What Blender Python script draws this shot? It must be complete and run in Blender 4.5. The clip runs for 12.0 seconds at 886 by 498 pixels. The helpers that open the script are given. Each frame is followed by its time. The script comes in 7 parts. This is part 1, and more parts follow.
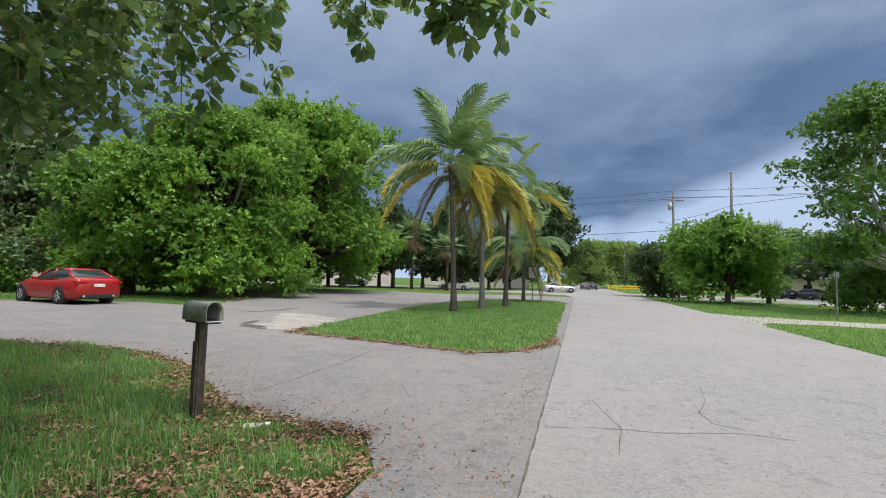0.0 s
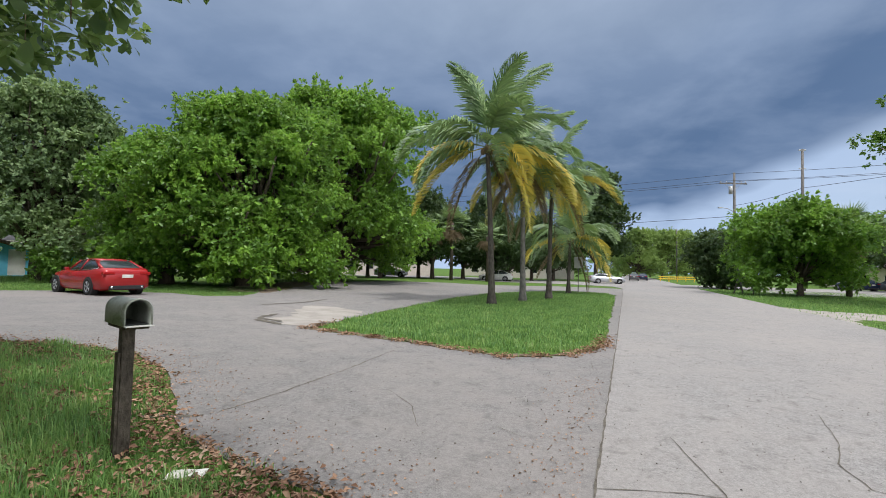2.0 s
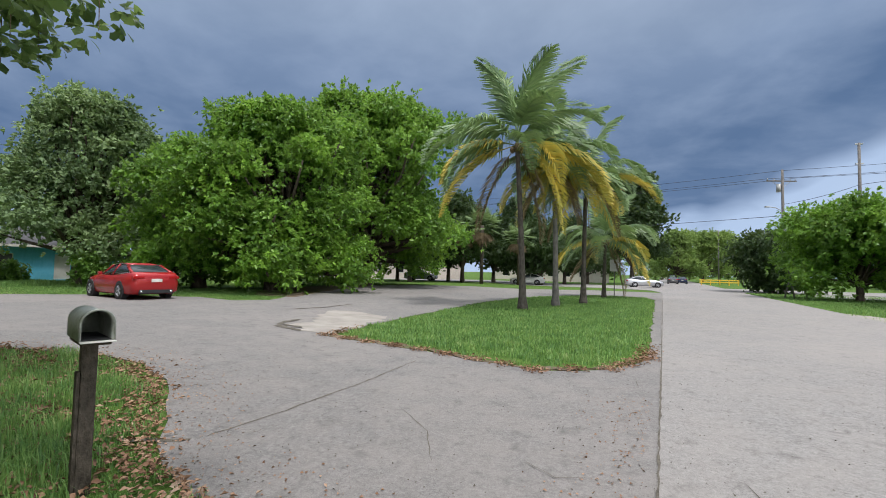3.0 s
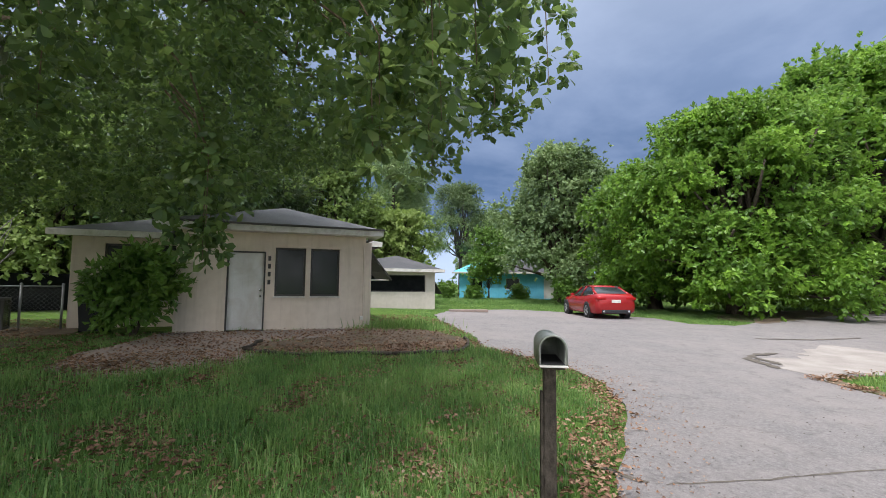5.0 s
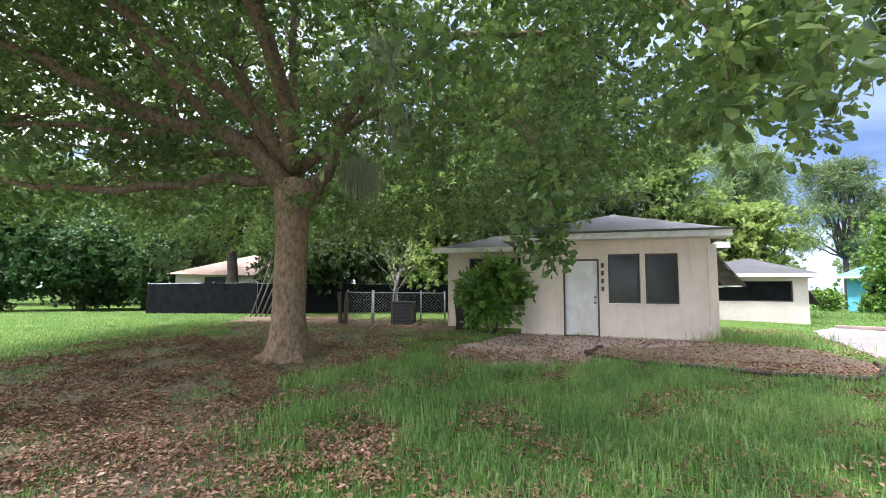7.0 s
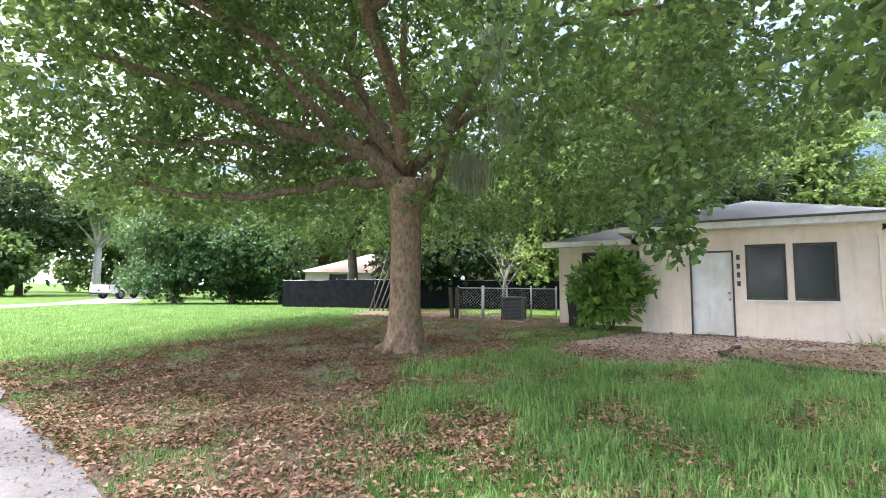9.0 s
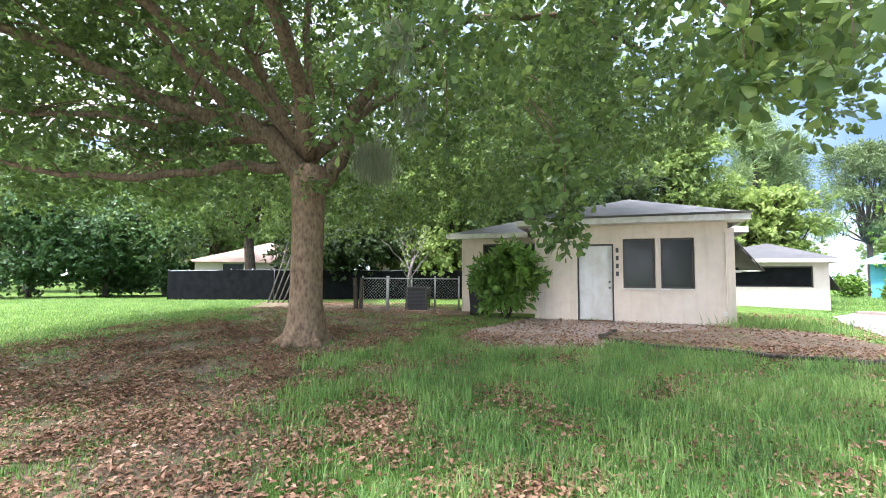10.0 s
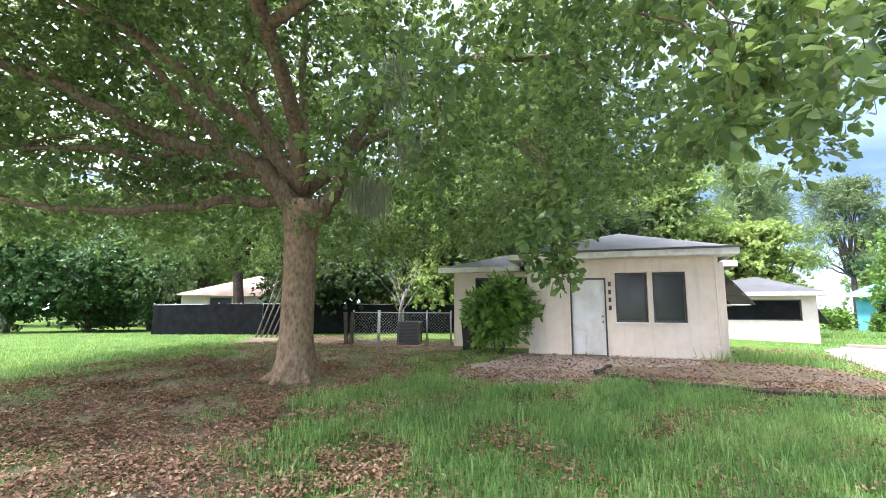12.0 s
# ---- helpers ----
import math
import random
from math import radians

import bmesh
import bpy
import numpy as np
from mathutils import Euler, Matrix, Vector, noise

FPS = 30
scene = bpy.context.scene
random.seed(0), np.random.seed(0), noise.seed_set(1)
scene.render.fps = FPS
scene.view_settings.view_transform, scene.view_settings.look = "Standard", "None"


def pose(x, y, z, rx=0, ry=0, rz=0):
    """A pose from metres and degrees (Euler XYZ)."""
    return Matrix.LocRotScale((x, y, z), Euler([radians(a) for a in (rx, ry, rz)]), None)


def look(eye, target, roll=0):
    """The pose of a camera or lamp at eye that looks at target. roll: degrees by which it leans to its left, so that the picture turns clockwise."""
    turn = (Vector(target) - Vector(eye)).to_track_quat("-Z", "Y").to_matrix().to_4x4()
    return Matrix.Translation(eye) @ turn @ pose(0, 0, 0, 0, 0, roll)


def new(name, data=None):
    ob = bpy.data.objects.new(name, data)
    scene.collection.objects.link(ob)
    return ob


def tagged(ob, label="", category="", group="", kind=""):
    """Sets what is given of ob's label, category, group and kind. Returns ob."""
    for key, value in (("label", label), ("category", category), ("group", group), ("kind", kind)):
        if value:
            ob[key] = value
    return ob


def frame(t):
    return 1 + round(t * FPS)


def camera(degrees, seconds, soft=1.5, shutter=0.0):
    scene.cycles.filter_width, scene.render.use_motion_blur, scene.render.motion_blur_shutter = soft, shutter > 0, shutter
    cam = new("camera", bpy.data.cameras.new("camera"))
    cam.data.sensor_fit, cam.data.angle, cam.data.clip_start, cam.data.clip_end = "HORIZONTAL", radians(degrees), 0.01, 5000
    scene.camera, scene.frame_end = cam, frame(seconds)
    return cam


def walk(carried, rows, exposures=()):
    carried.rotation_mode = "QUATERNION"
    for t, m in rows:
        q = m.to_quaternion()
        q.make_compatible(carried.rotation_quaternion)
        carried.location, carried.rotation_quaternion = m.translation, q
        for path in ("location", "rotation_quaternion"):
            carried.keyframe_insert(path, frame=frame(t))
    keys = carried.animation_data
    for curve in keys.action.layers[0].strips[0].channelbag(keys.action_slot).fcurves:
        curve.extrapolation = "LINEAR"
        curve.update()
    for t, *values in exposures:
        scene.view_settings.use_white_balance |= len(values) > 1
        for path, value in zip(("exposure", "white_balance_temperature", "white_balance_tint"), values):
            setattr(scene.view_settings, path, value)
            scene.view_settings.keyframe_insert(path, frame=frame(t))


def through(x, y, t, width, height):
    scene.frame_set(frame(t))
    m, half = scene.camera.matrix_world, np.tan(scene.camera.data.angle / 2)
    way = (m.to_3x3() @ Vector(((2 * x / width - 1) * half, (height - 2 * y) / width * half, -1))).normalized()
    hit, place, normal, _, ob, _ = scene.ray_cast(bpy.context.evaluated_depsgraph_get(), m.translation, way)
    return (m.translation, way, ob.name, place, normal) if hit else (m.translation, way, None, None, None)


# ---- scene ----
cam = camera(88.7, 12.0, soft=0.9)
EXPOSURES = [(0.0, 0.70, 6300, 11), (2.6, 0.66, 6300, 11), (4.4, 0.68, 6250, 13), (5.0, 1.0, 6250, 16), (5.6, 1.8, 6200, 18), (6.2, 2.05, 6150, 19), (7.0, 2.08, 6100, 20), (7.6, 2.2, 6050, 20), (9.4, 2.55, 6050, 20), (12.0, 2.58, 6050, 20)]
PATH = [
    (0, (-0.155, 0.595, 1.635), (-0.382, 2.578, 1.765), 1.4),
    (0.5, (-0.101, 0.961, 1.632), (-0.39, 2.935, 1.778), 1.6),
    (1, (-0.032, 1.382, 1.649), (-0.39, 3.345, 1.787), 1.9),
    (1.5, (-0.046, 1.839, 1.628), (-0.429, 3.798, 1.74), 1.7),
    (2, (-0.083, 2.238, 1.618), (-0.493, 4.193, 1.703), 1.3),
    (2.5, (-0.097, 2.648, 1.615), (-0.553, 4.593, 1.699), 1.4),
    (2.7, (-0.105, 2.775, 1.617), (-0.579, 4.716, 1.706), 1.3),
    (4.3, (-0.247, 3.501, 1.683), (-1.639, 4.931, 1.819), 1.0),
    (4.5, (-0.296, 3.502, 1.677), (-1.853, 4.75, 1.812), 0.8),
    (5, (-0.413, 3.398, 1.677), (-2.276, 4.109, 1.832), 0.6),
    (5.5, (-0.489, 3.308, 1.644), (-2.477, 3.435, 1.822), 0.9),
    (6, (-0.477, 3.289, 1.637), (-2.464, 3.173, 1.834), 0.8),
    (6.5, (-0.447, 3.253, 1.632), (-2.416, 2.95, 1.816), 0.6),
    (7, (-0.415, 3.164, 1.604), (-2.305, 2.536, 1.787), 0.5),
    (7.5, (-0.394, 3.108, 1.586), (-2.117, 2.113, 1.786), 0.5),
    (7.7, (-0.382, 3.102, 1.584), (-2.02, 1.974, 1.794), 0.6),
    (9.3, (-0.365, 3.136, 1.527), (-2.1, 2.15, 1.659), 0.6),
    (9.5, (-0.36, 3.151, 1.525), (-2.146, 2.261, 1.651), 0.6),
    (10, (-0.346, 3.173, 1.544), (-2.221, 2.488, 1.672), 0.4),
    (10.5, (-0.348, 3.142, 1.545), (-2.157, 2.306, 1.713), 0.6),
    (11, (-0.364, 3.089, 1.562), (-2.091, 2.099, 1.759), 0.9),
    (11.5, (-0.376, 3.082, 1.558), (-2.124, 2.136, 1.779), 0.8),
    (12, (-0.353, 3.108, 1.577), (-2.228, 2.467, 1.849), 0.3),
]
walk(cam, [(t, look(eye, target, roll)) for t, eye, target, roll in PATH], EXPOSURES)

# ---------------------------------------------------------------- light
SUN_EL, SUN_AZ = 66.0, 128.0          # degrees; azimuth clockwise from +y
sun_dir = Vector((math.sin(radians(SUN_AZ)) * math.cos(radians(SUN_EL)), math.cos(radians(SUN_AZ)) * math.cos(radians(SUN_EL)), math.sin(radians(SUN_EL))))
sun = new("sun", bpy.data.lights.new("sun", "SUN"))
sun.data.energy, sun.data.angle, sun.data.color = 1.8, radians(7), (1.0, 0.96, 0.91)
sun.matrix_world = look(sun_dir * 100, (0, 0, 0))

world = bpy.data.worlds.new("sky")
scene.world = world
world.use_nodes = True


class Nodes:
    """Short hand for building node trees."""

    def __init__(self, tree):
        self.t = tree
        tree.nodes.clear()

    def add(self, kind, **values):
        n = self.t.nodes.new(kind)
        for k, v in values.items():
            if k == "ins":
                for i, x in v.items():
                    if isinstance(x, bpy.types.NodeSocket):
                        self.t.links.new(x, n.inputs[i])
                    else:
                        n.inputs[i].default_value = x
            elif k == "op":
                n.operation = v
            elif k == "ramp":
                cr = n.color_ramp
                while len(cr.elements) < len(v):
                    cr.elements.new(0.5)
                for e, (p, c) in zip(cr.elements, v):
                    e.position = p
                    e.color = (*c, 1) if len(c) == 3 else c
            elif k == "data":
                n.data_type = v
            elif k == "blend":
                n.blend_type = v
            elif k == "sky":
                n.sky_type = v
        return n

    def math(self, op, a, b=0.0, clamp=False):
        n = self.add("ShaderNodeMath", op=op, ins={0: a, 1: b})
        n.use_clamp = clamp
        return n.outputs[0]

    def mix(self, f, a, b, blend="MIX"):
        n = self.add("ShaderNodeMix", data="RGBA", blend=blend, ins={0: f, 6: a, 7: b})
        return n.outputs[2]

    def noise(self, vec, scale, detail=4.0, rough=0.55, dist=0.0):
        n = self.add("ShaderNodeTexNoise", ins={"Scale": scale, "Detail": detail, "Roughness": rough, "Distortion": dist})
        if vec is not None:
            self.t.links.new(vec, n.inputs["Vector"])
        return n.outputs[0]

    def ramp(self, f, stops):
        return self.add("ShaderNodeValToRGB", ramp=stops, ins={0: f}).outputs[0]


def build_sky():
    n = Nodes(world.node_tree)
    sky = n.add("ShaderNodeTexSky", sky="NISHITA")
    sky.sun_disc = False
    sky.sun_elevation, sky.sun_rotation = radians(SUN_EL), radians(SUN_AZ)
    clear = n.mix(1.0, sky.outputs[0], (0.062, 0.062, 0.062, 1), "MULTIPLY")
    way = n.add("ShaderNodeTexCoord").outputs["Generated"]
    sep = n.add("ShaderNodeSeparateXYZ", ins={0: way})
    x, y, z = sep.outputs
    # flat cloud layer: stretch by height over the horizon
    zz = n.math("MAXIMUM", n.math("ADD", z, 0.16), 0.05)
    flat = n.add("ShaderNodeCombineXYZ", ins={0: n.math("DIVIDE", x, zz), 1: n.math("DIVIDE", y, zz), 2: 0.0}).outputs[0]
    big = n.noise(flat, 0.55, 5, 0.5, 0.3)
    fine = n.noise(flat, 2.2, 6, 0.55, 0.2)
    # how far into the storm: ahead (+y) and over the low sky
    ahead = n.add("ShaderNodeVectorMath", op="DOT_PRODUCT", ins={0: way, 1: (-0.45, 0.89, 0.0)}).outputs["Value"]
    storm = n.math("ADD", ahead, n.math("MULTIPLY", n.math("SUBTRACT", big, 0.5), 0.55))
    storm = n.add("ShaderNodeMapRange", ins={0: storm, 1: -0.45, 2: 0.55}).outputs[0]
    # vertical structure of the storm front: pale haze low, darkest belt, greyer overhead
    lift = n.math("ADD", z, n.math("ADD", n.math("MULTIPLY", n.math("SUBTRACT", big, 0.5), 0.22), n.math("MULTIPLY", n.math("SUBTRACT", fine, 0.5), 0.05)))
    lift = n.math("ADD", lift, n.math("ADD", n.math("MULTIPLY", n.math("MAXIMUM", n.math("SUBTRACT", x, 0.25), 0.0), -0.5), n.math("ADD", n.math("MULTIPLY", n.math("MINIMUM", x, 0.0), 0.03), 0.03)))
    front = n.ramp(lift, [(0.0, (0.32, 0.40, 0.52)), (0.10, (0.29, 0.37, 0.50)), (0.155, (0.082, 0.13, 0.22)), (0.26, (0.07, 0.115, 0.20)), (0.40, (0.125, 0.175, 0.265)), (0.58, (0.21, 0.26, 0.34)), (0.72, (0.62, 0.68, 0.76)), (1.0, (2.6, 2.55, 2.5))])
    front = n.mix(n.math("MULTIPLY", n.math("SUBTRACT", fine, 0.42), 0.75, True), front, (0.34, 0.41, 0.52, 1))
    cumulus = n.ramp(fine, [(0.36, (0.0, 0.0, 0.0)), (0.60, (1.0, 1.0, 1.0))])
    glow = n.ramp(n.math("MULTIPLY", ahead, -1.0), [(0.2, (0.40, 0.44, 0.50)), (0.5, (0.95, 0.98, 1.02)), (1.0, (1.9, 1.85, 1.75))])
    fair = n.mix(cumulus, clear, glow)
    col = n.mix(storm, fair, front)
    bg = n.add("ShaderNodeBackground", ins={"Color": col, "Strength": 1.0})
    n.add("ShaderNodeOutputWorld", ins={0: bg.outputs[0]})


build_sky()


# ---------------------------------------------------------------- materials
def shader(name, build, rough=0.8, metal=0.0, spec=0.3):
    """A material; build(n, p) returns colour and, if any, a height for the bump (height, strength, distance)."""
    m = bpy.data.materials.new(name)
    m.use_nodes = True
    n = Nodes(m.node_tree)
    bsdf = n.add("ShaderNodeBsdfPrincipled", ins={"Roughness": rough, "Metallic": metal, "Specular IOR Level": spec})
    pos = n.add("ShaderNodeNewGeometry").outputs["Position"]
    out = build(n, pos)
    col, bump = out if isinstance(out, tuple) and len(out) == 2 and not isinstance(out[0], float) else (out, None)
    if isinstance(col, bpy.types.NodeSocket):
        m.node_tree.links.new(col, bsdf.inputs["Base Color"])
    else:
        bsdf.inputs["Base Color"].default_value = (*col[:3], 1)
    if bump:
        b = n.add("ShaderNodeBump", ins={"Height": bump[0], "Strength": bump[1], "Distance": bump[2]})
        m.node_tree.links.new(b.outputs[0], bsdf.inputs["Normal"])
    n.add("ShaderNodeOutputMaterial", ins={0: bsdf.outputs[0]})
    return m


def mottled(name, a, b, scale=6.0, fine=60.0, rough=0.8, metal=0.0, bump=0.3, dist=0.01, spec=0.3, stain=None, stain_scale=1.5):
    """Two colours mixed at a large and a fine scale, with relief and stains."""
    def build(n, pos):
        big, small = n.noise(pos, scale, 5), n.noise(pos, fine, 3)
        f = n.math("ADD", n.math("MULTIPLY", big, 0.65), n.math("MULTIPLY", small, 0.35))
        col = n.ramp(f, [(0.34, a), (0.66, b)])
        if stain:
            s = n.ramp(n.noise(pos, stain_scale, 6, 0.6, 0.4), [(0.48, (0, 0, 0)), (0.66, (1, 1, 1))])
            col = n.mix(n.math("MULTIPLY", s, 0.75), col, (*stain, 1))
        return col, (small, bump, dist)
    return shader(name, build, rough, metal, spec)


def foliage(name, stops, rough=0.55, through=0.35, spread=0.5, own=0.32):
    """Leaves: colour by leaf and by clump, some light through."""
    m = bpy.data.materials.new(name)
    m.use_nodes = True
    n = Nodes(m.node_tree)
    geo = n.add("ShaderNodeNewGeometry")
    big = n.noise(geo.outputs["Position"], spread, 3)
    f = n.math("ADD", n.math("MULTIPLY", geo.outputs["Random Per Island"], own), n.math("MULTIPLY", n.math("SUBTRACT", big, 0.25), 1.45 - own))
    col = n.ramp(f, stops)
    bsdf = n.add("ShaderNodeBsdfPrincipled", ins={"Roughness": rough, "Base Color": col, "Specular IOR Level": 0.35})
    light = n.mix(0.5, col, (0.31, 0.43, 0.10, 1))
    tr = n.add("ShaderNodeBsdfTranslucent", ins={"Color": light})
    mix = n.add("ShaderNodeMixShader", ins={0: through, 1: bsdf.outputs[0], 2: tr.outputs[0]})
    n.add("ShaderNodeOutputMaterial", ins={0: mix.outputs[0]})
    return m


def plain(name, c, rough=0.5, metal=0.0, spec=0.4):
    return mottled(name, tuple(v * 0.88 for v in c), tuple(min(1, v * 1.08) for v in c), 4.0, 80.0, rough, metal, 0.06, 0.002, spec)


def grass_floor():
    def build(n, pos):
        patch = n.noise(pos, 0.35, 5, 0.6)
        mid = n.noise(pos, 3.0, 5, 0.6)
        fine = n.noise(pos, 45.0, 4, 0.7)
        green = n.ramp(n.math("ADD", n.math("MULTIPLY", mid, 0.6), n.math("MULTIPLY", fine, 0.4)), [(0.30, (0.030, 0.055, 0.014)), (0.5, (0.085, 0.155, 0.030)), (0.68, (0.16, 0.25, 0.05))])
        dirt = n.ramp(fine, [(0.3, (0.06, 0.05, 0.035)), (0.7, (0.16, 0.13, 0.09))])
        f = n.ramp(n.math("ADD", n.math("MULTIPLY", patch, 0.5), n.math("MULTIPLY", mid, 0.5)), [(0.53, (0, 0, 0)), (0.64, (1, 1, 1))])
        return n.mix(n.math("MULTIPLY", f, 0.55), green, dirt), (fine, 0.8, 0.03)
    return shader("grass_ground", build, 0.95, 0, 0.1)


def soil():
    def build(n, pos):
        mid, fine = n.noise(pos, 2.2, 5, 0.6), n.noise(pos, 38.0, 5, 0.7)
        f = n.math("ADD", n.math("MULTIPLY", mid, 0.5), n.math("MULTIPLY", fine, 0.5))
        earth = n.ramp(f, [(0.33, (0.085, 0.066, 0.045)), (0.5, (0.17, 0.13, 0.092)), (0.68, (0.27, 0.205, 0.15))])
        moss = n.ramp(n.noise(pos, 1.1, 6, 0.65), [(0.50, (0, 0, 0)), (0.64, (1, 1, 1))])
        return n.mix(n.math("MULTIPLY", moss, 0.6), earth, (0.075, 0.12, 0.03, 1)), (fine, 0.7, 0.02)
    return shader("leafy_soil", build, 0.95, 0, 0.1)


def asphalt(name, a, b, warm):
    def build(n, pos):
        patch, mid, fine = n.noise(pos, 0.22, 5, 0.6, 0.5), n.noise(pos, 1.7, 6, 0.65), n.noise(pos, 90.0, 3, 0.8)
        grit = n.noise(pos, 26.0, 4, 0.75)
        base = n.ramp(n.math("ADD", n.math("MULTIPLY", fine, 0.5), n.math("MULTIPLY", grit, 0.5)), [(0.34, tuple(v * 0.45 for v in a)), (0.48, a), (0.66, b)])
        worn = n.ramp(n.math("ADD", n.math("MULTIPLY", patch, 0.6), n.math("MULTIPLY", mid, 0.4)), [(0.40, (0, 0, 0)), (0.62, (1, 1, 1))])
        col = n.mix(n.math("MULTIPLY", worn, 0.7), base, (*warm, 1))
        spots = n.ramp(n.noise(pos, 4.0, 7, 0.7, 0.6), [(0.54, (0, 0, 0)), (0.70, (1, 1, 1))])
        col = n.mix(n.math("MULTIPLY", spots, 0.5), col, tuple(v * 0.45 for v in a) + (1,))
        return col, (n.math("ADD", n.math("ADD", fine, grit), n.math("MULTIPLY", mid, 1.2)), 0.8, 0.008)
    return shader(name, build, 0.88, 0, 0.25)


def bark(name, a, b, scale=9.0):
    def build(n, pos):
        m = n.add("ShaderNodeMapping", ins={"Vector": pos, "Scale": (1, 1, 0.45)}).outputs[0]
        v = n.add("ShaderNodeTexVoronoi", ins={"Vector": m, "Scale": scale * 2.2}).outputs["Distance"]
        big, fine = n.noise(m, scale, 5, 0.65), n.noise(pos, 70.0, 4)
        f = n.math("ADD", n.math("MULTIPLY", v, 0.3), n.math("ADD", n.math("MULTIPLY", big, 0.62), n.math("MULTIPLY", fine, 0.3)))
        return n.ramp(f, [(0.35, a), (0.75, b)]), (f, 0.9, 0.03)
    return shader(name, build, 0.95, 0, 0.1)


def stucco(name, a, b, dirt):
    def build(n, pos):
        big, mid, fine = n.noise(pos, 0.8, 5, 0.6), n.noise(pos, 5.0, 4), n.noise(pos, 140.0, 2)
        col = n.ramp(n.math("ADD", n.math("MULTIPLY", big, 0.6), n.math("MULTIPLY", mid, 0.4)), [(0.36, a), (0.62, b)])
        streak = n.noise(n.add("ShaderNodeMapping", ins={"Vector": pos, "Scale": (3.0, 3.0, 0.25)}).outputs[0], 2.0, 5, 0.6)
        s = n.ramp(streak, [(0.52, (0, 0, 0)), (0.72, (1, 1, 1))])
        return n.mix(n.math("MULTIPLY", s, 0.5), col, (*dirt, 1)), (fine, 0.35, 0.004)
    return shader(name, build, 0.92, 0, 0.2)


def shingle(name, a, b):
    def build(n, pos):
        big, fine = n.noise(pos, 0.9, 5, 0.65), n.noise(pos, 40.0, 3, 0.7)
        col = n.ramp(n.math("ADD", n.math("MULTIPLY", big, 0.5), n.math("MULTIPLY", fine, 0.5)), [(0.35, a), (0.65, b)])
        return col, (fine, 0.5, 0.01)
    return shader(name, build, 0.9, 0, 0.2)


def glass(name, tint=(0.02, 0.025, 0.03)):
    m = bpy.data.materials.new(name)
    m.use_nodes = True
    n = Nodes(m.node_tree)
    pos = n.add("ShaderNodeNewGeometry").outputs["Position"]
    dust = n.noise(pos, 3.0, 4)
    b = n.add("ShaderNodeBsdfPrincipled", ins={"Base Color": (*tint, 1), "Roughness": n.math("MULTIPLY", dust, 0.3), "Specular IOR Level": 0.38})
    n.add("ShaderNodeOutputMaterial", ins={0: b.outputs[0]})
    return m


M_GRASS, M_SOIL = grass_floor(), soil()
M_ROAD = asphalt("road_asphalt", (0.248, 0.236, 0.225), (0.396, 0.378, 0.356), (0.32, 0.293, 0.27))
M_APRON = asphalt("apron_asphalt", (0.187, 0.178, 0.17), (0.307, 0.292, 0.278), (0.278, 0.253, 0.232))
M_CRACK = mottled("crack_fill", (0.07, 0.062, 0.05), (0.17, 0.15, 0.12), 12, 80, 0.95, 0, 0.5, 0.005)
M_SAND = mottled("pale_sand", (0.25, 0.225, 0.195), (0.39, 0.36, 0.32), 1.6, 50, 0.95, 0, 0.5, 0.01)
M_PATH = asphalt("old_concrete", (0.27, 0.23, 0.20), (0.40, 0.35, 0.30), (0.36, 0.27, 0.22))
M_BLADE = foliage("grass_blades", [(0.2, (0.06, 0.15, 0.045)), (0.45, (0.155, 0.32, 0.085)), (0.8, (0.33, 0.48, 0.15)), (1.0, (0.58, 0.54, 0.30))], 0.45, 0.45, 1.3, 0.55)
M_LITTER = foliage("fallen_leaves", [(0.1, (0.09, 0.048, 0.028)), (0.4, (0.235, 0.125, 0.075)), (0.7, (0.37, 0.225, 0.14)), (1.0, (0.50, 0.38, 0.28))], 0.8, 0.05, 1.5, 0.55)
M_OAK = foliage("tree_leaf", [(0.1, (0.0272, 0.0595, 0.0289)), (0.4, (0.068, 0.128, 0.051)), (0.7, (0.145, 0.23, 0.0723)), (1.0, (0.272, 0.357, 0.102))], 0.36, 0.5, 0.8, 0.6)
M_FICUS = foliage("ficus_leaf", [(0.1, (0.055, 0.125, 0.02)), (0.40, (0.13, 0.27, 0.035)), (0.66, (0.25, 0.45, 0.05)), (1.0, (0.38, 0.58, 0.08))], 0.38, 0.42, 0.42)
M_DARKLEAF = foliage("dark_leaf", [(0.1, (0.014, 0.032, 0.012)), (0.5, (0.035, 0.072, 0.022)), (0.9, (0.075, 0.125, 0.035)), (1.0, (0.11, 0.17, 0.04))], 0.5, 0.25, 0.25)
M_GREYLEAF = foliage("grey_green_leaf", [(0.1, (0.084, 0.14, 0.07)), (0.5, (0.21, 0.301, 0.133)), (0.9, (0.378, 0.476, 0.21)), (1.0, (0.504, 0.602, 0.266))], 0.6, 0.3, 0.25)
M_LIME = foliage("lime_leaf", [(0.1, (0.11, 0.18, 0.05)), (0.5, (0.225, 0.32, 0.085)), (0.9, (0.38, 0.47, 0.14)), (1.0, (0.48, 0.55, 0.19))], 0.55, 0.42, 0.3)
M_PINE = foliage("pine_needles", [(0.1, (0.06, 0.10, 0.05)), (0.5, (0.12, 0.18, 0.075)), (1.0, (0.22, 0.28, 0.11))], 0.6, 0.25, 0.4)
M_SHRUB = foliage("shrub_leaf", [(0.1, (0.05, 0.125, 0.0225)), (0.5, (0.125, 0.25, 0.0375)), (0.9, (0.25, 0.413, 0.0688)), (1.0, (0.375, 0.525, 0.1))], 0.4, 0.3, 0.8)
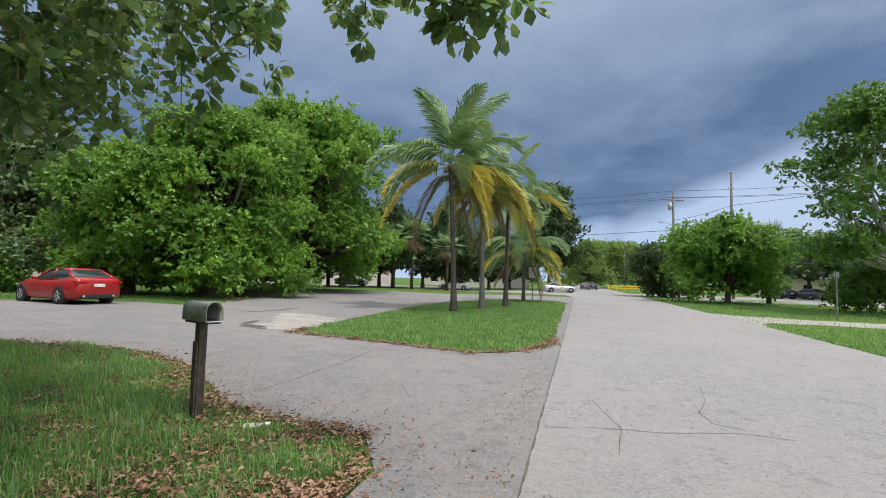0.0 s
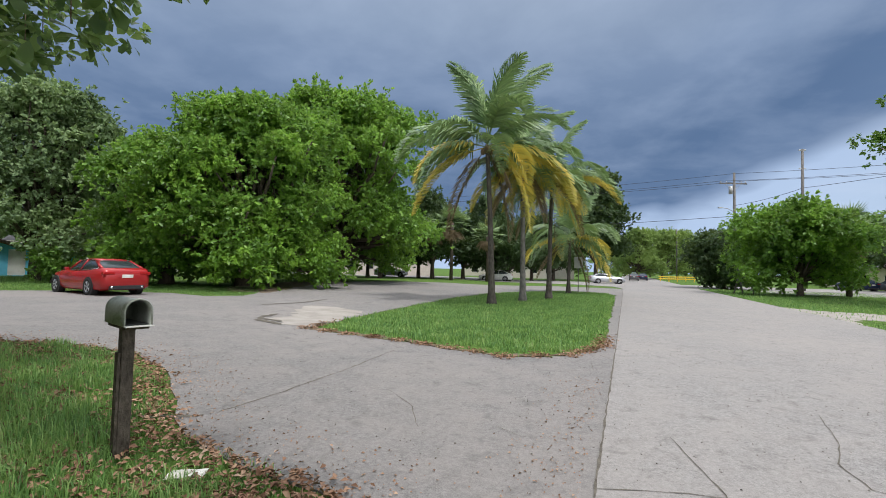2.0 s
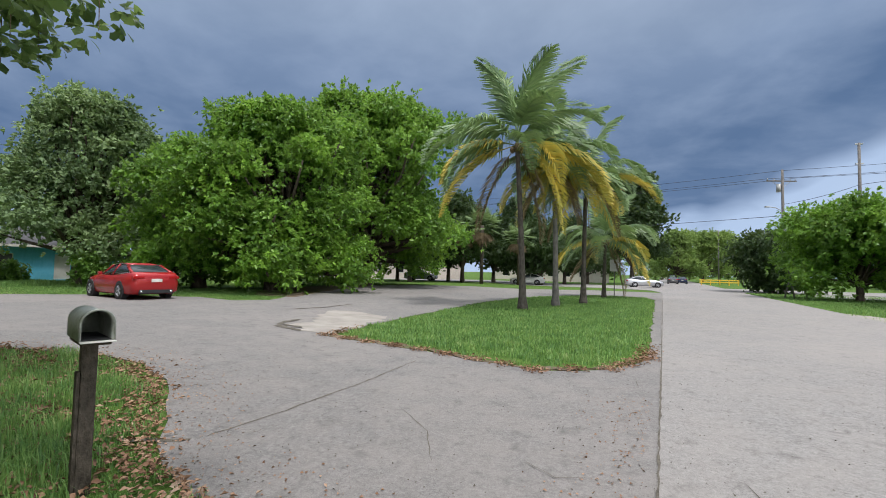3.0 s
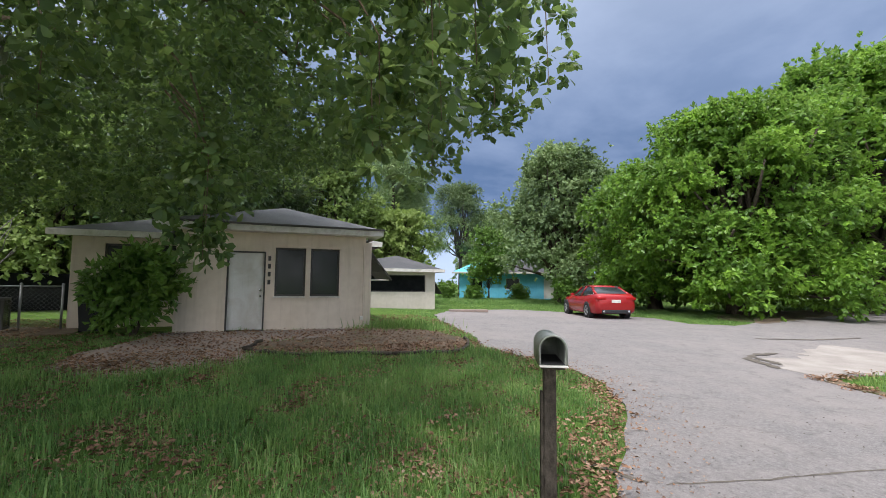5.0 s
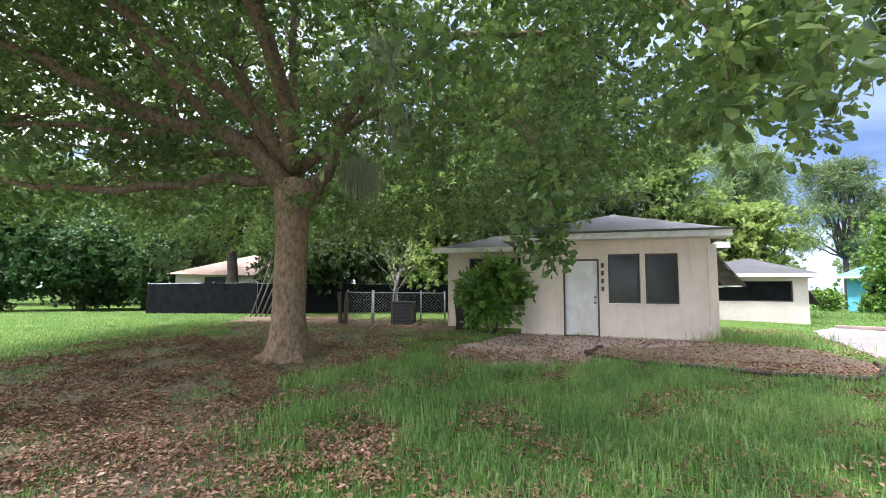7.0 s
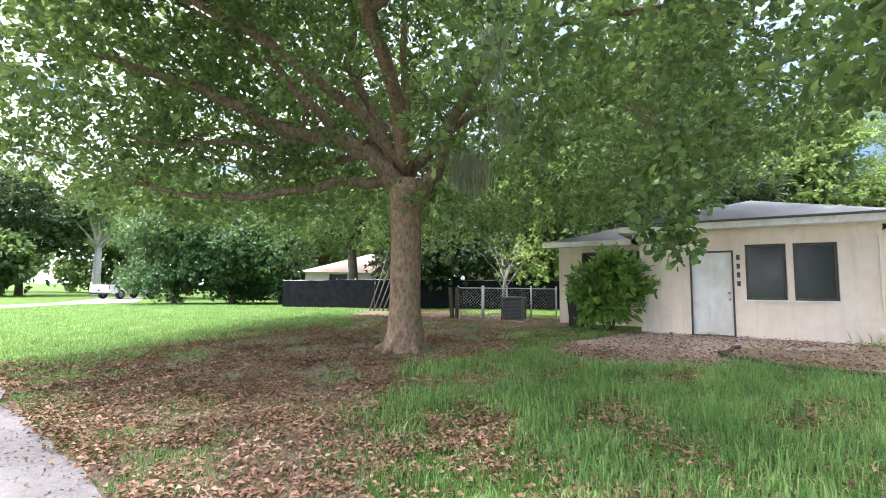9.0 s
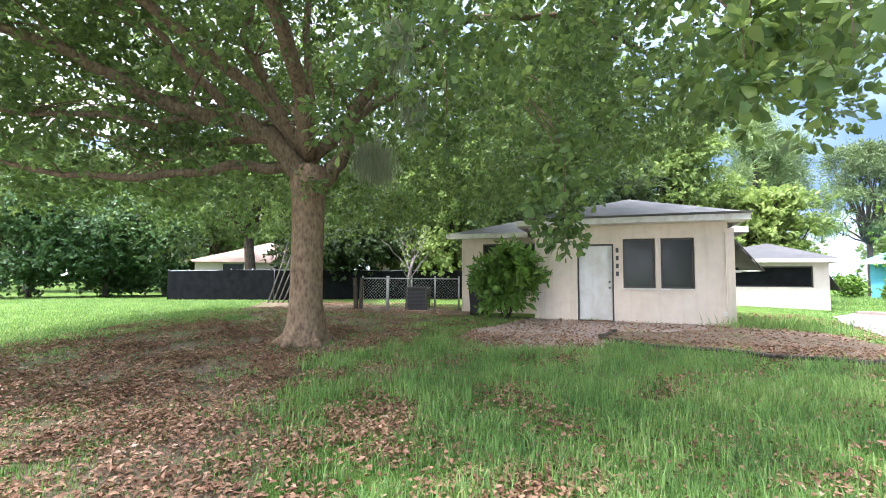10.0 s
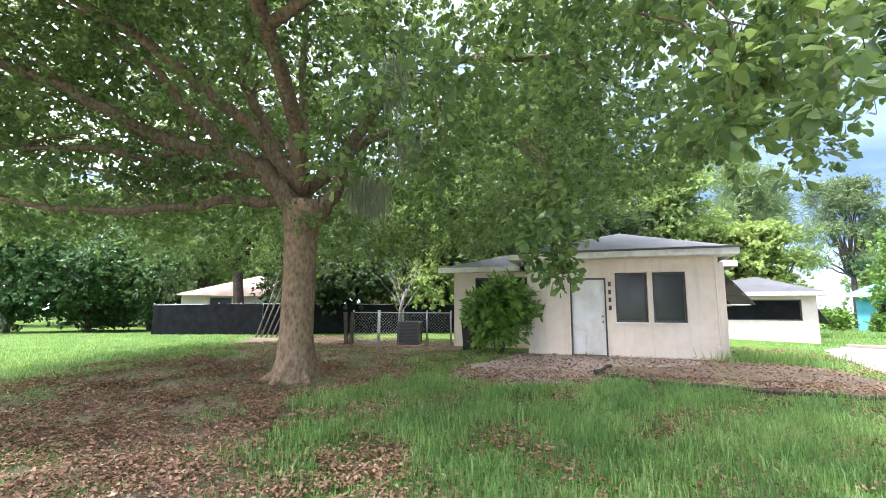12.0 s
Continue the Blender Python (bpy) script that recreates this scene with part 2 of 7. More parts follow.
M_HEDGE = foliage("hedge_leaf", [(0.1, (0.03, 0.075, 0.03)), (0.5, (0.075, 0.16, 0.055)), (0.9, (0.15, 0.26, 0.09)), (1.0, (0.24, 0.34, 0.12))], 0.4, 0.25, 0.5)
M_PALM = foliage("palm_green", [(0.1, (0.112, 0.181, 0.0875)), (0.5, (0.237, 0.344, 0.156)), (0.9, (0.45, 0.55, 0.275)), (1.0, (0.625, 0.65, 0.325))], 0.38, 0.3, 0.6)
M_PALMY = foliage("palm_yellow", [(0.1, (0.36, 0.36, 0.10)), (0.5, (0.62, 0.48, 0.09)), (0.9, (0.78, 0.50, 0.07)), (1.0, (0.76, 0.44, 0.10))], 0.5, 0.3, 0.6)
M_PALMB = foliage("palm_dry", [(0.1, (0.12, 0.085, 0.05)), (0.5, (0.24, 0.17, 0.10)), (0.9, (0.38, 0.28, 0.17))], 0.8, 0.15, 0.6)
M_MOSS = foliage("hanging_moss", [(0.1, (0.20, 0.23, 0.15)), (0.6, (0.34, 0.37, 0.25)), (1.0, (0.46, 0.48, 0.34))], 0.9, 0.3, 1.0)
M_BARK = bark("oak_bark", (0.075, 0.05, 0.032), (0.32, 0.23, 0.15), 9.0)
# the trunk's bark darkened: backlit shade on limbs and twigs put into the colour
M_BARKL = bark("shaded_limb_bark", (0.06, 0.044, 0.03), (0.235, 0.175, 0.118), 9.0)
M_BARKD = bark("dark_bark", (0.035, 0.028, 0.022), (0.13, 0.105, 0.085), 5.0)
M_BARKP = bark("palm_bark", (0.035, 0.03, 0.026), (0.13, 0.115, 0.10), 6.0)
M_BARKW = bark("pale_bark", (0.30, 0.28, 0.25), (0.60, 0.57, 0.52), 4.0)
M_WALL = stucco("cream_stucco", (0.66, 0.565, 0.455), (0.76, 0.66, 0.545), (0.54, 0.45, 0.35))
M_WALLW = stucco("pale_stucco", (0.56, 0.51, 0.44), (0.66, 0.60, 0.53), (0.52, 0.47, 0.40))
M_BLUE = stucco("turquoise_paint", (0.12, 0.48, 0.68), (0.17, 0.56, 0.76), (0.09, 0.40, 0.55))
M_TRIM = mottled("white_trim", (0.62, 0.60, 0.55), (0.78, 0.76, 0.71), 3, 50, 0.6, 0, 0.1, 0.002, 0.3, (0.42, 0.38, 0.31), 2.0)
M_DOOR = mottled("white_door_paint", (0.72, 0.71, 0.67), (0.82, 0.81, 0.77), 2, 60, 0.45, 0, 0.08, 0.002, 0.4, (0.60, 0.56, 0.49), 1.5)
M_ROOF = shingle("grey_shingle", (0.125, 0.13, 0.13), (0.215, 0.215, 0.21))
M_ROOFC = shingle("mid_grey_shingle", (0.065, 0.07, 0.072), (0.12, 0.12, 0.12))
M_ROOFD = shingle("dark_shingle", (0.06, 0.06, 0.065), (0.12, 0.12, 0.125))
M_TERRA = shingle("terracotta_roof", (0.35, 0.252, 0.196), (0.462, 0.35, 0.287))
M_GLASS, M_CARGLASS = glass("window_glass", (0.016, 0.02, 0.018)), glass("car_glass", (0.03, 0.04, 0.045))
M_BLACK = plain("black_plastic", (0.025, 0.025, 0.027), 0.6)
M_DARKFRAME = plain("dark_bronze_frame", (0.06, 0.055, 0.05), 0.5)
M_TYRE = mottled("tyre_rubber", (0.018, 0.018, 0.018), (0.04, 0.038, 0.036), 10, 90, 0.85)
M_RIM = plain("alloy_rim", (0.55, 0.56, 0.58), 0.3, 0.9)
M_CHROME = plain("bright_metal", (0.7, 0.7, 0.7), 0.22, 1.0)
M_RED = mottled("red_car_paint", (0.34, 0.016, 0.018), (0.40, 0.022, 0.023), 2, 60, 0.22, 0.15, 0.03, 0.001, 0.6)
M_SILVER = plain("silver_car_paint", (0.55, 0.56, 0.58), 0.25, 0.5)
M_WHITEC = plain("white_car_paint", (0.75, 0.75, 0.74), 0.25)
M_DARKC = plain("dark_blue_car_paint", (0.02, 0.03, 0.07), 0.2)
M_GREYC = plain("grey_car_paint", (0.12, 0.12, 0.13), 0.25, 0.3)
M_TAIL = plain("red_tail_lamp", (0.35, 0.008, 0.01), 0.15)
M_WOODG = bark("weathered_wood", (0.0292, 0.0247, 0.0195), (0.111, 0.0943, 0.0748), 14.0)
M_BOX = mottled("mailbox_metal", (0.24, 0.255, 0.22), (0.40, 0.415, 0.37), 6, 60, 0.5, 0.4, 0.15, 0.002, 0.4, (0.085, 0.11, 0.045), 5.0)
M_GALV = mottled("galvanised_steel", (0.30, 0.31, 0.31), (0.46, 0.47, 0.47), 8, 70, 0.45, 0.7)
M_POLE = bark("pole_wood", (0.09, 0.085, 0.08), (0.22, 0.205, 0.19), 5.0)
M_YELLOW = plain("yellow_paint", (0.75, 0.48, 0.05), 0.5)
M_SIGN = plain("bare_sign_metal", (0.42, 0.42, 0.41), 0.5, 0.4)
M_SCREEN = mottled("black_screen", (0.006, 0.007, 0.008), (0.016, 0.017, 0.018), 3, 60, 0.95, 0, 0.3, 0.01, 0.05)


# ---------------------------------------------------------------- mesh tools
def thing(name, label, category, at=(0, 0, 0), rz=0.0, group="", kind=""):
    """An Empty at a thing's base; its parts are its children."""
    e = new(name)
    e.empty_display_size = 0.2
    e.matrix_world = pose(*at, 0, 0, rz)
    return tagged(e, label, category, group, kind)


def part(name, bm, material, parent=None, label="", smooth=False):
    """Links a bmesh as one mesh object under a thing or a part."""
    me = bpy.data.meshes.new(name)
    bm.normal_update()
    bm.to_mesh(me)
    bm.free()
    if smooth:
        me.polygons.foreach_set("use_smooth", [True] * len(me.polygons))
    me.materials.append(material)
    ob = new(name, me)
    if parent is not None:
        ob.parent = parent
    return tagged(ob, label)


def raw_mesh(name, verts, faces, material, smooth=False):
    """A mesh from arrays: verts (n, 3), faces (m, k) of one size."""
    verts, faces = np.asarray(verts, np.float32), np.asarray(faces, np.int32)
    me = bpy.data.meshes.new(name)
    k = faces.shape[1]
    me.vertices.add(len(verts))
    me.vertices.foreach_set("co", verts.ravel())
    me.loops.add(faces.size)
    me.loops.foreach_set("vertex_index", faces.ravel())
    me.polygons.add(len(faces))
    me.polygons.foreach_set("loop_start", np.arange(0, faces.size, k, dtype=np.int32))
    me.polygons.foreach_set("loop_total", np.full(len(faces), k, np.int32))
    if smooth:
        me.polygons.foreach_set("use_smooth", np.ones(len(faces), bool))
    me.update(calc_edges=True)
    me.validate()
    me.materials.append(material)
    return me


def box(bm, lo, hi, bevel=0.0, m=None):
    """A box from corner to corner, its edges rounded."""
    g = bmesh.ops.create_cube(bm, size=1.0)["verts"]
    c = [(a + b) / 2 for a, b in zip(lo, hi)]
    s = [abs(b - a) for a, b in zip(lo, hi)]
    t = Matrix.Translation(c) @ Matrix.Diagonal((*s, 1))
    if m is not None:
        t = m @ t
    bmesh.ops.transform(bm, matrix=t, verts=g)
    if bevel:
        edges = {e for v in g for e in v.link_edges}
        bmesh.ops.bevel(bm, geom=list(edges), offset=bevel, segments=2, affect="EDGES", profile=0.6)
    return bm


def tube(bm, pts, radii, seg=10, cap=True, wobble=0.0, rng=random):
    """A tapered tube along points."""
    rings, up = [], Vector((0.31, 0.17, 0.93))
    pts = [Vector(p) for p in pts]
    for i, p in enumerate(pts):
        d = (pts[min(i + 1, len(pts) - 1)] - pts[max(i - 1, 0)]).normalized()
        a = d.cross(up if abs(d.dot(up)) < 0.95 else Vector((1, 0, 0))).normalized()
        b = d.cross(a)
        r = radii[i] if hasattr(radii, "__len__") else radii
        ring = []
        for k in range(seg):
            q = 2 * math.pi * k / seg
            rr = r * (1 + (rng.uniform(-wobble, wobble) if wobble else 0))
            ring.append(bm.verts.new(p + a * math.cos(q) * rr + b * math.sin(q) * rr))
        rings.append(ring)
    for r0, r1 in zip(rings, rings[1:]):
        for k in range(seg):
            bm.faces.new((r0[k], r0[(k + 1) % seg], r1[(k + 1) % seg], r1[k]))
    if cap:
        bm.faces.new(rings[0][::-1])
        bm.faces.new(rings[-1])
    return bm


def step(t):
    t = max(0.0, min(1.0, t))
    return t * t * (3 - 2 * t)


def ground_z(x, y):
    """Height of the ground: flat street, lawn rising to the house."""
    return 0.42 * step((-x - 3.5) / 9) * (1 - 0.55 * step((-y - 6) / 25)) * (1 - 0.45 * step((y - 7) / 8))


def on_ground(x, y, up=0.0):
    return (x, y, ground_z(x, y) + up)


# ---------------------------------------------------------------- ground
def build_ground():
    xs = sorted(set(list(np.arange(-36, 14.01, 0.5)) + list(np.arange(-90, 60, 6.0)) + [-2500, -1200, -600, -300, -150, 100, 200, 500, 1200, 2500]))
    ys = sorted(set(list(np.arange(-30, 44.01, 0.5)) + list(np.arange(-80, 150, 6.0)) + [-2500, -1200, -600, -300, -150, 200, 300, 600, 1200, 2500]))
    nx, ny = len(xs), len(ys)
    verts = [(x, y, ground_z(x, y)) for y in ys for x in xs]
    faces = [(j * nx + i, j * nx + i + 1, (j + 1) * nx + i + 1, (j + 1) * nx + i) for j in range(ny - 1) for i in range(nx - 1)]
    ob = new("ground", raw_mesh("ground", verts, faces, M_GRASS, True))
    tagged(ob, "flat grassy ground with worn and dusty patches", "ground", kind="structure")


from mathutils import geometry as geo2d


def rough_edge(pts, gap=0.45, jitter=0.07, seed=1):
    """A closed outline, cut finer and worn."""
    rng = random.Random(seed)
    out = []
    for (x0, y0), (x1, y1) in zip(pts, pts[1:] + pts[:1]):
        d = math.hypot(x1 - x0, y1 - y0)
        k = max(1, min(120, int(d / gap)))
        for i in range(k):
            f = i / k
            j = jitter if d < 80 else 0
            out.append((x0 + (x1 - x0) * f + rng.uniform(-j, j), y0 + (y1 - y0) * f + rng.uniform(-j, j)))
    return out


def sheet(name, pts, up, material, label, category="", gap=0.45, jitter=0.07, inner=1.0, seed=1, holes=(), kind="structure", thick=0.0):
    """A flat piece of ground inside an outline, laid on the ground's form."""
    ring = rough_edge(pts, gap, jitter, seed)
    verts = [Vector(p) for p in ring]
    loops = [list(range(len(ring)))]
    for h in holes:
        hr = rough_edge(h, gap, jitter, seed + 1)
        loops.append(list(range(len(verts), len(verts) + len(hr))))
        verts += [Vector(p) for p in hr]
    edges = [(a, b) for lp in loops for a, b in zip(lp, lp[1:] + lp[:1])]
    lo = [min(p[i] for p in ring) for i in (0, 1)]
    hi = [max(p[i] for p in ring) for i in (0, 1)]
    lo, hi = [max(v, -45) for v in lo], [min(v, 60) for v in hi]
    for x in np.arange(lo[0] + 0.3, hi[0], inner):
        for y in np.arange(lo[1] + 0.3, hi[1], inner):
            verts.append(Vector((x, y)))
    vo, eo, fo, *_ = geo2d.delaunay_2d_cdt(verts, edges, [], 0, 1e-4)

    def inside(px, py, ring_):
        c, j = False, len(ring_) - 1
        for i in range(len(ring_)):
            xi, yi = ring_[i]
            xj, yj = ring_[j]
            if (yi > py) != (yj > py) and px < (xj - xi) * (py - yi) / (yj - yi) + xi:
                c = not c
            j = i
        return c
    rings = [[tuple(verts[i]) for i in lp] for lp in loops]
    keep = []
    for f in fo:
        cx, cy = sum(vo[i].x for i in f) / 3, sum(vo[i].y for i in f) / 3
        if inside(cx, cy, rings[0]) and not any(inside(cx, cy, r) for r in rings[1:]):
            keep.append(tuple(f))
    bm = bmesh.new()
    bv = [bm.verts.new((v.x, v.y, ground_z(v.x, v.y) + up)) for v in vo]
    for f in keep:
        if len(f) == 3:
            bm.faces.new([bv[i] for i in f])
    bmesh.ops.delete(bm, geom=[v for v in bm.verts if not v.link_faces], context="VERTS")
    bm.normal_update()
    for f in bm.faces:
        if f.normal.z < 0:
            f.normal_flip()
    # a turned-down rim, so that the sheet has an edge
    rim = [e for e in bm.edges if len(e.link_faces) == 1]
    made = bmesh.ops.extrude_edge_only(bm, edges=rim)["geom"]
    for v in made:
        if isinstance(v, bmesh.types.BMVert):
            v.co.z -= up + 0.05
    ob = part(name, bm, material)
    return tagged(ob, label, category, kind=kind)


def rd(u, v):
    """A place by the street: u metres to the right of its seam, v along it."""
    return (0.9845 * u + 0.1755 * v, 3.85 - 0.1755 * u + 0.9845 * v)


ISLAND = [(-5.63, 12.59), (-4.4, 12.25), (-3.0, 11.78), (-1.8, 11.2), (-0.65, 10.65), (0.55, 11.2), (1.3, 12.5), (2.62, 20.1), (3.9, 27.5), (5.2, 35.4), (5.0, 38.0), (3.4, 39.4), (1.6, 39.2), (-0.6, 37.2), (-3.0, 33.4), (-4.5, 27.5), (-5.2, 21.0), (-5.45, 17.5), (-5.65, 15.0)]
ROAD = [rd(0, -70), rd(7.4, -70), rd(7.4, 9), rd(7.7, 20), rd(7.4, 54), rd(9.5, 57), rd(75, 60), rd(75, 73), rd(7.6, 71), rd(7.0, 420), rd(-0.8, 420), rd(-1.4, 72), rd(-70, 70), rd(-70, 58), rd(-6, 56), rd(-1.0, 52), rd(0, 46)]
APRON = [rd(0, -70), rd(0, 46), rd(-6, 46.5), (-9, 47), (-15, 42.5), (-17.5, 38), (-16.5, 30), (-14.5, 24.5), (-13.0, 21.4), (-12.4, 19.6), (-13.6, 18.6), (-16.2, 19.6), (-20.5, 18.6), (-24.0, 16.5), (-23.5, 13.2), (-22.2, 12.0), (-18.8, 10.1), (-15.5, 9.0), (-12.6, 8.5), (-10.6, 8.15), (-9.4, 7.75), (-8.2, 8.35), (-7.3, 8.5), (-6.4, 8.45), (-5.5, 8.0), (-4.6, 7.2), (-3.75, 6.3), (-3.3, 5.95), (-2.4, 5.6), (-1.4, 5.25), (-1.15, 4.4), (-1.35, 2.6), (-1.9, 0.0), (-2.1, -1.6), (-2.4, -4.6), (-3.2, -8), (-4.2, -14), (-5.6, -24), rd(-1.6, -70)]
SOIL = [(-2.35, -5.5), (-2.2, -2), (-1.75, 1.3), (-3.0, 1.2), (-4.6, -0.3), (-5.6, -1.3), (-6.6, -1.5), (-8.3, -1.0), (-9.5, -0.6), (-11, -1.0), (-13, -1.0), (-14.3, -0.9), (-15.6, -1.6), (-18, -8), (-17, -11.5), (-13, -9), (-10.6, -6.4), (-8.5, -7), (-6.4, -7.4), (-4.4, -6.6)]
BED = [(-12.75, 5.4), (-12.6, 6.9), (-11.6, 7.5), (-10.3, 7.75), (-9.3, 7.4), (-8.8, 6.8), (-8.9, 5.6), (-9.1, 4.4), (-9.4, 3.5), (-9.9, 3.0), (-10.7, 3.3), (-11.2, 4.6), (-11.7, 5.2)]
FOOTPATH = [(-12.97, 1.0), (-12.97, 6.1), (-12.3, 6.6), (-11.4, 5.6), (-10.9, 3.4), (-9.6, 3.4), (-8.8, 3.0), (-8.5, 1.9), (-8.6, 0.9), (-9.2, 0.2), (-10.4, 0.3), (-11.8, 0.9)]
build_ground()
sheet("road", ROAD, 0.024, M_ROAD, "pale worn asphalt street with cracks and a long seam", "road", 0.6, 0.04, 3.0, 2)
sheet("driveway_apron", APRON, 0.019, M_APRON, "wide patched asphalt apron with crumbling edges", "pavement", 0.5, 0.07, 1.0, 3, holes=[ISLAND])
sheet("bare_soil", SOIL, 0.006, M_SOIL, "bare soil with fallen leaves under the shade tree", "ground", 0.3, 0.32, 1.0, 4)
sheet("bare_soil", [(-12.7, 21.6), (-13.6, 24.5), (-15.2, 30), (-16.0, 37), (-19.5, 38), (-19, 30), (-17.0, 24.6), (-15.0, 22.4)], 0.026, M_SOIL, "brown leaf-strewn soil along the fig trees", "ground", 0.5, 0.25, 1.0, 14)
sheet("sand_patch", [(-7.4, 13.3), (-6.4, 12.9), (-5.7, 12.7), (-5.7, 14.6), (-5.85, 16.8), (-6.9, 17.8), (-8.3, 17.6), (-8.0, 16.2), (-7.2, 15.0)], 0.026, M_SAND, "pale broken sandy patch at the corner of the grass island", "ground", 0.3, 0.2, 0.8, 5)
sheet("sand_patch", [rd(7.6, 17), rd(8.4, 20.5), rd(13, 20.2), rd(20, 20), rd(20, 23.5), rd(13, 23.2), rd(8.5, 25), rd(7.5, 28)], 0.012, M_SAND, "pale sandy track crossing the roadside grass", "ground", 0.5, 0.3, 1.5, 6)
sheet("far_parking", [rd(13, 48), rd(60, 40), rd(80, 52), rd(80, 59), rd(12, 56)], 0.01, M_ROAD, "pale parking strip beyond the roadside bushes", "pavement", 1.0, 0.1, 4.0, 7)
RIM = ISLAND[:6]
sheet("bare_soil", RIM + [(x * 0.96 - 0.1, y + 0.22) for x, y in RIM[::-1]], 0.028, M_SOIL, "brown leaf-strewn rim of the grass island", "ground", 0.3, 0.12, 0.5, 15)
sheet("footpath", FOOTPATH, 0.03, M_PATH, "cracked concrete path strewn with leaves before the door", "path", 0.4, 0.06, 0.6, 8)
sheet("planting_bed", BED, 0.05, M_SOIL, "leaf-strewn planting bed with a dark edging before the house", "planting bed", 0.3, 0.05, 0.6, 10)
sheet("far_driveway", [(-5.6, -30), (-5.8, -33), (-13, -36), (-20, -47), (-24, -47), (-17, -34), (-13, -32.5)], 0.012, M_ROAD, "pale driveway across the neighbouring lawn", "driveway", 0.6, 0.08, 2.0, 9)


# ---------------------------------------------------------------- plants
def leaf_mesh(name, pos, axis, normal, length, width, material, fold=0.18):
    """Many single leaves, each a folded blade with a point."""
    pos, axis, normal = (np.asarray(a, float) for a in (pos, axis, normal))
    axis /= np.linalg.norm(axis, axis=1, keepdims=True) + 1e-9
    side = np.cross(axis, normal)
    side /= np.linalg.norm(side, axis=1, keepdims=True) + 1e-9
    nor = np.cross(side, axis)
    L, W = np.asarray(length)[:, None], np.asarray(width)[:, None]
    mid = pos + axis * L * 0.48
    v = np.stack([pos, mid + side * W + nor * W * fold * 2, pos + axis * L - nor * L * 0.06, mid - side * W + nor * W * fold * 2], 1)
    n = len(pos)
    i = np.arange(n)[:, None] * 4
    faces = np.concatenate([i + np.array([[0, 1, 2]]), i + np.array([[0, 2, 3]])], 0)
    return raw_mesh(name, v.reshape(-1, 3), faces, material)


def oval_leaves(name, pos, axis, normal, length, width, material):
    """Single leaves with a rounded outline and a bent midrib."""
    axis = axis / (np.linalg.norm(axis, axis=1, keepdims=True) + 1e-9)
    side = np.cross(axis, normal)
    side /= np.linalg.norm(side, axis=1, keepdims=True) + 1e-9
    nor = np.cross(side, axis)
    L, W = length[:, None], width[:, None]
    a, b = pos + axis * L * 0.32 + nor * W * 0.25, pos + axis * L * 0.72 + nor * W * 0.2
    v = np.stack([pos, a + side * W * 0.7, b + side * W, pos + axis * L - nor * L * 0.08, b - side * W, a - side * W * 0.7], 1)
    i = np.arange(len(pos))[:, None] * 6
    f = np.concatenate([i + np.array([k]) for k in ((0, 5, 1), (1, 5, 4), (1, 4, 2), (2, 4, 3))], 0)
    return raw_mesh(name, v.reshape(-1, 3), f, material)


def scatter_crown(name, lobes, clumps, per, leaf, material, parent, seed=1, spread=0.45, shell=0.35, droop=0.25, label="", slim=0.30, low=-0.55):
    """A crown: leaves in clumps over uneven lobes (centre, radii), with gaps between."""
    rng = np.random.default_rng(seed)
    vol = np.array([(r[0] * r[1] * r[2]) ** 0.667 for _, r in lobes])
    pick = rng.choice(len(lobes), clumps, p=vol / vol.sum())
    c, r = np.array([lobes[i][0] for i in pick], float), np.array([lobes[i][1] for i in pick], float)
    d = rng.normal(size=(clumps, 3))
    d /= np.linalg.norm(d, axis=1, keepdims=True)
    d[:, 2] = np.where(d[:, 2] < low, -d[:, 2], d[:, 2])
    k = 1 - shell * rng.random((clumps, 1)) ** 1.6 + 0.10 * rng.normal(size=(clumps, 1))
    centre = c + d * r * k
    size = spread * rng.uniform(0.55, 1.35, clumps)
    cc, dd, ss = (np.repeat(a, per, 0) for a in (centre, d, size))
    n = len(cc)
    # leaves stand in rosettes at the twig ends
    twig = np.repeat(rng.normal(size=(n // 6 + 1, 3)), 6, 0)[:n]
    off = twig * ss[:, None] * np.array([0.6, 0.6, 0.40]) + rng.normal(size=(n, 3)) * leaf * 0.16
    axis = dd * 0.35 + rng.normal(size=(n, 3)) * 0.8 + twig * 0.4
    axis[:, 2] -= droop
    nor = rng.normal(size=(n, 3)) * 0.40 + np.array([0, 0, 0.45]) + dd * 0.75
    L = leaf * rng.uniform(0.65, 1.3, n)
    ob = new(name, leaf_mesh(name, cc + off, axis, nor, L, L * slim, material))
    ob.parent = parent
    return tagged(ob, label)


def branches(bm, start, ends, r0, r1, seed, seg=6, sag=0.0):
    """Limbs from one point to many, bent on the way."""
    rng = random.Random(seed)
    s = Vector(start)
    for e in ends:
        e = Vector(e)
        L = (e - s).length
        pts = []
        for i in range(6):
            f = i / 5
            p = s.lerp(e, f) + Vector((rng.uniform(-1, 1), rng.uniform(-1, 1), rng.uniform(-0.5, 0.8))) * L * 0.05 * (1 if 0 < i < 5 else 0)
            p.z += sag * math.sin(f * math.pi) * L
            pts.append(p)
        tube(bm, pts, [r0 + (r1 - r0) * (i / 5) ** 0.7 for i in range(6)], seg, True, 0.06, rng)


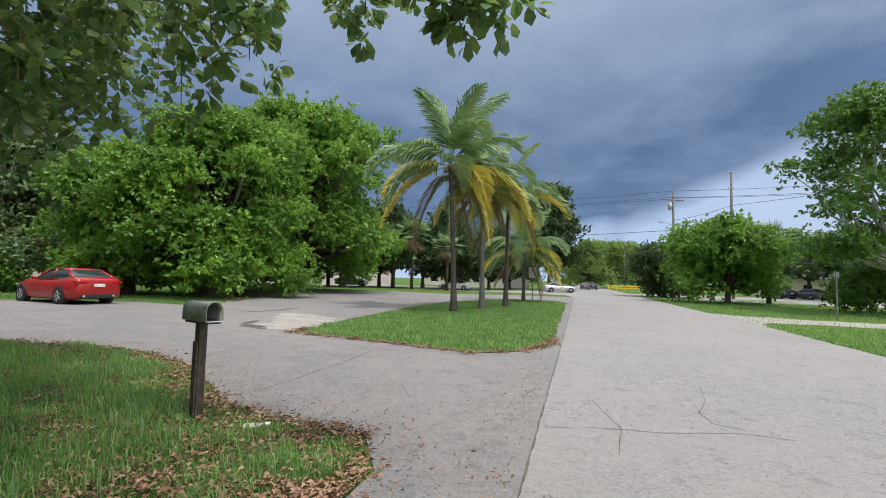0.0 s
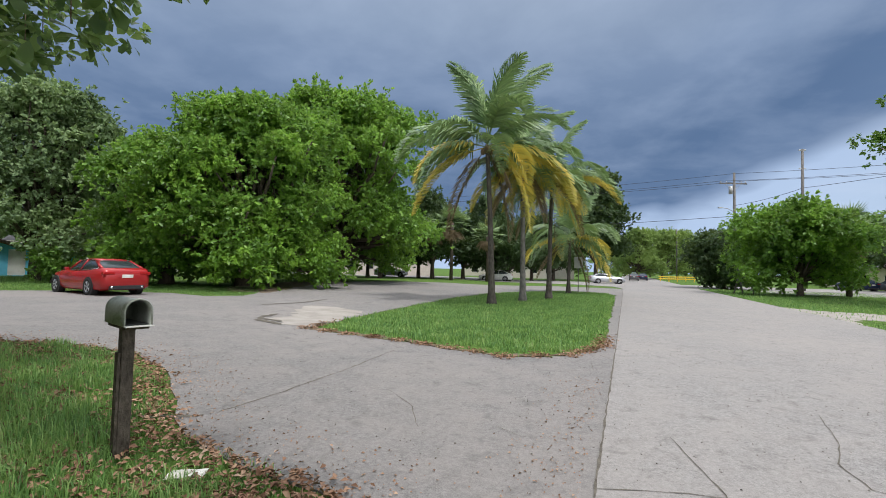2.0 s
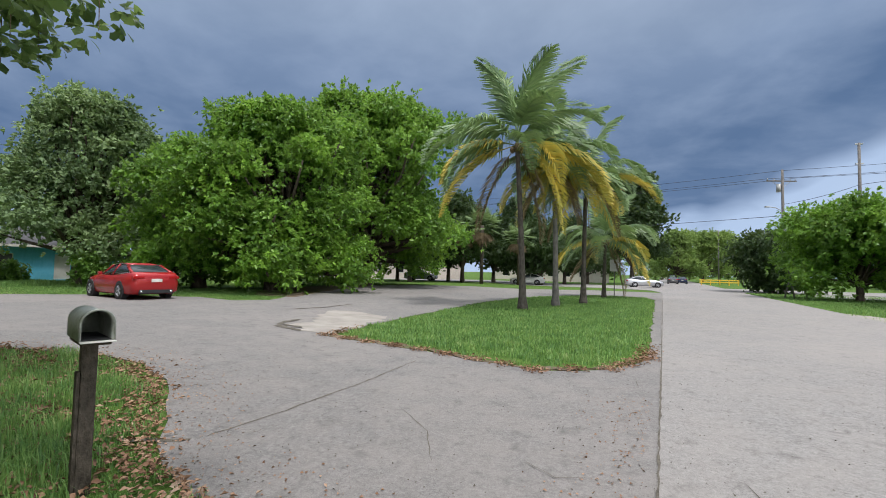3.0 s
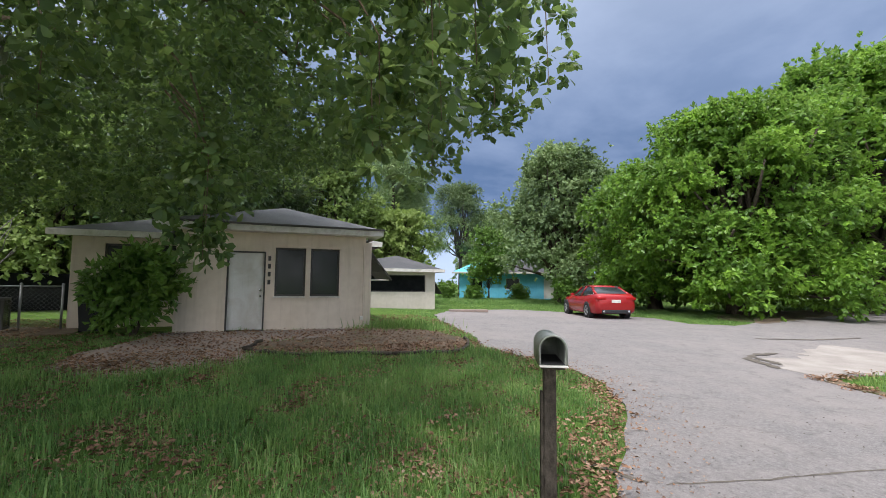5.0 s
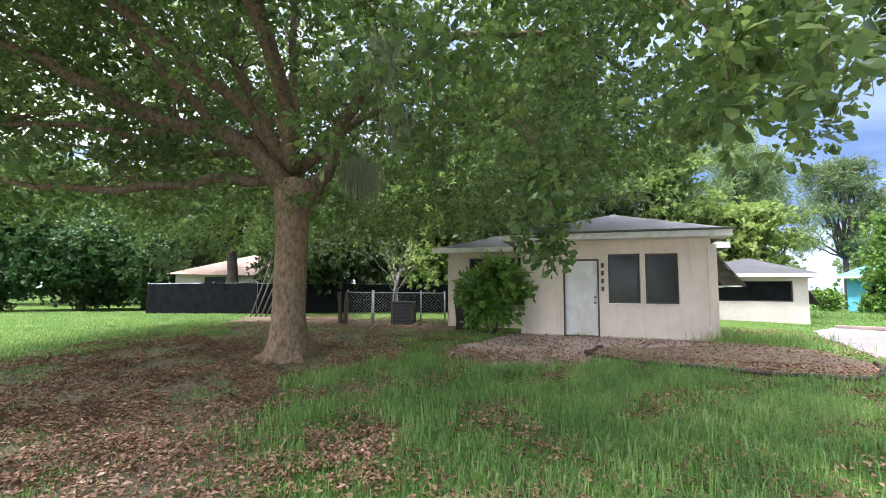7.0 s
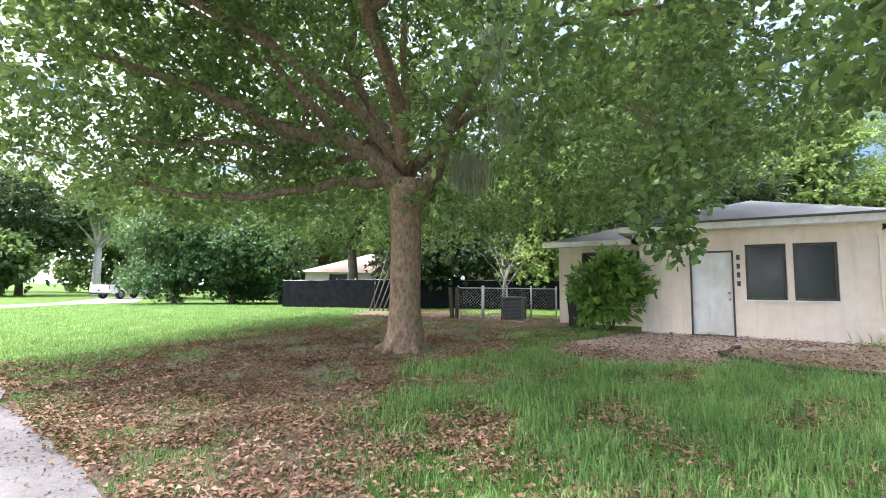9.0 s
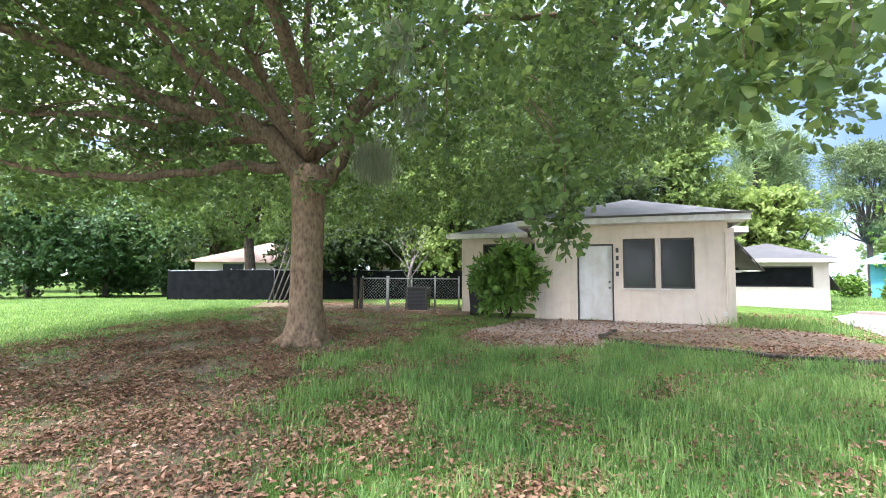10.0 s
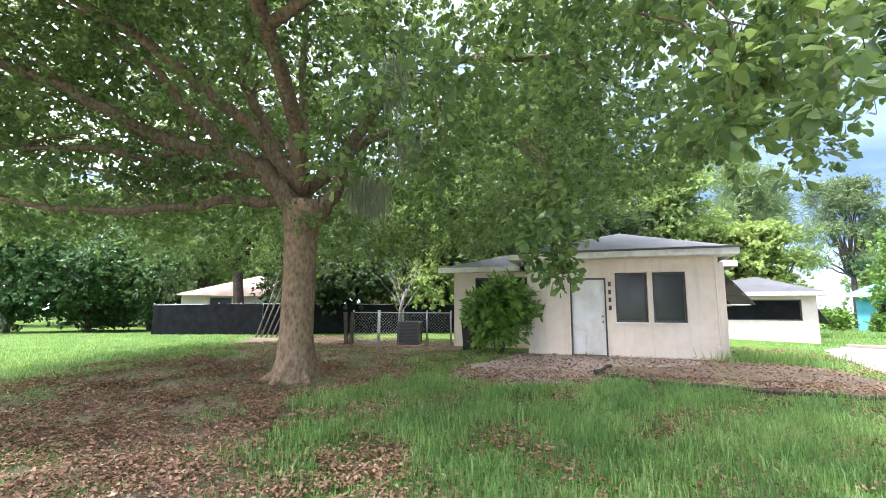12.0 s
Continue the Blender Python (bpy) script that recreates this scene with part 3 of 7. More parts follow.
def broadleaf(name, label, x, y, height, radius, leaf_mat, bark_mat, seed, clumps=900, per=28, leaf=0.26, trunk=0.35, clear=0.25, lobes=9, group="", squash=0.8, lean=(0, 0), low=-0.55, category="tree", spread=0.75, flat=0.33, slim=0.30):
    """A tree: trunk, limbs to each lobe, crown of leaf clumps."""
    rng = random.Random(seed)
    z0 = ground_z(x, y)
    t = thing(name, label, category, (x, y, z0), 0, group)
    ch = height * (1 - clear)
    cz = height * clear + ch * 0.5
    ls = [((lean[0] * 0.8, lean[1] * 0.8, cz), (radius * 0.62, radius * 0.62, ch * 0.46))]
    for i in range(lobes):
        a = 2 * math.pi * (i + rng.uniform(-0.3, 0.3)) / lobes
        rr = radius * (rng.uniform(0.40, 0.68) if lobes < 20 else rng.uniform(0.30, 0.86))
        zz = height * clear + ch * rng.choice((0.22, 0.35, 0.5, 0.62, 0.72)) + rng.uniform(-0.3, 0.3)
        lr = radius * (rng.uniform(0.28, 0.45) if lobes < 20 else rng.uniform(0.15, 0.27))
        zz = min(zz, height - lr * squash)
        if lobes >= 20:
            zz = height * clear + ch * rng.choice((0.08, 0.2, 0.35, 0.5, 0.7, 0.85, 0.97)) * math.sqrt(max(0.05, 1 - (rr / radius) ** 3.2))
            zz = min(zz, height - lr * squash)
        ls.append(((lean[0] + rr * math.cos(a), lean[1] + rr * math.sin(a), zz), (lr, lr, lr * squash)))
    for i in range(max(1, lobes // 3)):
        a = rng.uniform(0, 6.3)
        lr = radius * rng.uniform(0.24, 0.36)
        ls.append(((lean[0] + radius * 0.3 * math.cos(a), lean[1] + radius * 0.3 * math.sin(a), height - lr * squash * rng.uniform(0.9, 1.3)), (lr, lr, lr * squash)))
    bm = bmesh.new()
    fork = Vector((lean[0] * 0.35, lean[1] * 0.35, height * max(0.16, clear * 0.85)))
    tube(bm, [(0, 0, -0.15), (0, 0, 0.15), (fork.x * 0.4, fork.y * 0.4, fork.z * 0.5), fork], [trunk * 1.5, trunk * 1.15, trunk, trunk * 0.9], 10, True, 0.08, rng)
    branches(bm, fork, [c for c, _ in ls], trunk * 0.55, trunk * 0.10, seed)
    part("trunk", bm, bark_mat, t, smooth=True)
    scatter_crown("crown", ls, clumps, per, leaf, leaf_mat, t, seed, spread, flat, low=low, slim=slim)
    return t


def frond_mesh(name, length, rise, sag, material, seed, dead=False, leaflets=72):
    """One feather frond along +x: rib that rises and sags, drooping leaflets on both sides."""
    rng = np.random.default_rng(seed)
    n = 14
    s = np.linspace(0, 1, n)
    xs = length * (s - 0.18 * s ** 3 * max(sag, 0))
    zs = length * (rise * s - sag * s ** 2.2)
    rib = np.stack([xs, np.zeros(n), zs], 1)
    verts, faces = [], []
    for i in range(n):
        w = 0.035 * (1 - s[i] * 0.85)
        verts += [rib[i] + (0, w, 0), rib[i] + (0, 0, w * 0.7), rib[i] + (0, -w, 0), rib[i] + (0, 0, -w * 0.7)]
    for i in range(n - 1):
        for k in range(4):
            faces.append((i * 4 + k, i * 4 + (k + 1) % 4, i * 4 + 4 + (k + 1) % 4, i * 4 + 4 + k))
    for sgn in (-1, 1):
        for i in range(leaflets):
            f = 0.16 + 0.83 * i / (leaflets - 1)
            p = np.array([np.interp(f, s, xs), 0, np.interp(f, s, zs)])
            L = length * 0.29 * (math.sin(math.pi * min(1, 0.18 + f * 0.80)) ** 0.6) * rng.uniform(0.85, 1.1)
            out = np.array([0.55 + 0.4 * f, sgn * (0.8 - 0.25 * f), 0.12]) + rng.normal(size=3) * 0.08
            out /= np.linalg.norm(out)
            drop = rng.uniform(0.32, 0.72) * (1.3 if dead else 1.0)
            w = 0.034 * length / 3.5
            a, b, c = p, p + out * L * 0.5 + np.array([0, 0, -drop * L * 0.22]), p + out * L * 0.86 + np.array([0, 0, -drop * L * 0.85])
            t = np.array([1, 0, 0.2]) * w
            k = len(verts)
            verts += [a - t, a + t, b + t * 1.1, b - t * 1.1, c + t * 0.15, c - t * 0.15]
            faces += [(k, k + 1, k + 2, k + 3), (k + 3, k + 2, k + 4, k + 5)]
    return raw_mesh(name, verts, faces, material)


FRONDS = {}
for key, length, rise, sag, mat, dead in (("up", 4.4, 0.50, 0.50, M_PALM, False), ("arch", 4.1, 0.62, 0.90, M_PALM, False), ("wide", 4.1, 0.34, 0.80, M_PALM, False), ("gold", 3.9, 0.20, 0.72, M_PALMY, False), ("hang", 2.9, -0.35, 0.75, M_PALMY, False), ("dry", 2.4, -0.9, 0.6, M_PALMB, True)):
    FRONDS[key] = [frond_mesh("frond", length, rise, sag, mat, i + len(key) * 7, dead) for i in range(2)]


def coconut_palm(x, y, height, lean, seed, scale=1.0, label="coconut palm with green and yellowing fronds on the grass island", plan=(5, 6, 5, 5, 3, 3), trunk_r=0.14, bark_mat=None):
    rng = random.Random(seed)
    t = thing("coconut_palm", label, "palm tree", on_ground(x, y), 0, "palms on the island")
    pts, rad = [], []
    for i in range(24):
        f = i / 23
        pts.append((lean[0] * f ** 1.5, lean[1] * f ** 1.5, -0.1 + (height + 0.1) * f))
        rad.append(trunk_r * (1.0 - 0.35 * f) * (1 + 0.9 * math.exp(-f * 14)) * (1.06 if i % 2 else 0.97))
    part("trunk", tube(bmesh.new(), pts, rad, 10, True, 0.04, rng), bark_mat or M_BARKP, t, smooth=True)
    top = Vector(pts[-1])
    bm = bmesh.new()
    for i in range(7):
        a = rng.uniform(0, 6.28)
        bmesh.ops.create_icosphere(bm, subdivisions=2, radius=0.11 * scale, matrix=Matrix.Translation(top + Vector((math.cos(a) * 0.2, math.sin(a) * 0.2, rng.uniform(-0.42, -0.12)))) @ Matrix.Diagonal((1, 1, 1.25, 1)))
    part("coconut_bunch", bm, M_PALMB, t, "brownish green coconuts under the fronds", True)
    a0 = rng.uniform(0, 6.28)
    for key, count in zip(("up", "arch", "wide", "gold", "hang", "dry"), plan):
        for i in range(count):
            a = a0 + 360 * (i + rng.uniform(-0.25, 0.25)) / max(1, count)
            ob = new("frond", FRONDS[key][i % 2])
            ob.parent = t
            s = scale * rng.uniform(0.85, 1.12)
            ob.matrix_basis = Matrix.Translation(top + Vector((0, 0, 0.05 if key in ("up", "arch") else -0.12))) @ pose(0, 0, 0, rng.uniform(-14, 14), rng.uniform(-9, 9) - (54 if key == "up" else 14 if key == "arch" else 0), a) @ Matrix.Diagonal((s, s, s, 1))
            if key in ("gold", "hang"):
                tagged(ob, "yellow ageing frond")
            elif key == "dry":
                tagged(ob, "dry brown frond")
        a0 += 37
    return t


def fan_palm(x, y, height, seed, mat=None, scale=1.0, label="cabbage palm with a skirt of dry fans", dry=14):
    """A fan palm: trunk, green fans above, hanging dry fans."""
    rng = random.Random(seed)
    t = thing("cabbage_palm", label, "palm tree", on_ground(x, y))
    part("trunk", tube(bmesh.new(), [(0, 0, -0.1), (0.05, 0, height * 0.5), (0, 0.05, height)], [0.22, 0.19, 0.2], 9, True, 0.06, rng), M_BARKD, t, smooth=True)
    for name, m, count, lo, hi in (("green_fan", mat or M_GREYLEAF, 26, -0.5, 1.3), ("dry_fan", M_PALMB, dry, -1.45, -0.75)):
        pos, ax, nor, L = [], [], [], []
        for i in range(count):
            a, e = rng.uniform(0, 6.28), rng.uniform(lo, hi)
            d = Vector((math.cos(a) * math.cos(e), math.sin(a) * math.cos(e), math.sin(e)))
            p = Vector((0, 0, height)) + d * 0.9 * scale
            u = d.cross(Vector((0, 0, 1))).normalized()
            for k in range(22):
                q = math.radians(-100 + 200 * k / 21)
                pos.append(p)
                ax.append(d * math.cos(q) + u * math.sin(q) + Vector((0, 0, -0.25)))
                nor.append(d.cross(u) + Vector((rng.uniform(-.2, .2),) * 3))
                L.append(scale * rng.uniform(0.75, 1.0) * (1.1 - 0.3 * abs(math.sin(q))))
        ob = new(name, leaf_mesh(name, [tuple(v) for v in pos], [tuple(v) for v in ax], [tuple(v) for v in nor], L, [0.035 * scale] * len(L), m, 0.1))
        ob.parent = t
        tagged(ob, "dry hanging fans" if name == "dry_fan" else "")
    return t


def pine(x, y, height, seed, label="tall thin Australian pine with wispy foliage", mat=None, radius=3.0, clear=0.3, clumps=260):
    rng = random.Random(seed)
    t = thing("pine_tree", label, "tree", on_ground(x, y))
    bm = bmesh.new()
    tube(bm, [(0, 0, -0.1), (0.1, 0, height * 0.4), (-0.1, 0.1, height * 0.75), (0, 0, height)], [0.3, 0.22, 0.13, 0.03], 8, True, 0.05, rng)
    lobes = []
    for i in range(16):
        f = clear + (1 - clear) * (i + 0.5) / 16
        a = rng.uniform(0, 6.28)
        rr = radius * (1.15 - f) * rng.uniform(0.5, 1.25)
        c = (rr * math.cos(a), rr * math.sin(a), height * f + rr * 0.25)
        lobes.append((c, (0.35 * radius, 0.35 * radius, 0.22 * radius)))
        branches(bm, (0, 0, height * (f - 0.03)), [c], 0.06, 0.015, seed + i, 5)
    part("trunk", bm, M_BARKD, t, smooth=True)
    scatter_crown("crown", lobes, clumps, 34, 0.5, mat or M_GREYLEAF, t, seed, 0.8, 0.9, 0.1, slim=0.07)
    return t


# ---------------------------------------------------------------- the shade tree in the lawn
def shade_tree():
    rng = random.Random(11)
    bx, by = -8.1, -2.6
    z0 = ground_z(bx, by)
    t = thing("shade_tree", "large spreading shade tree with rough brown bark and drooping leafy branches", "tree", (bx, by, z0))
    along, street = Vector((0.593, -0.805, 0)), Vector((0.805, 0.593, 0))    # along the lawn, towards the street

    def spot(s, q, z):
        return along * s + street * q + Vector((0, 0, z))

    bm = bmesh.new()
    tube(bm, [(0, 0, -0.15), (0, 0, 0.05), (0.0, 0, 0.3), (0.02, 0, 0.9), (0.03, 0, 2.2), (0.02, 0.0, 2.9), (0, 0, 3.35), (0, 0, 3.6)], [0.56, 0.48, 0.40, 0.335, 0.31, 0.33, 0.40, 0.30], 22, True, 0.06, rng)
    for a in range(0, 360, 60):
        q = radians(a + rng.uniform(-15, 15))
        tube(bm, [(0.15 * math.cos(q), 0.15 * math.sin(q), 0.5), (0.38 * math.cos(q), 0.38 * math.sin(q), 0.10), (0.72 * math.cos(q), 0.72 * math.sin(q), -0.07)], [0.2, 0.12, 0.05], 7, True, 0.08, rng)
    part("trunk", bm, M_BARK, t, smooth=True)
    limbs = [
        ([spot(*p) for p in ((0, 0, 3.2), (0.5, 0, 3.55), (1.2, 0.1, 3.5), (2.2, 0.2, 3.3), (3.3, 0.3, 3.05), (4.6, 0.2, 3.15), (6.6, 0.0, 3.6))], 0.12),
        ([spot(*p) for p in ((0, 0, 3.3), (0.45, 0, 3.85), (0.8, 0, 4.15), (1.4, 0, 4.42), (2.2, 0.1, 4.45), (3.1, 0.2, 4.8), (4.2, 0.2, 5.3), (6.2, 0, 6.0), (8.2, -0.4, 6.3))], 0.25),
        ([spot(*p) for p in ((0.4, 0, 3.9), (0.62, 0.1, 4.6), (0.85, 0.1, 5.15), (1.35, 0.2, 6.0), (1.15, 0.3, 6.9), (1.5, 0.4, 8.4))], 0.15),
        ([spot(*p) for p in ((1.4, 0, 4.42), (2.0, 0.2, 5.0), (2.6, 0.4, 5.7), (3.6, 0.6, 6.4), (5.2, 0.6, 7.2))], 0.10),
        ([spot(*p) for p in ((2.2, 0.1, 4.45), (2.8, 0.2, 4.1), (3.6, 0.3, 4.25), (4.8, 0.3, 4.1), (6.0, 0.2, 4.4))], 0.07),
        ([spot(*p) for p in ((0.8, 0, 4.15), (1.5, -0.8, 4.3), (2.6, -1.8, 4.2), (4.2, -2.6, 4.5), (6.2, -3.2, 4.9))], 0.09),
        ([spot(*p) for p in ((0, 0, 3.3), (0.02, 0, 4.9), (0.2, 0, 6.4), (0.1, 0, 8.2), (0.3, 0, 9.6))], 0.115),
        ([spot(*p) for p in ((0, 0, 3.15), (-0.38, 0, 3.45), (-0.7, 0.05, 3.95), (-0.9, 0.1, 4.9), (-1.6, 0.3, 6.0), (-3.2, 0.8, 6.9), (-5.5, 1.4, 7.0), (-7.4, 1.6, 6.2))], 0.19),
        ([(0, 0, 3.8), (0.9, 0.4, 4.8), (2.4, 0.9, 5.8), (4.2, 1.8, 6.4), (6.0, 3.6, 6.2), (7.3, 5.6, 5.2), (7.5, 6.9, 4.2)], 0.16),
        ([(0, 0, 3.8), (0.9, -0.6, 4.9), (2.6, -1.6, 6.0), (4.8, -2.8, 6.8), (6.6, -4.6, 6.8)], 0.14),
        ([(0, 0, 3.8), (-1.0, 0.5, 5.0), (-2.6, 1.2, 6.2), (-4.4, 2.2, 7.0)], 0.15),
        ([(0, 0, 3.8), (-1.0, -1.0, 5.0), (-2.6, -2.8, 6.2), (-4.2, -4.6, 7.2)], 0.15),
        ([(2.4, 0.9, 5.8), (3.0, 3.0, 5.9), (3.6, 5.4, 5.6), (4.2, 7.6, 5.0), (4.4, 8.6, 4.2)], 0.09),
    ]

    def over_street(x, y):
        """How far a place lies beyond the crown's edge over the street."""
        return 0.62 * (bx + x + 0.2) + 0.78 * (by + y - 3.0)

    tips = []
    for pts, r in limbs:
        bm = bmesh.new()
        fine = []
        vs = [Vector(p) for p in pts]
        for a, b in zip(vs, vs[1:]):
            for k in range(3):
                p = a.lerp(b, k / 3)
                if fine:
                    p += Vector((rng.uniform(-1, 1), rng.uniform(-1, 1), rng.uniform(-1, 1))) * 0.05
                fine.append(p)
        fine.append(vs[-1])
        n = len(fine)
        tube(bm, fine, [r * (1 - 0.85 * i / (n - 1)) + 0.012 for i in range(n)], 9, True, 0.06, rng)
        for i in range(8 if r > 0.1 else 5, n, 2):
            for _ in range(2):
                a = rng.uniform(0, 6.28)
                L = rng.uniform(0.9, 2.2)
                e = fine[i] + Vector((math.cos(a) * L, math.sin(a) * L, rng.uniform(-0.3, 1.3)))
                if over_street(e.x, e.y) > -0.9:
                    continue
                branches(bm, fine[i], [e], max(0.018, r * 0.35 * (1 - i / n)), 0.008, rng.randrange(9999), 5, 0.06)
                tips.append(e)
        tips.append(vs[-1])
        part("limb", bm, M_BARKL, t, smooth=True)
    # twig ends: round the limbs, and through a dome that hangs low to all sides but round the trunk
    g = np.random.default_rng(5)
    near = [tuple(v + Vector(g.normal(size=3)) * 0.5) for v in tips if over_street(v.x, v.y) < -0.9 for _ in range(2)]
    low, high = [], []
    while len(low) < 1050:
        a, rr = g.uniform(0, 2 * math.pi), 9.0 * math.sqrt(g.uniform(0.03, 1))
        x, y = rr * math.cos(a) + 0.2, rr * math.sin(a) + 0.2
        s, q = along.x * x + along.y * y, street.x * x + street.y * y
        v = over_street(x, y)
        if v > -0.3 or bx + x > -1.2 or g.random() > min(1.0, 0.22 + max(0.0, -v - 0.8) * 0.22):
            continue
        bottom = 3.45 + 0.45 * math.sin(2.3 * a + rr) + 0.35 * max(0.0, y - 4.5) + 0.8 * max(0.0, 2.2 + v)
        if rr < 2.2:
            bottom = 4.6
        if q > -0.6 and -0.9 < s < 5.5:
            bottom = max(bottom, 4.7 + 0.3 * q + 0.22 * max(0.0, s))
        top = 10.2 - 5.2 * (rr / 9) ** 2
        if top < bottom + 0.4:
            continue
        low.append((x, y, bottom + (top - bottom) * g.beta(0.8, 1.3)))
    while len(high) < 600:
        a, rr = g.uniform(0, 2 * math.pi), 8.2 * math.sqrt(g.uniform(0, 1))
        x, y = rr * math.cos(a), rr * math.sin(a)
        if over_street(x, y) < -2.2 and (along.x * x + along.y * y > 0.5 or g.random() < 0.6):
            high.append((x, y, 10.0 - 4.6 * (rr / 9) ** 2 + g.normal() * 0.45))
    sprays = []
    for hx, hy, hz, drop in HANGING:
        stem = bmesh.new()
        foot = Vector((hx - bx, hy - by, hz - z0))
        tube(stem, [foot + Vector((-0.9, -0.7, 1.3)), foot + Vector((-0.35, -0.25, 0.7)), foot, foot + Vector((0.05, 0.02, -drop))], [0.018, 0.014, 0.009, 0.004], 5)
        part("twig", stem, M_BARKL, t)
        sprays += [(hx - bx + g.normal() * 0.14, hy - by + g.normal() * 0.14, hz - z0 - drop * k / 8) for k in range(9)]

    def leafy(name, centres, size, twigs, leaf, slim=0.30):
        """Rosettes of leaves at twig ends round the given places."""
        c = np.repeat(np.array(centres), twigs, 0)
        m = len(c)
        size = np.repeat(size * g.uniform(0.7, 1.3, len(centres)), twigs)[:, None]
        d = np.clip(g.normal(size=(m, 3)), -1.8, 1.8)
        tip = c + d * size * np.array([1, 1, 0.75])
        d[:, 2] -= 0.5
        each = 8
        p, d = np.repeat(tip, each, 0), np.repeat(d / np.linalg.norm(d, axis=1, keepdims=True), each, 0)
        n = len(p)
        fan = g.normal(size=(n, 3))
        axis = d * 0.7 + fan * 0.62
        nor = np.array([0, 0, 0.8]) + g.normal(size=(n, 3)) * 0.45 + d * 0.4
        L = leaf * g.uniform(0.6, 1.25, n)
        ob = new(name, oval_leaves(name, p + fan * 0.025 + d * g.uniform(-0.10, 0.03, n)[:, None], axis, nor, L, L * slim, M_OAK))
        ob.parent = t
        return ob

    leafy("crown", near + low, 0.36, 13, 0.125)
    tagged(leafy("upper_crown", high, 0.5, 12, 0.19), "sunlit top of the crown")
    tagged(leafy("hanging_spray", sprays, 0.15, 3, 0.15), "leafy twigs drooping from the crown")
    # grey moss hanging from the limbs
    mo = []
    for mx, my, mz in ((-0.35, 1.2, 4.2), (-0.25, 1.3, 4.15), (-0.45, 1.45, 4.1), (-0.3, 1.1, 4.3), (0.6, 2.6, 4.7), (1.9, 2.9, 5.2), (0.5, -3.0, 5.0)):
        k = 420
        p = np.array([mx, my, mz]) + g.normal(size=(k, 3)) * np.array([0.09, 0.12, 0.06])
        p[:, 2] -= g.uniform(0, 0.6, k)
        mo.append(p)
    mo = np.concatenate(mo)
    ax = np.array([0, 0, -1.0]) + g.normal(size=mo.shape) * 0.16
    ob = new("hanging_moss", leaf_mesh("hanging_moss", mo, ax, g.normal(size=mo.shape), g.uniform(0.15, 0.45, len(mo)), np.full(len(mo), 0.009), M_MOSS))
    ob.parent = t
    tagged(ob, "pale grey-green moss hanging from a limb")


HANGING = [(-0.35, 4.1, 4.25, 0.55), (-0.55, 4.05, 4.25, 0.6), (-1.42, 4.5, 4.7, 0.7), (-2.6, 4.6, 4.6, 0.9), (-3.4, 4.75, 4.6, 1.3), (-3.0, 4.6, 4.7, 1.0), (-4.4, 4.85, 4.6, 1.4), (-3.95, 4.6, 4.7, 1.2), (-4.9, 4.9, 4.7, 1.5), (-5.4, 4.9, 4.8, 1.4), (-5.2, 6.6, 5.6, 1.4),
           (-5.9, 6.2, 5.4, 1.4), (-6.2, 6.3, 5.2, 1.4), (-7.3, 5.8, 5.0, 1.6), (-7.5, 5.85, 4.8, 1.2), (-6.6, 6.9, 5.4, 1.2), (-6.0, 6.5, 5.6, 1.0), (-7.2, 4.7, 5.0, 1.2), (-7.1, 6.4, 5.2, 1.2), (-6.9, 2.6, 3.3, 1.2), (-7.1, 2.55, 3.2, 1.25), (-7.35, 2.6, 3.3, 1.2), (-6.4, 1.0, 4.4, 1.0),
           (-7.1, 2.5, 3.9, 0.7), (-5.9, -0.6, 4.5, 1.0), (-4.8, 4.35, 4.2, 1.1), (-4.65, 4.25, 3.7, 0.8)]
shade_tree()


# ---------------------------------------------------------------- house
def hip_roof(bm, x0, x1, y0, y1, z, apex, thick=0.12):
    """A hipped roof: eaves rectangle at z, apex points (two) as ridge; closed below."""
    e = [bm.verts.new(p) for p in ((x0, y0, z), (x1, y0, z), (x1, y1, z), (x0, y1, z))]
    r = [bm.verts.new(p) for p in apex]
    bm.faces.new((e[0], e[1], r[1], r[0]))
    bm.faces.new((e[1], e[2], r[1]))
    bm.faces.new((e[2], e[3], r[0], r[1]))
    bm.faces.new((e[3], e[0], r[0]))
    bm.faces.new(e[::-1])


def wall_with_holes(bm, x, y0, y1, z0, z1, holes, thick=0.2, axis="x"):
    """A wall across y (or x) with rectangular openings cut through it, built of blocks butted together."""
    ys = sorted({y0, y1, *[h[0] for h in holes], *[h[1] for h in holes]})
    zs = sorted({z0, z1, *[h[2] for h in holes], *[h[3] for h in holes]})
    verts = {}

    def v(d, y, z):
        key = (d, y, z)
        if key not in verts:
            verts[key] = bm.verts.new((x - d, y, z) if axis == "x" else (y, x - d, z))
        return verts[key]
    solid = lambda i, j: 0 <= i < len(ys) - 1 and 0 <= j < len(zs) - 1 and not any(h[0] <= (ys[i] + ys[i + 1]) / 2 <= h[1] and h[2] <= (zs[j] + zs[j + 1]) / 2 <= h[3] for h in holes)
    for i in range(len(ys) - 1):
        for j in range(len(zs) - 1):
            if not solid(i, j):
                continue
            a, b, c, d = ys[i], ys[i + 1], zs[j], zs[j + 1]
            for dd in (0, thick):
                bm.faces.new((v(dd, a, c), v(dd, b, c), v(dd, b, d), v(dd, a, d)))
            for (p, q), nb in ((((a, c), (b, c)), (i, j - 1)), (((a, d), (b, d)), (i, j + 1)), (((a, c), (a, d)), (i - 1, j)), (((b, c), (b, d)), (i + 1, j))):
                if not solid(*nb):
                    bm.faces.new((v(0, *p), v(0, *q), v(thick, *q), v(thick, *p)))
    bmesh.ops.recalc_face_normals(bm, faces=bm.faces)


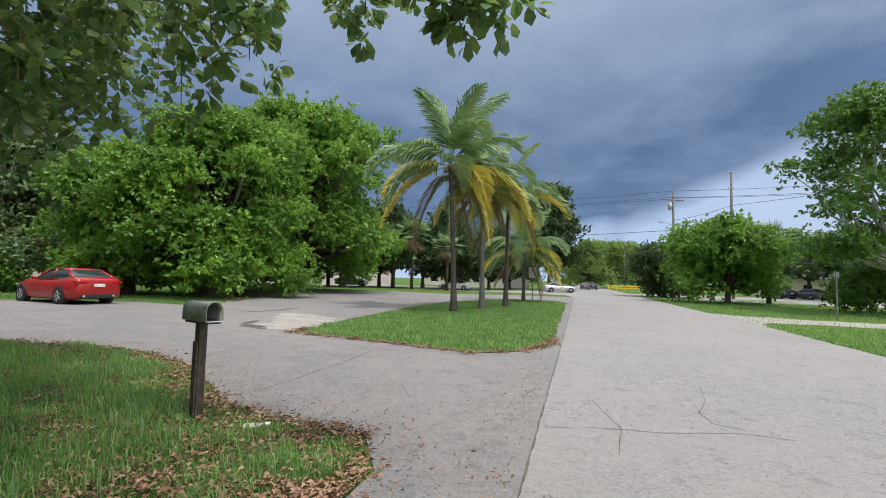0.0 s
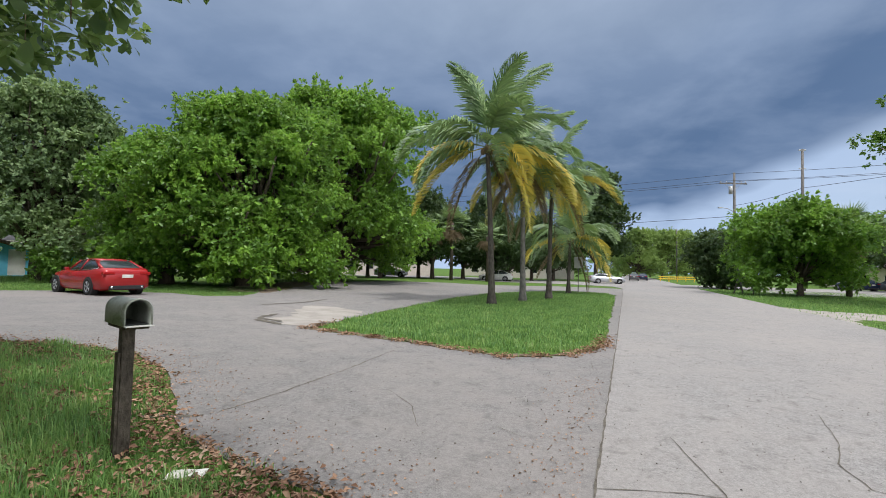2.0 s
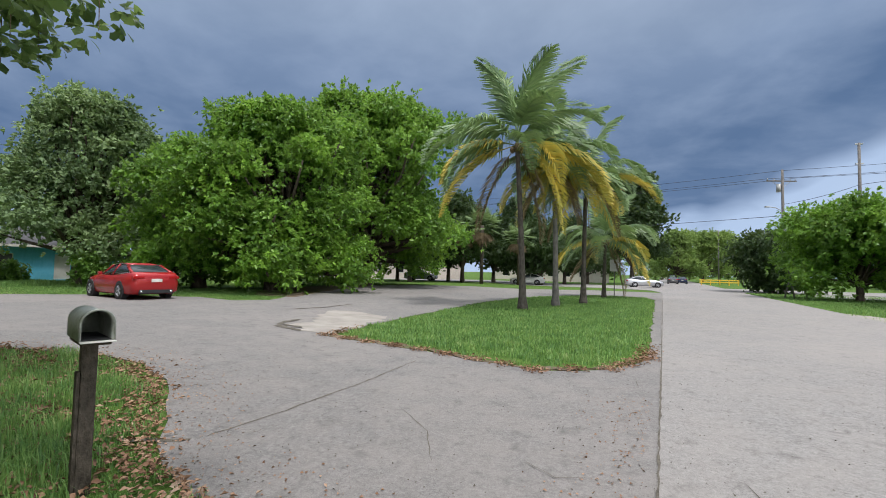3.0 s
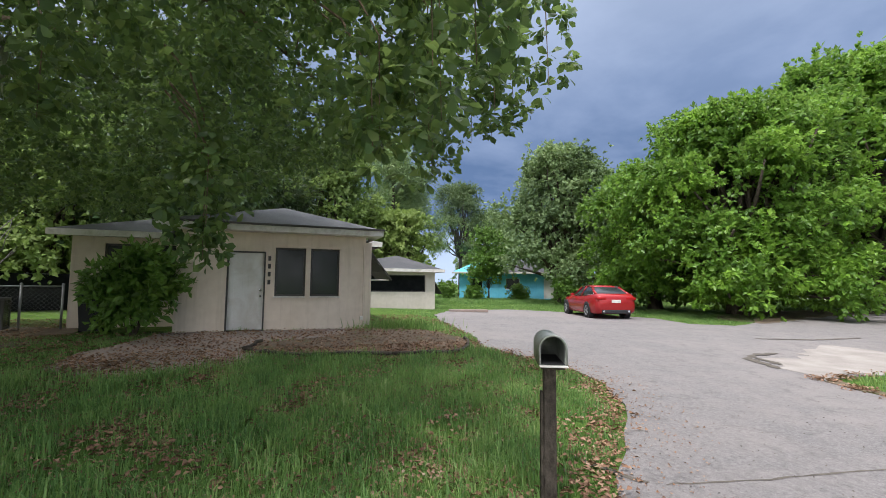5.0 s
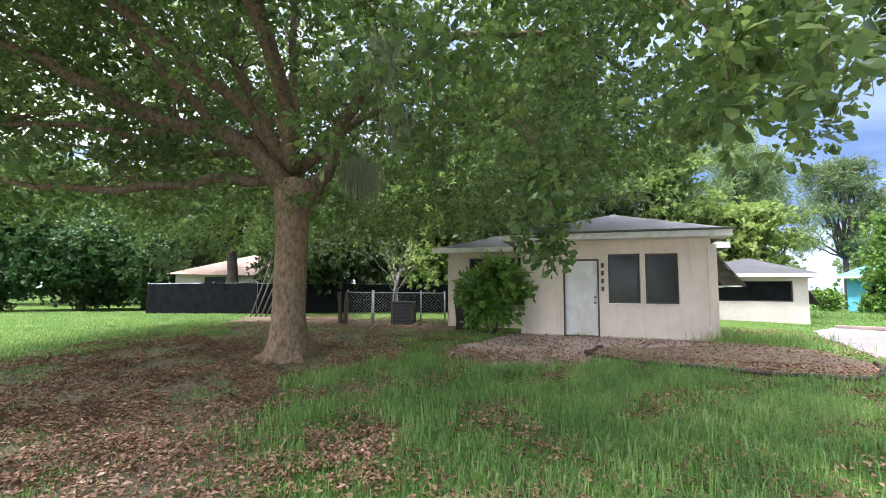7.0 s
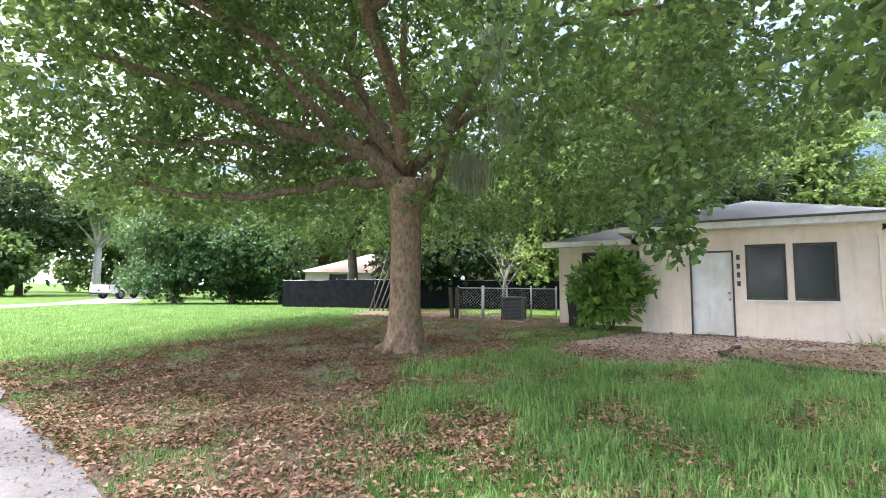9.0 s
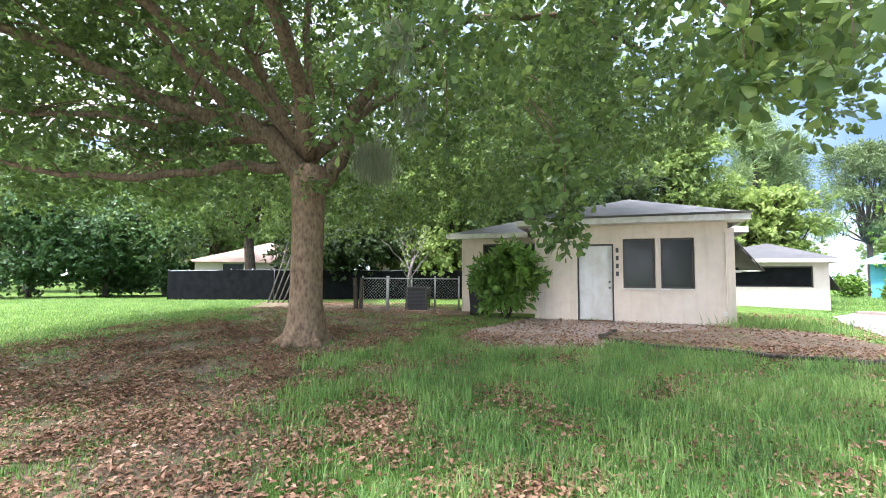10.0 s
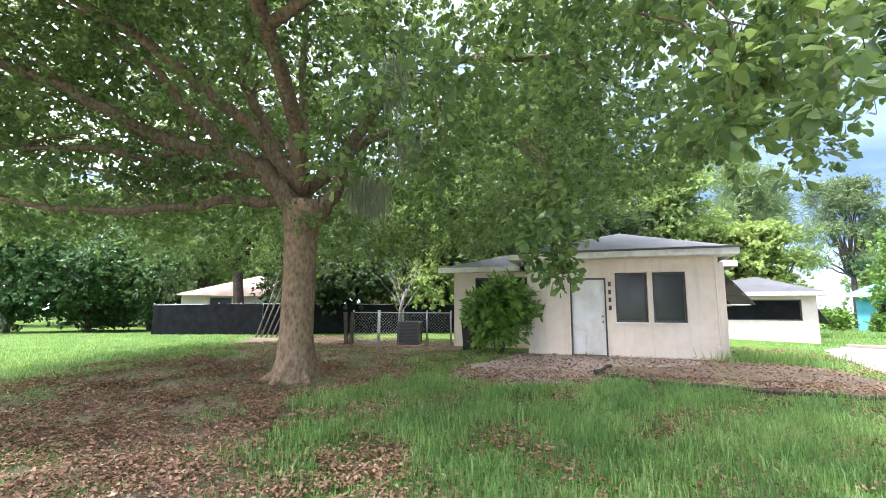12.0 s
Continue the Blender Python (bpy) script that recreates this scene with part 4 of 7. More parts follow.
def window(parent, name, x, y0, y1, z0, z1, sill=True, frame_mat=None, glass_mat=None):
    """A window that faces +x: frame, pane, sill."""
    w = bmesh.new()
    f = 0.05
    for lo, hi in (((x - 0.14, y0, z0), (x - 0.06, y0 + f, z1)), ((x - 0.14, y1 - f, z0), (x - 0.06, y1, z1)), ((x - 0.14, y0 + f, z0), (x - 0.06, y1 - f, z0 + f)), ((x - 0.14, y0 + f, z1 - f), (x - 0.06, y1 - f, z1))):
        box(w, lo, hi, 0.006)
    fr = part(name, w, frame_mat or M_DARKFRAME, parent)
    b = bmesh.new()
    box(b, (x - 0.11, y0 + f + 0.001, z0 + f + 0.001), (x - 0.09, y1 - f - 0.001, z1 - f - 0.001))
    part("pane", b, glass_mat or M_GLASS, fr, "dark tinted glass")
    if sill:
        b = bmesh.new()
        box(b, (x - 0.05, y0 - 0.02, z0 - 0.035), (x + 0.03, y1 + 0.02, z0 - 0.002), 0.006)
        part("sill", b, M_TRIM, fr)
    return fr


HX, HB = -13.35, 0.42                     # front wall plane, floor level


def shed_house():
    h = thing("bungalow", "small cream stucco bungalow with a grey hip roof and white fascia", "house", (0.35, 2.26, -0.06))
    # front block
    bm = bmesh.new()
    wall_with_holes(bm, HX, -1.0, 3.64, HB - 0.25, 3.02, [(0.13, 1.04, HB + 0.08, 2.53), (1.27, 2.03, 1.38, 2.65), (2.16, 2.92, 1.38, 2.65)])
    part("wall", bm, M_WALL, h, "cream stucco front wall")
    for lo, hi in (((HX - 9, 3.42, HB - 0.25), (HX - 0.203, 3.64, 3.02)), ((HX - 2.09, -1.0, HB - 0.25), (HX - 0.203, -0.8, 3.02)), ((HX - 9, -3.78, HB - 0.25), (HX - 2.303, -3.58, 2.93)), ((HX - 9, 3.66, HB - 0.25), (HX - 1.2, 4.05, 2.98)), ((HX - 9.2, -3.78, HB - 0.25), (HX - 9.003, 4.05, 2.93))):
        part("wall", box(bmesh.new(), lo, hi), M_WALL, h)
    # deeper block seen past both sides
    bm = bmesh.new()
    wall_with_holes(bm, HX - 2.1, -3.78, -1.003, HB - 0.25, 2.93, [(-3.05, -1.3, 1.2, 2.75)])
    part("wall", bm, M_WALL, h)
    window(h, "window", HX - 2.1, -3.05, -1.3, 1.2, 2.75)
    # roofs
    bm = bmesh.new()
    hip_roof(bm, HX - 9.5, HX + 0.42, -1.42, 4.0, 3.20, ((HX - 6.5, 1.5, 4.02), (HX - 2.05, 1.5, 4.02)))
    part("roof", bm, M_ROOF, h, "pale grey shingle roof")
    bm = bmesh.new()
    hip_roof(bm, HX - 9.6, HX - 1.6, -4.15, 4.45, 3.06, ((HX - 7.2, -1.2, 3.9), (HX - 4.2, -1.2, 3.9)))
    part("roof", bm, M_ROOF, h, "pale grey shingle roof")
    for lo, hi in (((HX + 0.422, -1.44, 3.02), (HX + 0.45, 4.02, 3.20)), ((HX - 1.55, 4.0, 3.02), (HX + 0.42, 4.03, 3.20)), ((HX - 1.6, -1.45, 3.02), (HX + 0.42, -1.422, 3.20))):
        part("fascia", box(bmesh.new(), lo, hi, 0.004), M_TRIM, h, "peeling white fascia board")
    bm = bmesh.new()
    box(bm, (HX - 0.2, -1.42, 3.022), (HX + 0.42, 4.0, 3.05))
    part("soffit", bm, M_TRIM, h)
    for lo, hi in (((HX - 1.598, -4.17, 2.90), (HX - 1.57, -1.46, 3.06)), ((HX - 1.598, 4.035, 2.90), (HX - 1.57, 4.47, 3.06)), ((HX - 9.6, 4.45, 2.90), (HX - 1.6, 4.478, 3.06))):
        part("fascia", box(bmesh.new(), lo, hi, 0.004), M_TRIM, h)
    part("soffit", box(bmesh.new(), (HX - 2.1, -4.15, 2.935), (HX - 1.6, -1.45, 2.96)), M_TRIM, h)
    bm = bmesh.new()
    box(bm, (HX + 0.452, -1.44, 3.165), (HX + 0.50, 4.05, 3.215), 0.006)
    part("drip_edge", bm, M_DARKFRAME, h, "dark metal edge along the eaves")
    # slab under the walls
    bm = bmesh.new()
    box(bm, (HX - 9.2, -3.80, 0.05), (HX - 0.21, 3.63, HB + 0.02))
    part("floor_slab", bm, M_PATH, h)
    # openings
    d = bmesh.new()
    box(d, (HX - 0.12, 0.17, HB + 0.11), (HX - 0.07, 1.00, 2.49), 0.004)
    door = part("door", d, M_DOOR, h, "white panelled front door")
    b = bmesh.new()
    for y0, y1 in ((0.28, 0.53), (0.64, 0.89)):
        for z0, z1 in ((0.72, 1.20), (1.32, 1.98), (2.08, 2.34)):
            for lo, hi in (((y0, z0), (y1, z0 + 0.025)), ((y0, z1 - 0.025), (y1, z1)), ((y0, z0 + 0.025), (y0 + 0.025, z1 - 0.025)), ((y1 - 0.025, z0 + 0.025), (y1, z1 - 0.025))):
                box(b, (HX - 0.069, lo[0], lo[1]), (HX - 0.06, hi[0], hi[1]), 0.003)
    part("panel_moulding", b, M_DOOR, door)
    for z, nm in ((1.38, "door_knob"), (1.53, "door_lock")):
        b = bmesh.new()
        bmesh.ops.create_uvsphere(b, u_segments=10, v_segments=8, radius=0.032, matrix=Matrix.Translation((HX - 0.045, 0.93, z)))
        tube(b, [(HX - 0.07, 0.93, z), (HX - 0.05, 0.93, z)], 0.02, 8)
        part(nm, b, M_CHROME, door, "dull metal", True)
    b = bmesh.new()
    for lo, hi in (((0.132, HB + 0.10), (0.168, 2.528)), ((1.002, HB + 0.10), (1.038, 2.528)), ((0.17, 2.492), (1.0, 2.528))):
        box(b, (HX - 0.15, lo[0], lo[1]), (HX + 0.012, hi[0], hi[1]), 0.004)
    part("door_frame", b, M_DARKFRAME, h, "dark door surround")
    b = bmesh.new()
    box(b, (HX - 0.19, 0.132, HB + 0.03), (HX + 0.04, 1.038, HB + 0.098), 0.006)
    part("threshold", b, M_BLACK, h)
    window(h, "window", HX, 1.27, 2.03, 1.38, 2.65)
    window(h, "window", HX, 2.16, 2.92, 1.38, 2.65)
    b = bmesh.new()
    box(b, (HX + 0.002, 2.035, 1.33), (HX + 0.03, 2.155, 2.70), 0.006)
    part("window_post", b, M_WALL, h, "cream post between the two windows")
    b = bmesh.new()
    box(b, (HX + 0.002, 1.20, 2.655), (HX + 0.022, 2.99, 2.70), 0.006)
    part("window_head", b, M_WALL, h)
    for i in range(4):
        b = bmesh.new()
        z = 2.36 - i * 0.205
        box(b, (HX + 0.001, 1.095, z - 0.06), (HX + 0.016, 1.165, z + 0.06), 0.01)
        part("number_bar", b, M_DARKFRAME, h, "dark plain bar")
    b = bmesh.new()
    tube(b, [(HX + 0.03, 3.58, 0.5), (HX + 0.03, 3.58, 2.75)], 0.014, 6)
    part("conduit", b, M_WALL, h)
    b = bmesh.new()
    box(b, (HX + 0.002, 3.50, 0.74), (HX + 0.06, 3.58, 0.84), 0.006)
    part("outlet_box", b, M_TRIM, h)
    # propped storm shutter on the side wall
    b = bmesh.new()
    m = pose(HX - 2.6, 4.07, 2.75, -52, 0, 0)
    for lo, hi in (((-1.04, 0.0, 0.012), (-0.98, 1.16, 0.04)), ((0.98, 0.0, 0.012), (1.04, 1.16, 0.04)), ((-0.985, 1.11, 0.012), (0.985, 1.16, 0.04)), ((-0.985, 0.0, 0.012), (0.985, 0.05, 0.04))):
        box(b, lo, hi, 0.004, m)
    shutter = part("storm_shutter", b, M_DARKFRAME, h, "dark metal storm shutter propped open")
    for k in range(6):
        part("shutter_slat", box(bmesh.new(), (-1.0, 0.008 + k * 0.19, -0.02 + 0.006 * (k % 2)), (1.0, 0.192 + k * 0.19, 0.004 + 0.006 * (k % 2)), 0.004, m), M_DARKFRAME, shutter)
    for x in (HX - 3.5, HX - 1.65):
        part("shutter_stay", tube(bmesh.new(), [(x, 4.05, 1.85), (x, 4.72, 1.85)], 0.018, 6), M_TRIM, h, "thin white stay bar")
    return h


shed_house()


def rear_cottage():
    h = thing("cottage", "pale stucco cottage with a dark screened window and grey hip roof", "house", (1.3, 4.55, -0.12))
    X = -25.3
    bm = bmesh.new()
    wall_with_holes(bm, X, 1.5, 7.4, 0.1, 2.5, [(3.6, 6.85, 1.37, 2.28)])
    part("wall", bm, M_WALLW, h)
    for lo, hi in (((X - 6, 7.2, 0.1), (X - 0.203, 7.4, 2.5)), ((X - 6, 1.5, 0.1), (X - 0.203, 1.7, 2.5)), ((X - 6.2, 1.5, 0.1), (X - 6.003, 7.4, 2.5))):
        part("wall", box(bmesh.new(), lo, hi), M_WALLW, h)
    window(h, "window", X, 3.6, 6.85, 1.37, 2.28, False, M_DARKFRAME, M_SCREEN)
    bm = bmesh.new()
    hip_roof(bm, X - 6.5, X + 0.4, 1.1, 7.8, 2.58, ((X - 3.6, 5.95, 3.47), (X - 2.6, 5.95, 3.47)))
    part("roof", bm, M_ROOFC, h)
    bm = bmesh.new()
    box(bm, (X + 0.402, 1.1, 2.44), (X + 0.43, 7.83, 2.60), 0.004)
    box(bm, (X - 6.5, 7.802, 2.44), (X + 0.40, 7.83, 2.60), 0.004)
    part("fascia", bm, M_TRIM, h)
    bm = bmesh.new()
    m = pose(X - 1.2, 7.42, 2.1, -58, 0, 0)
    box(bm, (-0.8, 0, -0.015), (0.8, 1.0, 0.015), 0.004, m)
    part("storm_shutter", bm, M_DARKFRAME, h, "dark propped shutter")
    b = bmesh.new()
    box(b, (-1.0, -0.1, 0), (1.0, 0.1, 0.13), 0.03)
    ws = part("parking_stop", b, M_PATH)
    ws.matrix_world = pose(-21.6, 12.9, ground_z(-21.6, 12.9) + 0.02, 0, 0, 75)
    tagged(ws, "low dark concrete parking stop on the asphalt", "parking stop")


rear_cottage()


def blue_house():
    h = thing("blue_house", "bright turquoise single-storey house with a dark shingle roof", "house", (-42.2, 25.0, ground_z(-42, 25)), -32)
    bm = bmesh.new()
    wall_with_holes(bm, 0, -3.6, 9, -0.3, 2.7, [(-2.5, -1.2, 1.0, 2.1), (1.2, 2.6, 1.0, 2.1), (5.0, 6.0, 0.1, 2.1)])
    part("wall", bm, M_BLUE, h)
    for lo, hi in (((-7.8, -3.6, -0.3), (-0.203, -3.4, 2.7)), ((-7.8, 8.8, -0.3), (-0.203, 9, 2.7)), ((-8.0, -3.6, -0.3), (-7.803, 9, 2.7))):
        part("wall", box(bmesh.new(), lo, hi), M_BLUE, h)
    for y0, y1 in ((-2.5, -1.2), (1.2, 2.6)):
        window(h, "window", 0, y0, y1, 1.0, 2.1, True, M_TRIM)
    b = bmesh.new()
    box(b, (-0.12, 5.0, 0.1), (-0.06, 6.0, 2.1), 0.01)
    part("door", b, M_DOOR, h)
    bm = bmesh.new()
    hip_roof(bm, -8.5, 0.6, 0.0, 9.6, 2.78, ((-4.5, 4.0, 4.9), (-3.5, 5.6, 4.9)))
    part("roof", bm, M_ROOFD, h, "dark grey shingle roof")
    bm = bmesh.new()
    hip_roof(bm, -8.4, 0.615, -4.3, -0.01, 2.72, ((-5.5, -1.5, 4.2), (-2.6, -1.5, 4.2)))
    part("roof", bm, M_BLUE, h, "turquoise hipped roof")
    bm = bmesh.new()
    box(bm, (0.622, -4.3, 2.58), (0.66, 9.6, 2.76), 0.004)
    part("fascia", bm, M_TRIM, h)


blue_house()


# ---------------------------------------------------------------- mailbox
def mailbox():
    x, y = -3.44, 5.44
    t = thing("mailbox", "weathered green-grey metal mailbox with an open front on a wooden post", "mailbox", on_ground(x, y, 0.035), -27)
    b = bmesh.new()
    rng = random.Random(3)
    box(b, (-0.046, -0.046, -0.15), (0.046, 0.046, 1.035), 0.006)
    bmesh.ops.subdivide_edges(b, edges=[e for e in b.edges if abs(e.verts[0].co.z - e.verts[1].co.z) > 0.5], cuts=10)
    for v in b.verts:
        v.co.x += rng.uniform(-0.003, 0.003)
        v.co.y += rng.uniform(-0.003, 0.003)
    part("post", b, M_WOODG, t, "dark weathered square wooden post")
    b = bmesh.new()
    box(b, (-0.038, -0.070, -0.1), (0.04, -0.048, 0.83), 0.006)
    part("side_board", b, M_WOODG, t, "split board nailed to the post")
    b = bmesh.new()
    box(b, (-0.20, -0.085, 1.036), (0.24, 0.085, 1.058), 0.004)
    part("base_board", b, M_WOODG, t)
    # arched body, open towards +x
    prof = [(-0.095, 0.0), (-0.095, 0.12)] + [(-0.095 * math.cos(radians(a)), 0.12 + 0.095 * math.sin(radians(a))) for a in range(15, 180, 15)] + [(0.095, 0.12), (0.095, 0.0)]
    b = bmesh.new()
    rows = []
    for xx in np.linspace(-0.25, 0.25, 6):
        rows.append([b.verts.new((xx, py, 1.062 + pz)) for py, pz in prof])
    for r0, r1 in zip(rows, rows[1:]):
        for k in range(len(prof) - 1):
            b.faces.new((r0[k], r1[k], r1[k + 1], r0[k + 1]))
        b.faces.new((r0[-1], r1[-1], r1[0], r0[0]))
    b.faces.new(rows[0])
    geom = b.faces[:]
    bmesh.ops.recalc_face_normals(b, faces=geom)
    bmesh.ops.solidify(b, geom=geom, thickness=0.006)
    part("body", b, M_BOX, t, "arched metal shell with green mildew", True)
    b = bmesh.new()
    tube(b, [(0.247, py * 1.02, 1.062 + pz * 1.01) for py, pz in prof], 0.007, 6)
    part("front_rim", b, M_BOX, t, "", True)
    b = bmesh.new()
    box(b, (0.243, -0.1, 1.060), (0.30, 0.1, 1.068), 0.003)
    part("door_flap", b, M_TRIM, t, "pale metal flap hanging open")
    b = bmesh.new()
    box(b, (-0.235, -0.082, 1.072), (0.235, 0.082, 1.076))
    part("lining", b, M_BLACK, t)


mailbox()


# ---------------------------------------------------------------- trees round the place
coconut_palm(-2.13, 23.1, 7.45, (-0.35, 0.1), 1, 1.08, plan=(5, 7, 5, 4, 2, 2))
coconut_palm(-0.82, 25.9, 6.9, (-0.1, 0.1), 2, 0.88, plan=(3, 5, 5, 6, 4, 3), bark_mat=M_POLE)
coconut_palm(0.55, 28.6, 6.8, (0.1, -0.1), 3, 0.92, plan=(3, 5, 5, 6, 4, 3))
coconut_palm(2.1, 36.2, 4.0, (0.1, 0), 4, 0.95, "short coconut palm with arching yellowish fronds beside a street sign", (4, 6, 6, 4, 2, 2))

FICUS = "broad dense fig tree with bright green foliage"
broadleaf("ficus_tree", FICUS, -17.6, 26.8, 10.9, 6.3, M_FICUS, M_BARKD, 21, 3700, 36, 0.25, 0.45, 0.03, 96, "roadside figs", low=-0.5, spread=0.5, squash=0.8, flat=0.3)
broadleaf("ficus_tree", FICUS, -17.4, 39.0, 15.8, 9.0, M_FICUS, M_BARKD, 22, 4000, 36, 0.33, 0.6, 0.05, 104, "roadside figs", low=-0.5, spread=0.65, squash=0.8, flat=0.3)
broadleaf("ficus_tree", FICUS, -22.8, 26.5, 8.6, 4.8, M_FICUS, M_BARKD, 23, 2000, 36, 0.25, 0.4, 0.06, 52, "roadside figs", low=-0.5, spread=0.5, squash=0.8)
broadleaf("grey_tree", "tall grey-green tree beside the turquoise house", -31.8, 25.6, 12.4, 5.2, M_GREYLEAF, M_BARKD, 24, 1900, 30, 0.27, 0.4, 0.12, 40, low=-0.75, squash=0.8, spread=0.65, flat=0.5)
broadleaf("grey_tree", "tall grey-green tree beside the turquoise house", -34.5, 33.5, 11.0, 5.2, M_GREYLEAF, M_BARKD, 25, 900, 26, 0.30, 0.4, 0.2, 11)
# row of dark trees beyond the apron
for i, (x, y, h, r) in enumerate(((-19.3, 56, 10.5, 4.6), (-13.8, 61, 11.5, 4.8), (-7.0, 68, 12, 5.2), (-25.5, 54, 12, 5.5), (-1.0, 74, 10.5, 5.0), (-31, 48, 12, 5.5), (-22.5, 60, 9, 4.5), (-16.5, 64, 9, 4.5), (-10.5, 66, 9, 4.2), (-4, 66, 8, 4), (2.5, 80, 9, 4.5))):
    broadleaf("street_tree", "dark green street tree with a slim trunk", x, y, h, r, M_DARKLEAF, M_BARKD, 30 + i, 700, 24, 0.36, 0.26, 0.16 + 0.02 * (i % 4), 9, "street trees", low=-0.9)
fan_palm(-10.4, 56.5, 7.0, 41, scale=1.5)
fan_palm(-13.2, 58.5, 6.4, 42, scale=1.4)
fan_palm(-6.4, 60, 6.0, 43, scale=1.3)
broadleaf("tall_tree", "tall dark dense tree by the street", 10.2, 88, 19.5, 6.6, M_DARKLEAF, M_BARKD, 44, 1400, 24, 0.5, 0.4, 0.12, 12)
for i, (x, y, h, r) in enumerate(((24, 122, 12, 6.5), (33, 135, 13, 8), (41, 150, 14, 9), (9.5, 150, 12, 7), (-2, 140, 12, 7), (36, 205, 12, 8), (48, 215, 12, 9), (27, 200, 13, 7), (58, 190, 13, 10))):
    broadleaf("far_tree", "light green tree far down the street", x, y, h, r, M_LIME, M_BARKD, 50 + i, 800, 24, 0.5, 0.3, 0.08, 26, "far trees", spread=0.9, low=-0.5)
# roadside bushes
broadleaf("round_bush", "large round leafy bush with several stems in the verge", 20.8, 44.3, 7.6, 5.0, M_FICUS, M_BARKD, 60, 1500, 30, 0.30, 0.22, 0.04, 16, "verge bushes", low=-0.7, spread=0.6, flat=0.5)
fan_palm(25.2, 46.0, 5.6, 61, scale=1.5, label="cabbage palm leaning out of the round bush", dry=8)
broadleaf("round_bush", "dark bush with dry palm leaves in the verge", 20.5, 59.0, 6.6, 4.2, M_DARKLEAF, M_BARKD, 62, 800, 26, 0.34, 0.2, 0.06, 9, "verge bushes", low=-0.95)
broadleaf("verge_tree", "leaning tree with pale trunk and airy branches at the verge", 26.0, 32.5, 14.0, 6.6, M_SHRUB, M_BARKW, 63, 1500, 30, 0.26, 0.28, 0.22, 40, lean=(-1.4, -1.0), low=-0.4, spread=0.6, squash=0.6)
broadleaf("round_bush", "low light green shrub below the leaning tree", 25.2, 34.5, 3.0, 2.2, M_SHRUB, M_BARKD, 64, 380, 24, 0.22, 0.08, 0.05, 7, "verge bushes", low=-0.95)
for i, (x, y) in enumerate(((44, 62), (52, 68), (60, 60), (49, 78), (66, 74))):
    broadleaf("shade_tree_row", "flat spreading tree over the parking strip", x, y, 8.0, 6.5, M_DARKLEAF, M_BARKD, 70 + i, 420, 24, 0.45, 0.25, 0.4, 9, "parking trees", squash=0.45)

# behind the houses
broadleaf("back_tree", "light lime-green tree behind the bungalow", -31.3, 6.6, 10.2, 4.6, M_LIME, M_BARKD, 80, 1300, 28, 0.28, 0.3, 0.15, 40, low=-0.3, squash=0.5, spread=0.55)
broadleaf("back_tree", "light lime-green tree behind the bungalow", -31.8, 11.6, 6.3, 3.2, M_LIME, M_BARKD, 81, 800, 28, 0.26, 0.25, 0.12, 30, low=-0.3, squash=0.5, spread=0.5)
broadleaf("back_tree", "dark dense tree behind the bungalow", -26.0, -0.5, 9.5, 4.4, M_DARKLEAF, M_BARKD, 82, 1300, 26, 0.3, 0.3, 0.1, 12, low=-0.9)
broadleaf("back_tree", "dark dense tree in the back yard", -22.5, -10.8, 6.8, 3.7, M_DARKLEAF, M_BARKD, 83, 1300, 26, 0.24, 0.25, 0.14, 12, low=-0.9)
broadleaf("back_tree", "bright green tree in the back yard", -25.5, -6.0, 8.5, 3.6, M_LIME, M_BARKD, 84, 900, 26, 0.24, 0.2, 0.1, 10, low=-0.9)
broadleaf("back_tree", "dark dense tree at the back fence", -31.0, -7.5, 12.0, 5.5, M_DARKLEAF, M_BARKD, 85, 1000, 26, 0.36, 0.3, 0.1, 11, low=-0.9)
broadleaf("back_tree", "dark dense tree at the back fence", -33.0, -14.5, 12.0, 5.5, M_DARKLEAF, M_BARKD, 86, 1000, 26, 0.36, 0.3, 0.1, 11, low=-0.9)
broadleaf("back_tree", "leafy tree with low branches beside the screen fence", -20.5, -15.5, 8.0, 4.4, M_OAK, M_BARKD, 87, 1000, 28, 0.24, 0.28, 0.50, 12, lean=(0.3, -0.8))
broadleaf("back_tree", "leafy tree with low branches beside the screen fence", -31.0, -29.5, 11.5, 6.0, M_OAK, M_BARKD, 88, 1100, 28, 0.34, 0.3, 0.28, 12)
pine(-44.0, 14.6, 15.5, 90, radius=4.2, clumps=420)
pine(-38.5, 9.0, 14.0, 91, radius=4.0, clumps=420)
pine(-46.5, 17.2, 13.5, 92, radius=4.0, clumps=420)
DARKPINE = "tall dark pine with hanging strands behind the bungalow"
pine(-28.5, -3.2, 15, 95, DARKPINE, M_DARKLEAF, 3.6, 0.12, 620)
pine(-27.5, 0.6, 16, 96, DARKPINE, M_DARKLEAF, 3.8, 0.12, 620)
pine(-30.0, 3.2, 13, 97, DARKPINE, M_DARKLEAF, 3.2, 0.15, 480)
broadleaf("pine_tree", "flat-topped slash pine with layered tufts", -52.0, 25.4, 13.6, 4.2, M_PINE, M_BARKP, 93, 520, 30, 0.42, 0.24, 0.40, 24, squash=0.36, low=-0.2, spread=0.55, slim=0.10)
broadleaf("young_tree", "young feathery tree before the turquoise house", -38.0, 22.3, 6.6, 1.9, M_SHRUB, M_BARKD, 94, 260, 24, 0.26, 0.07, 0.15, 9)
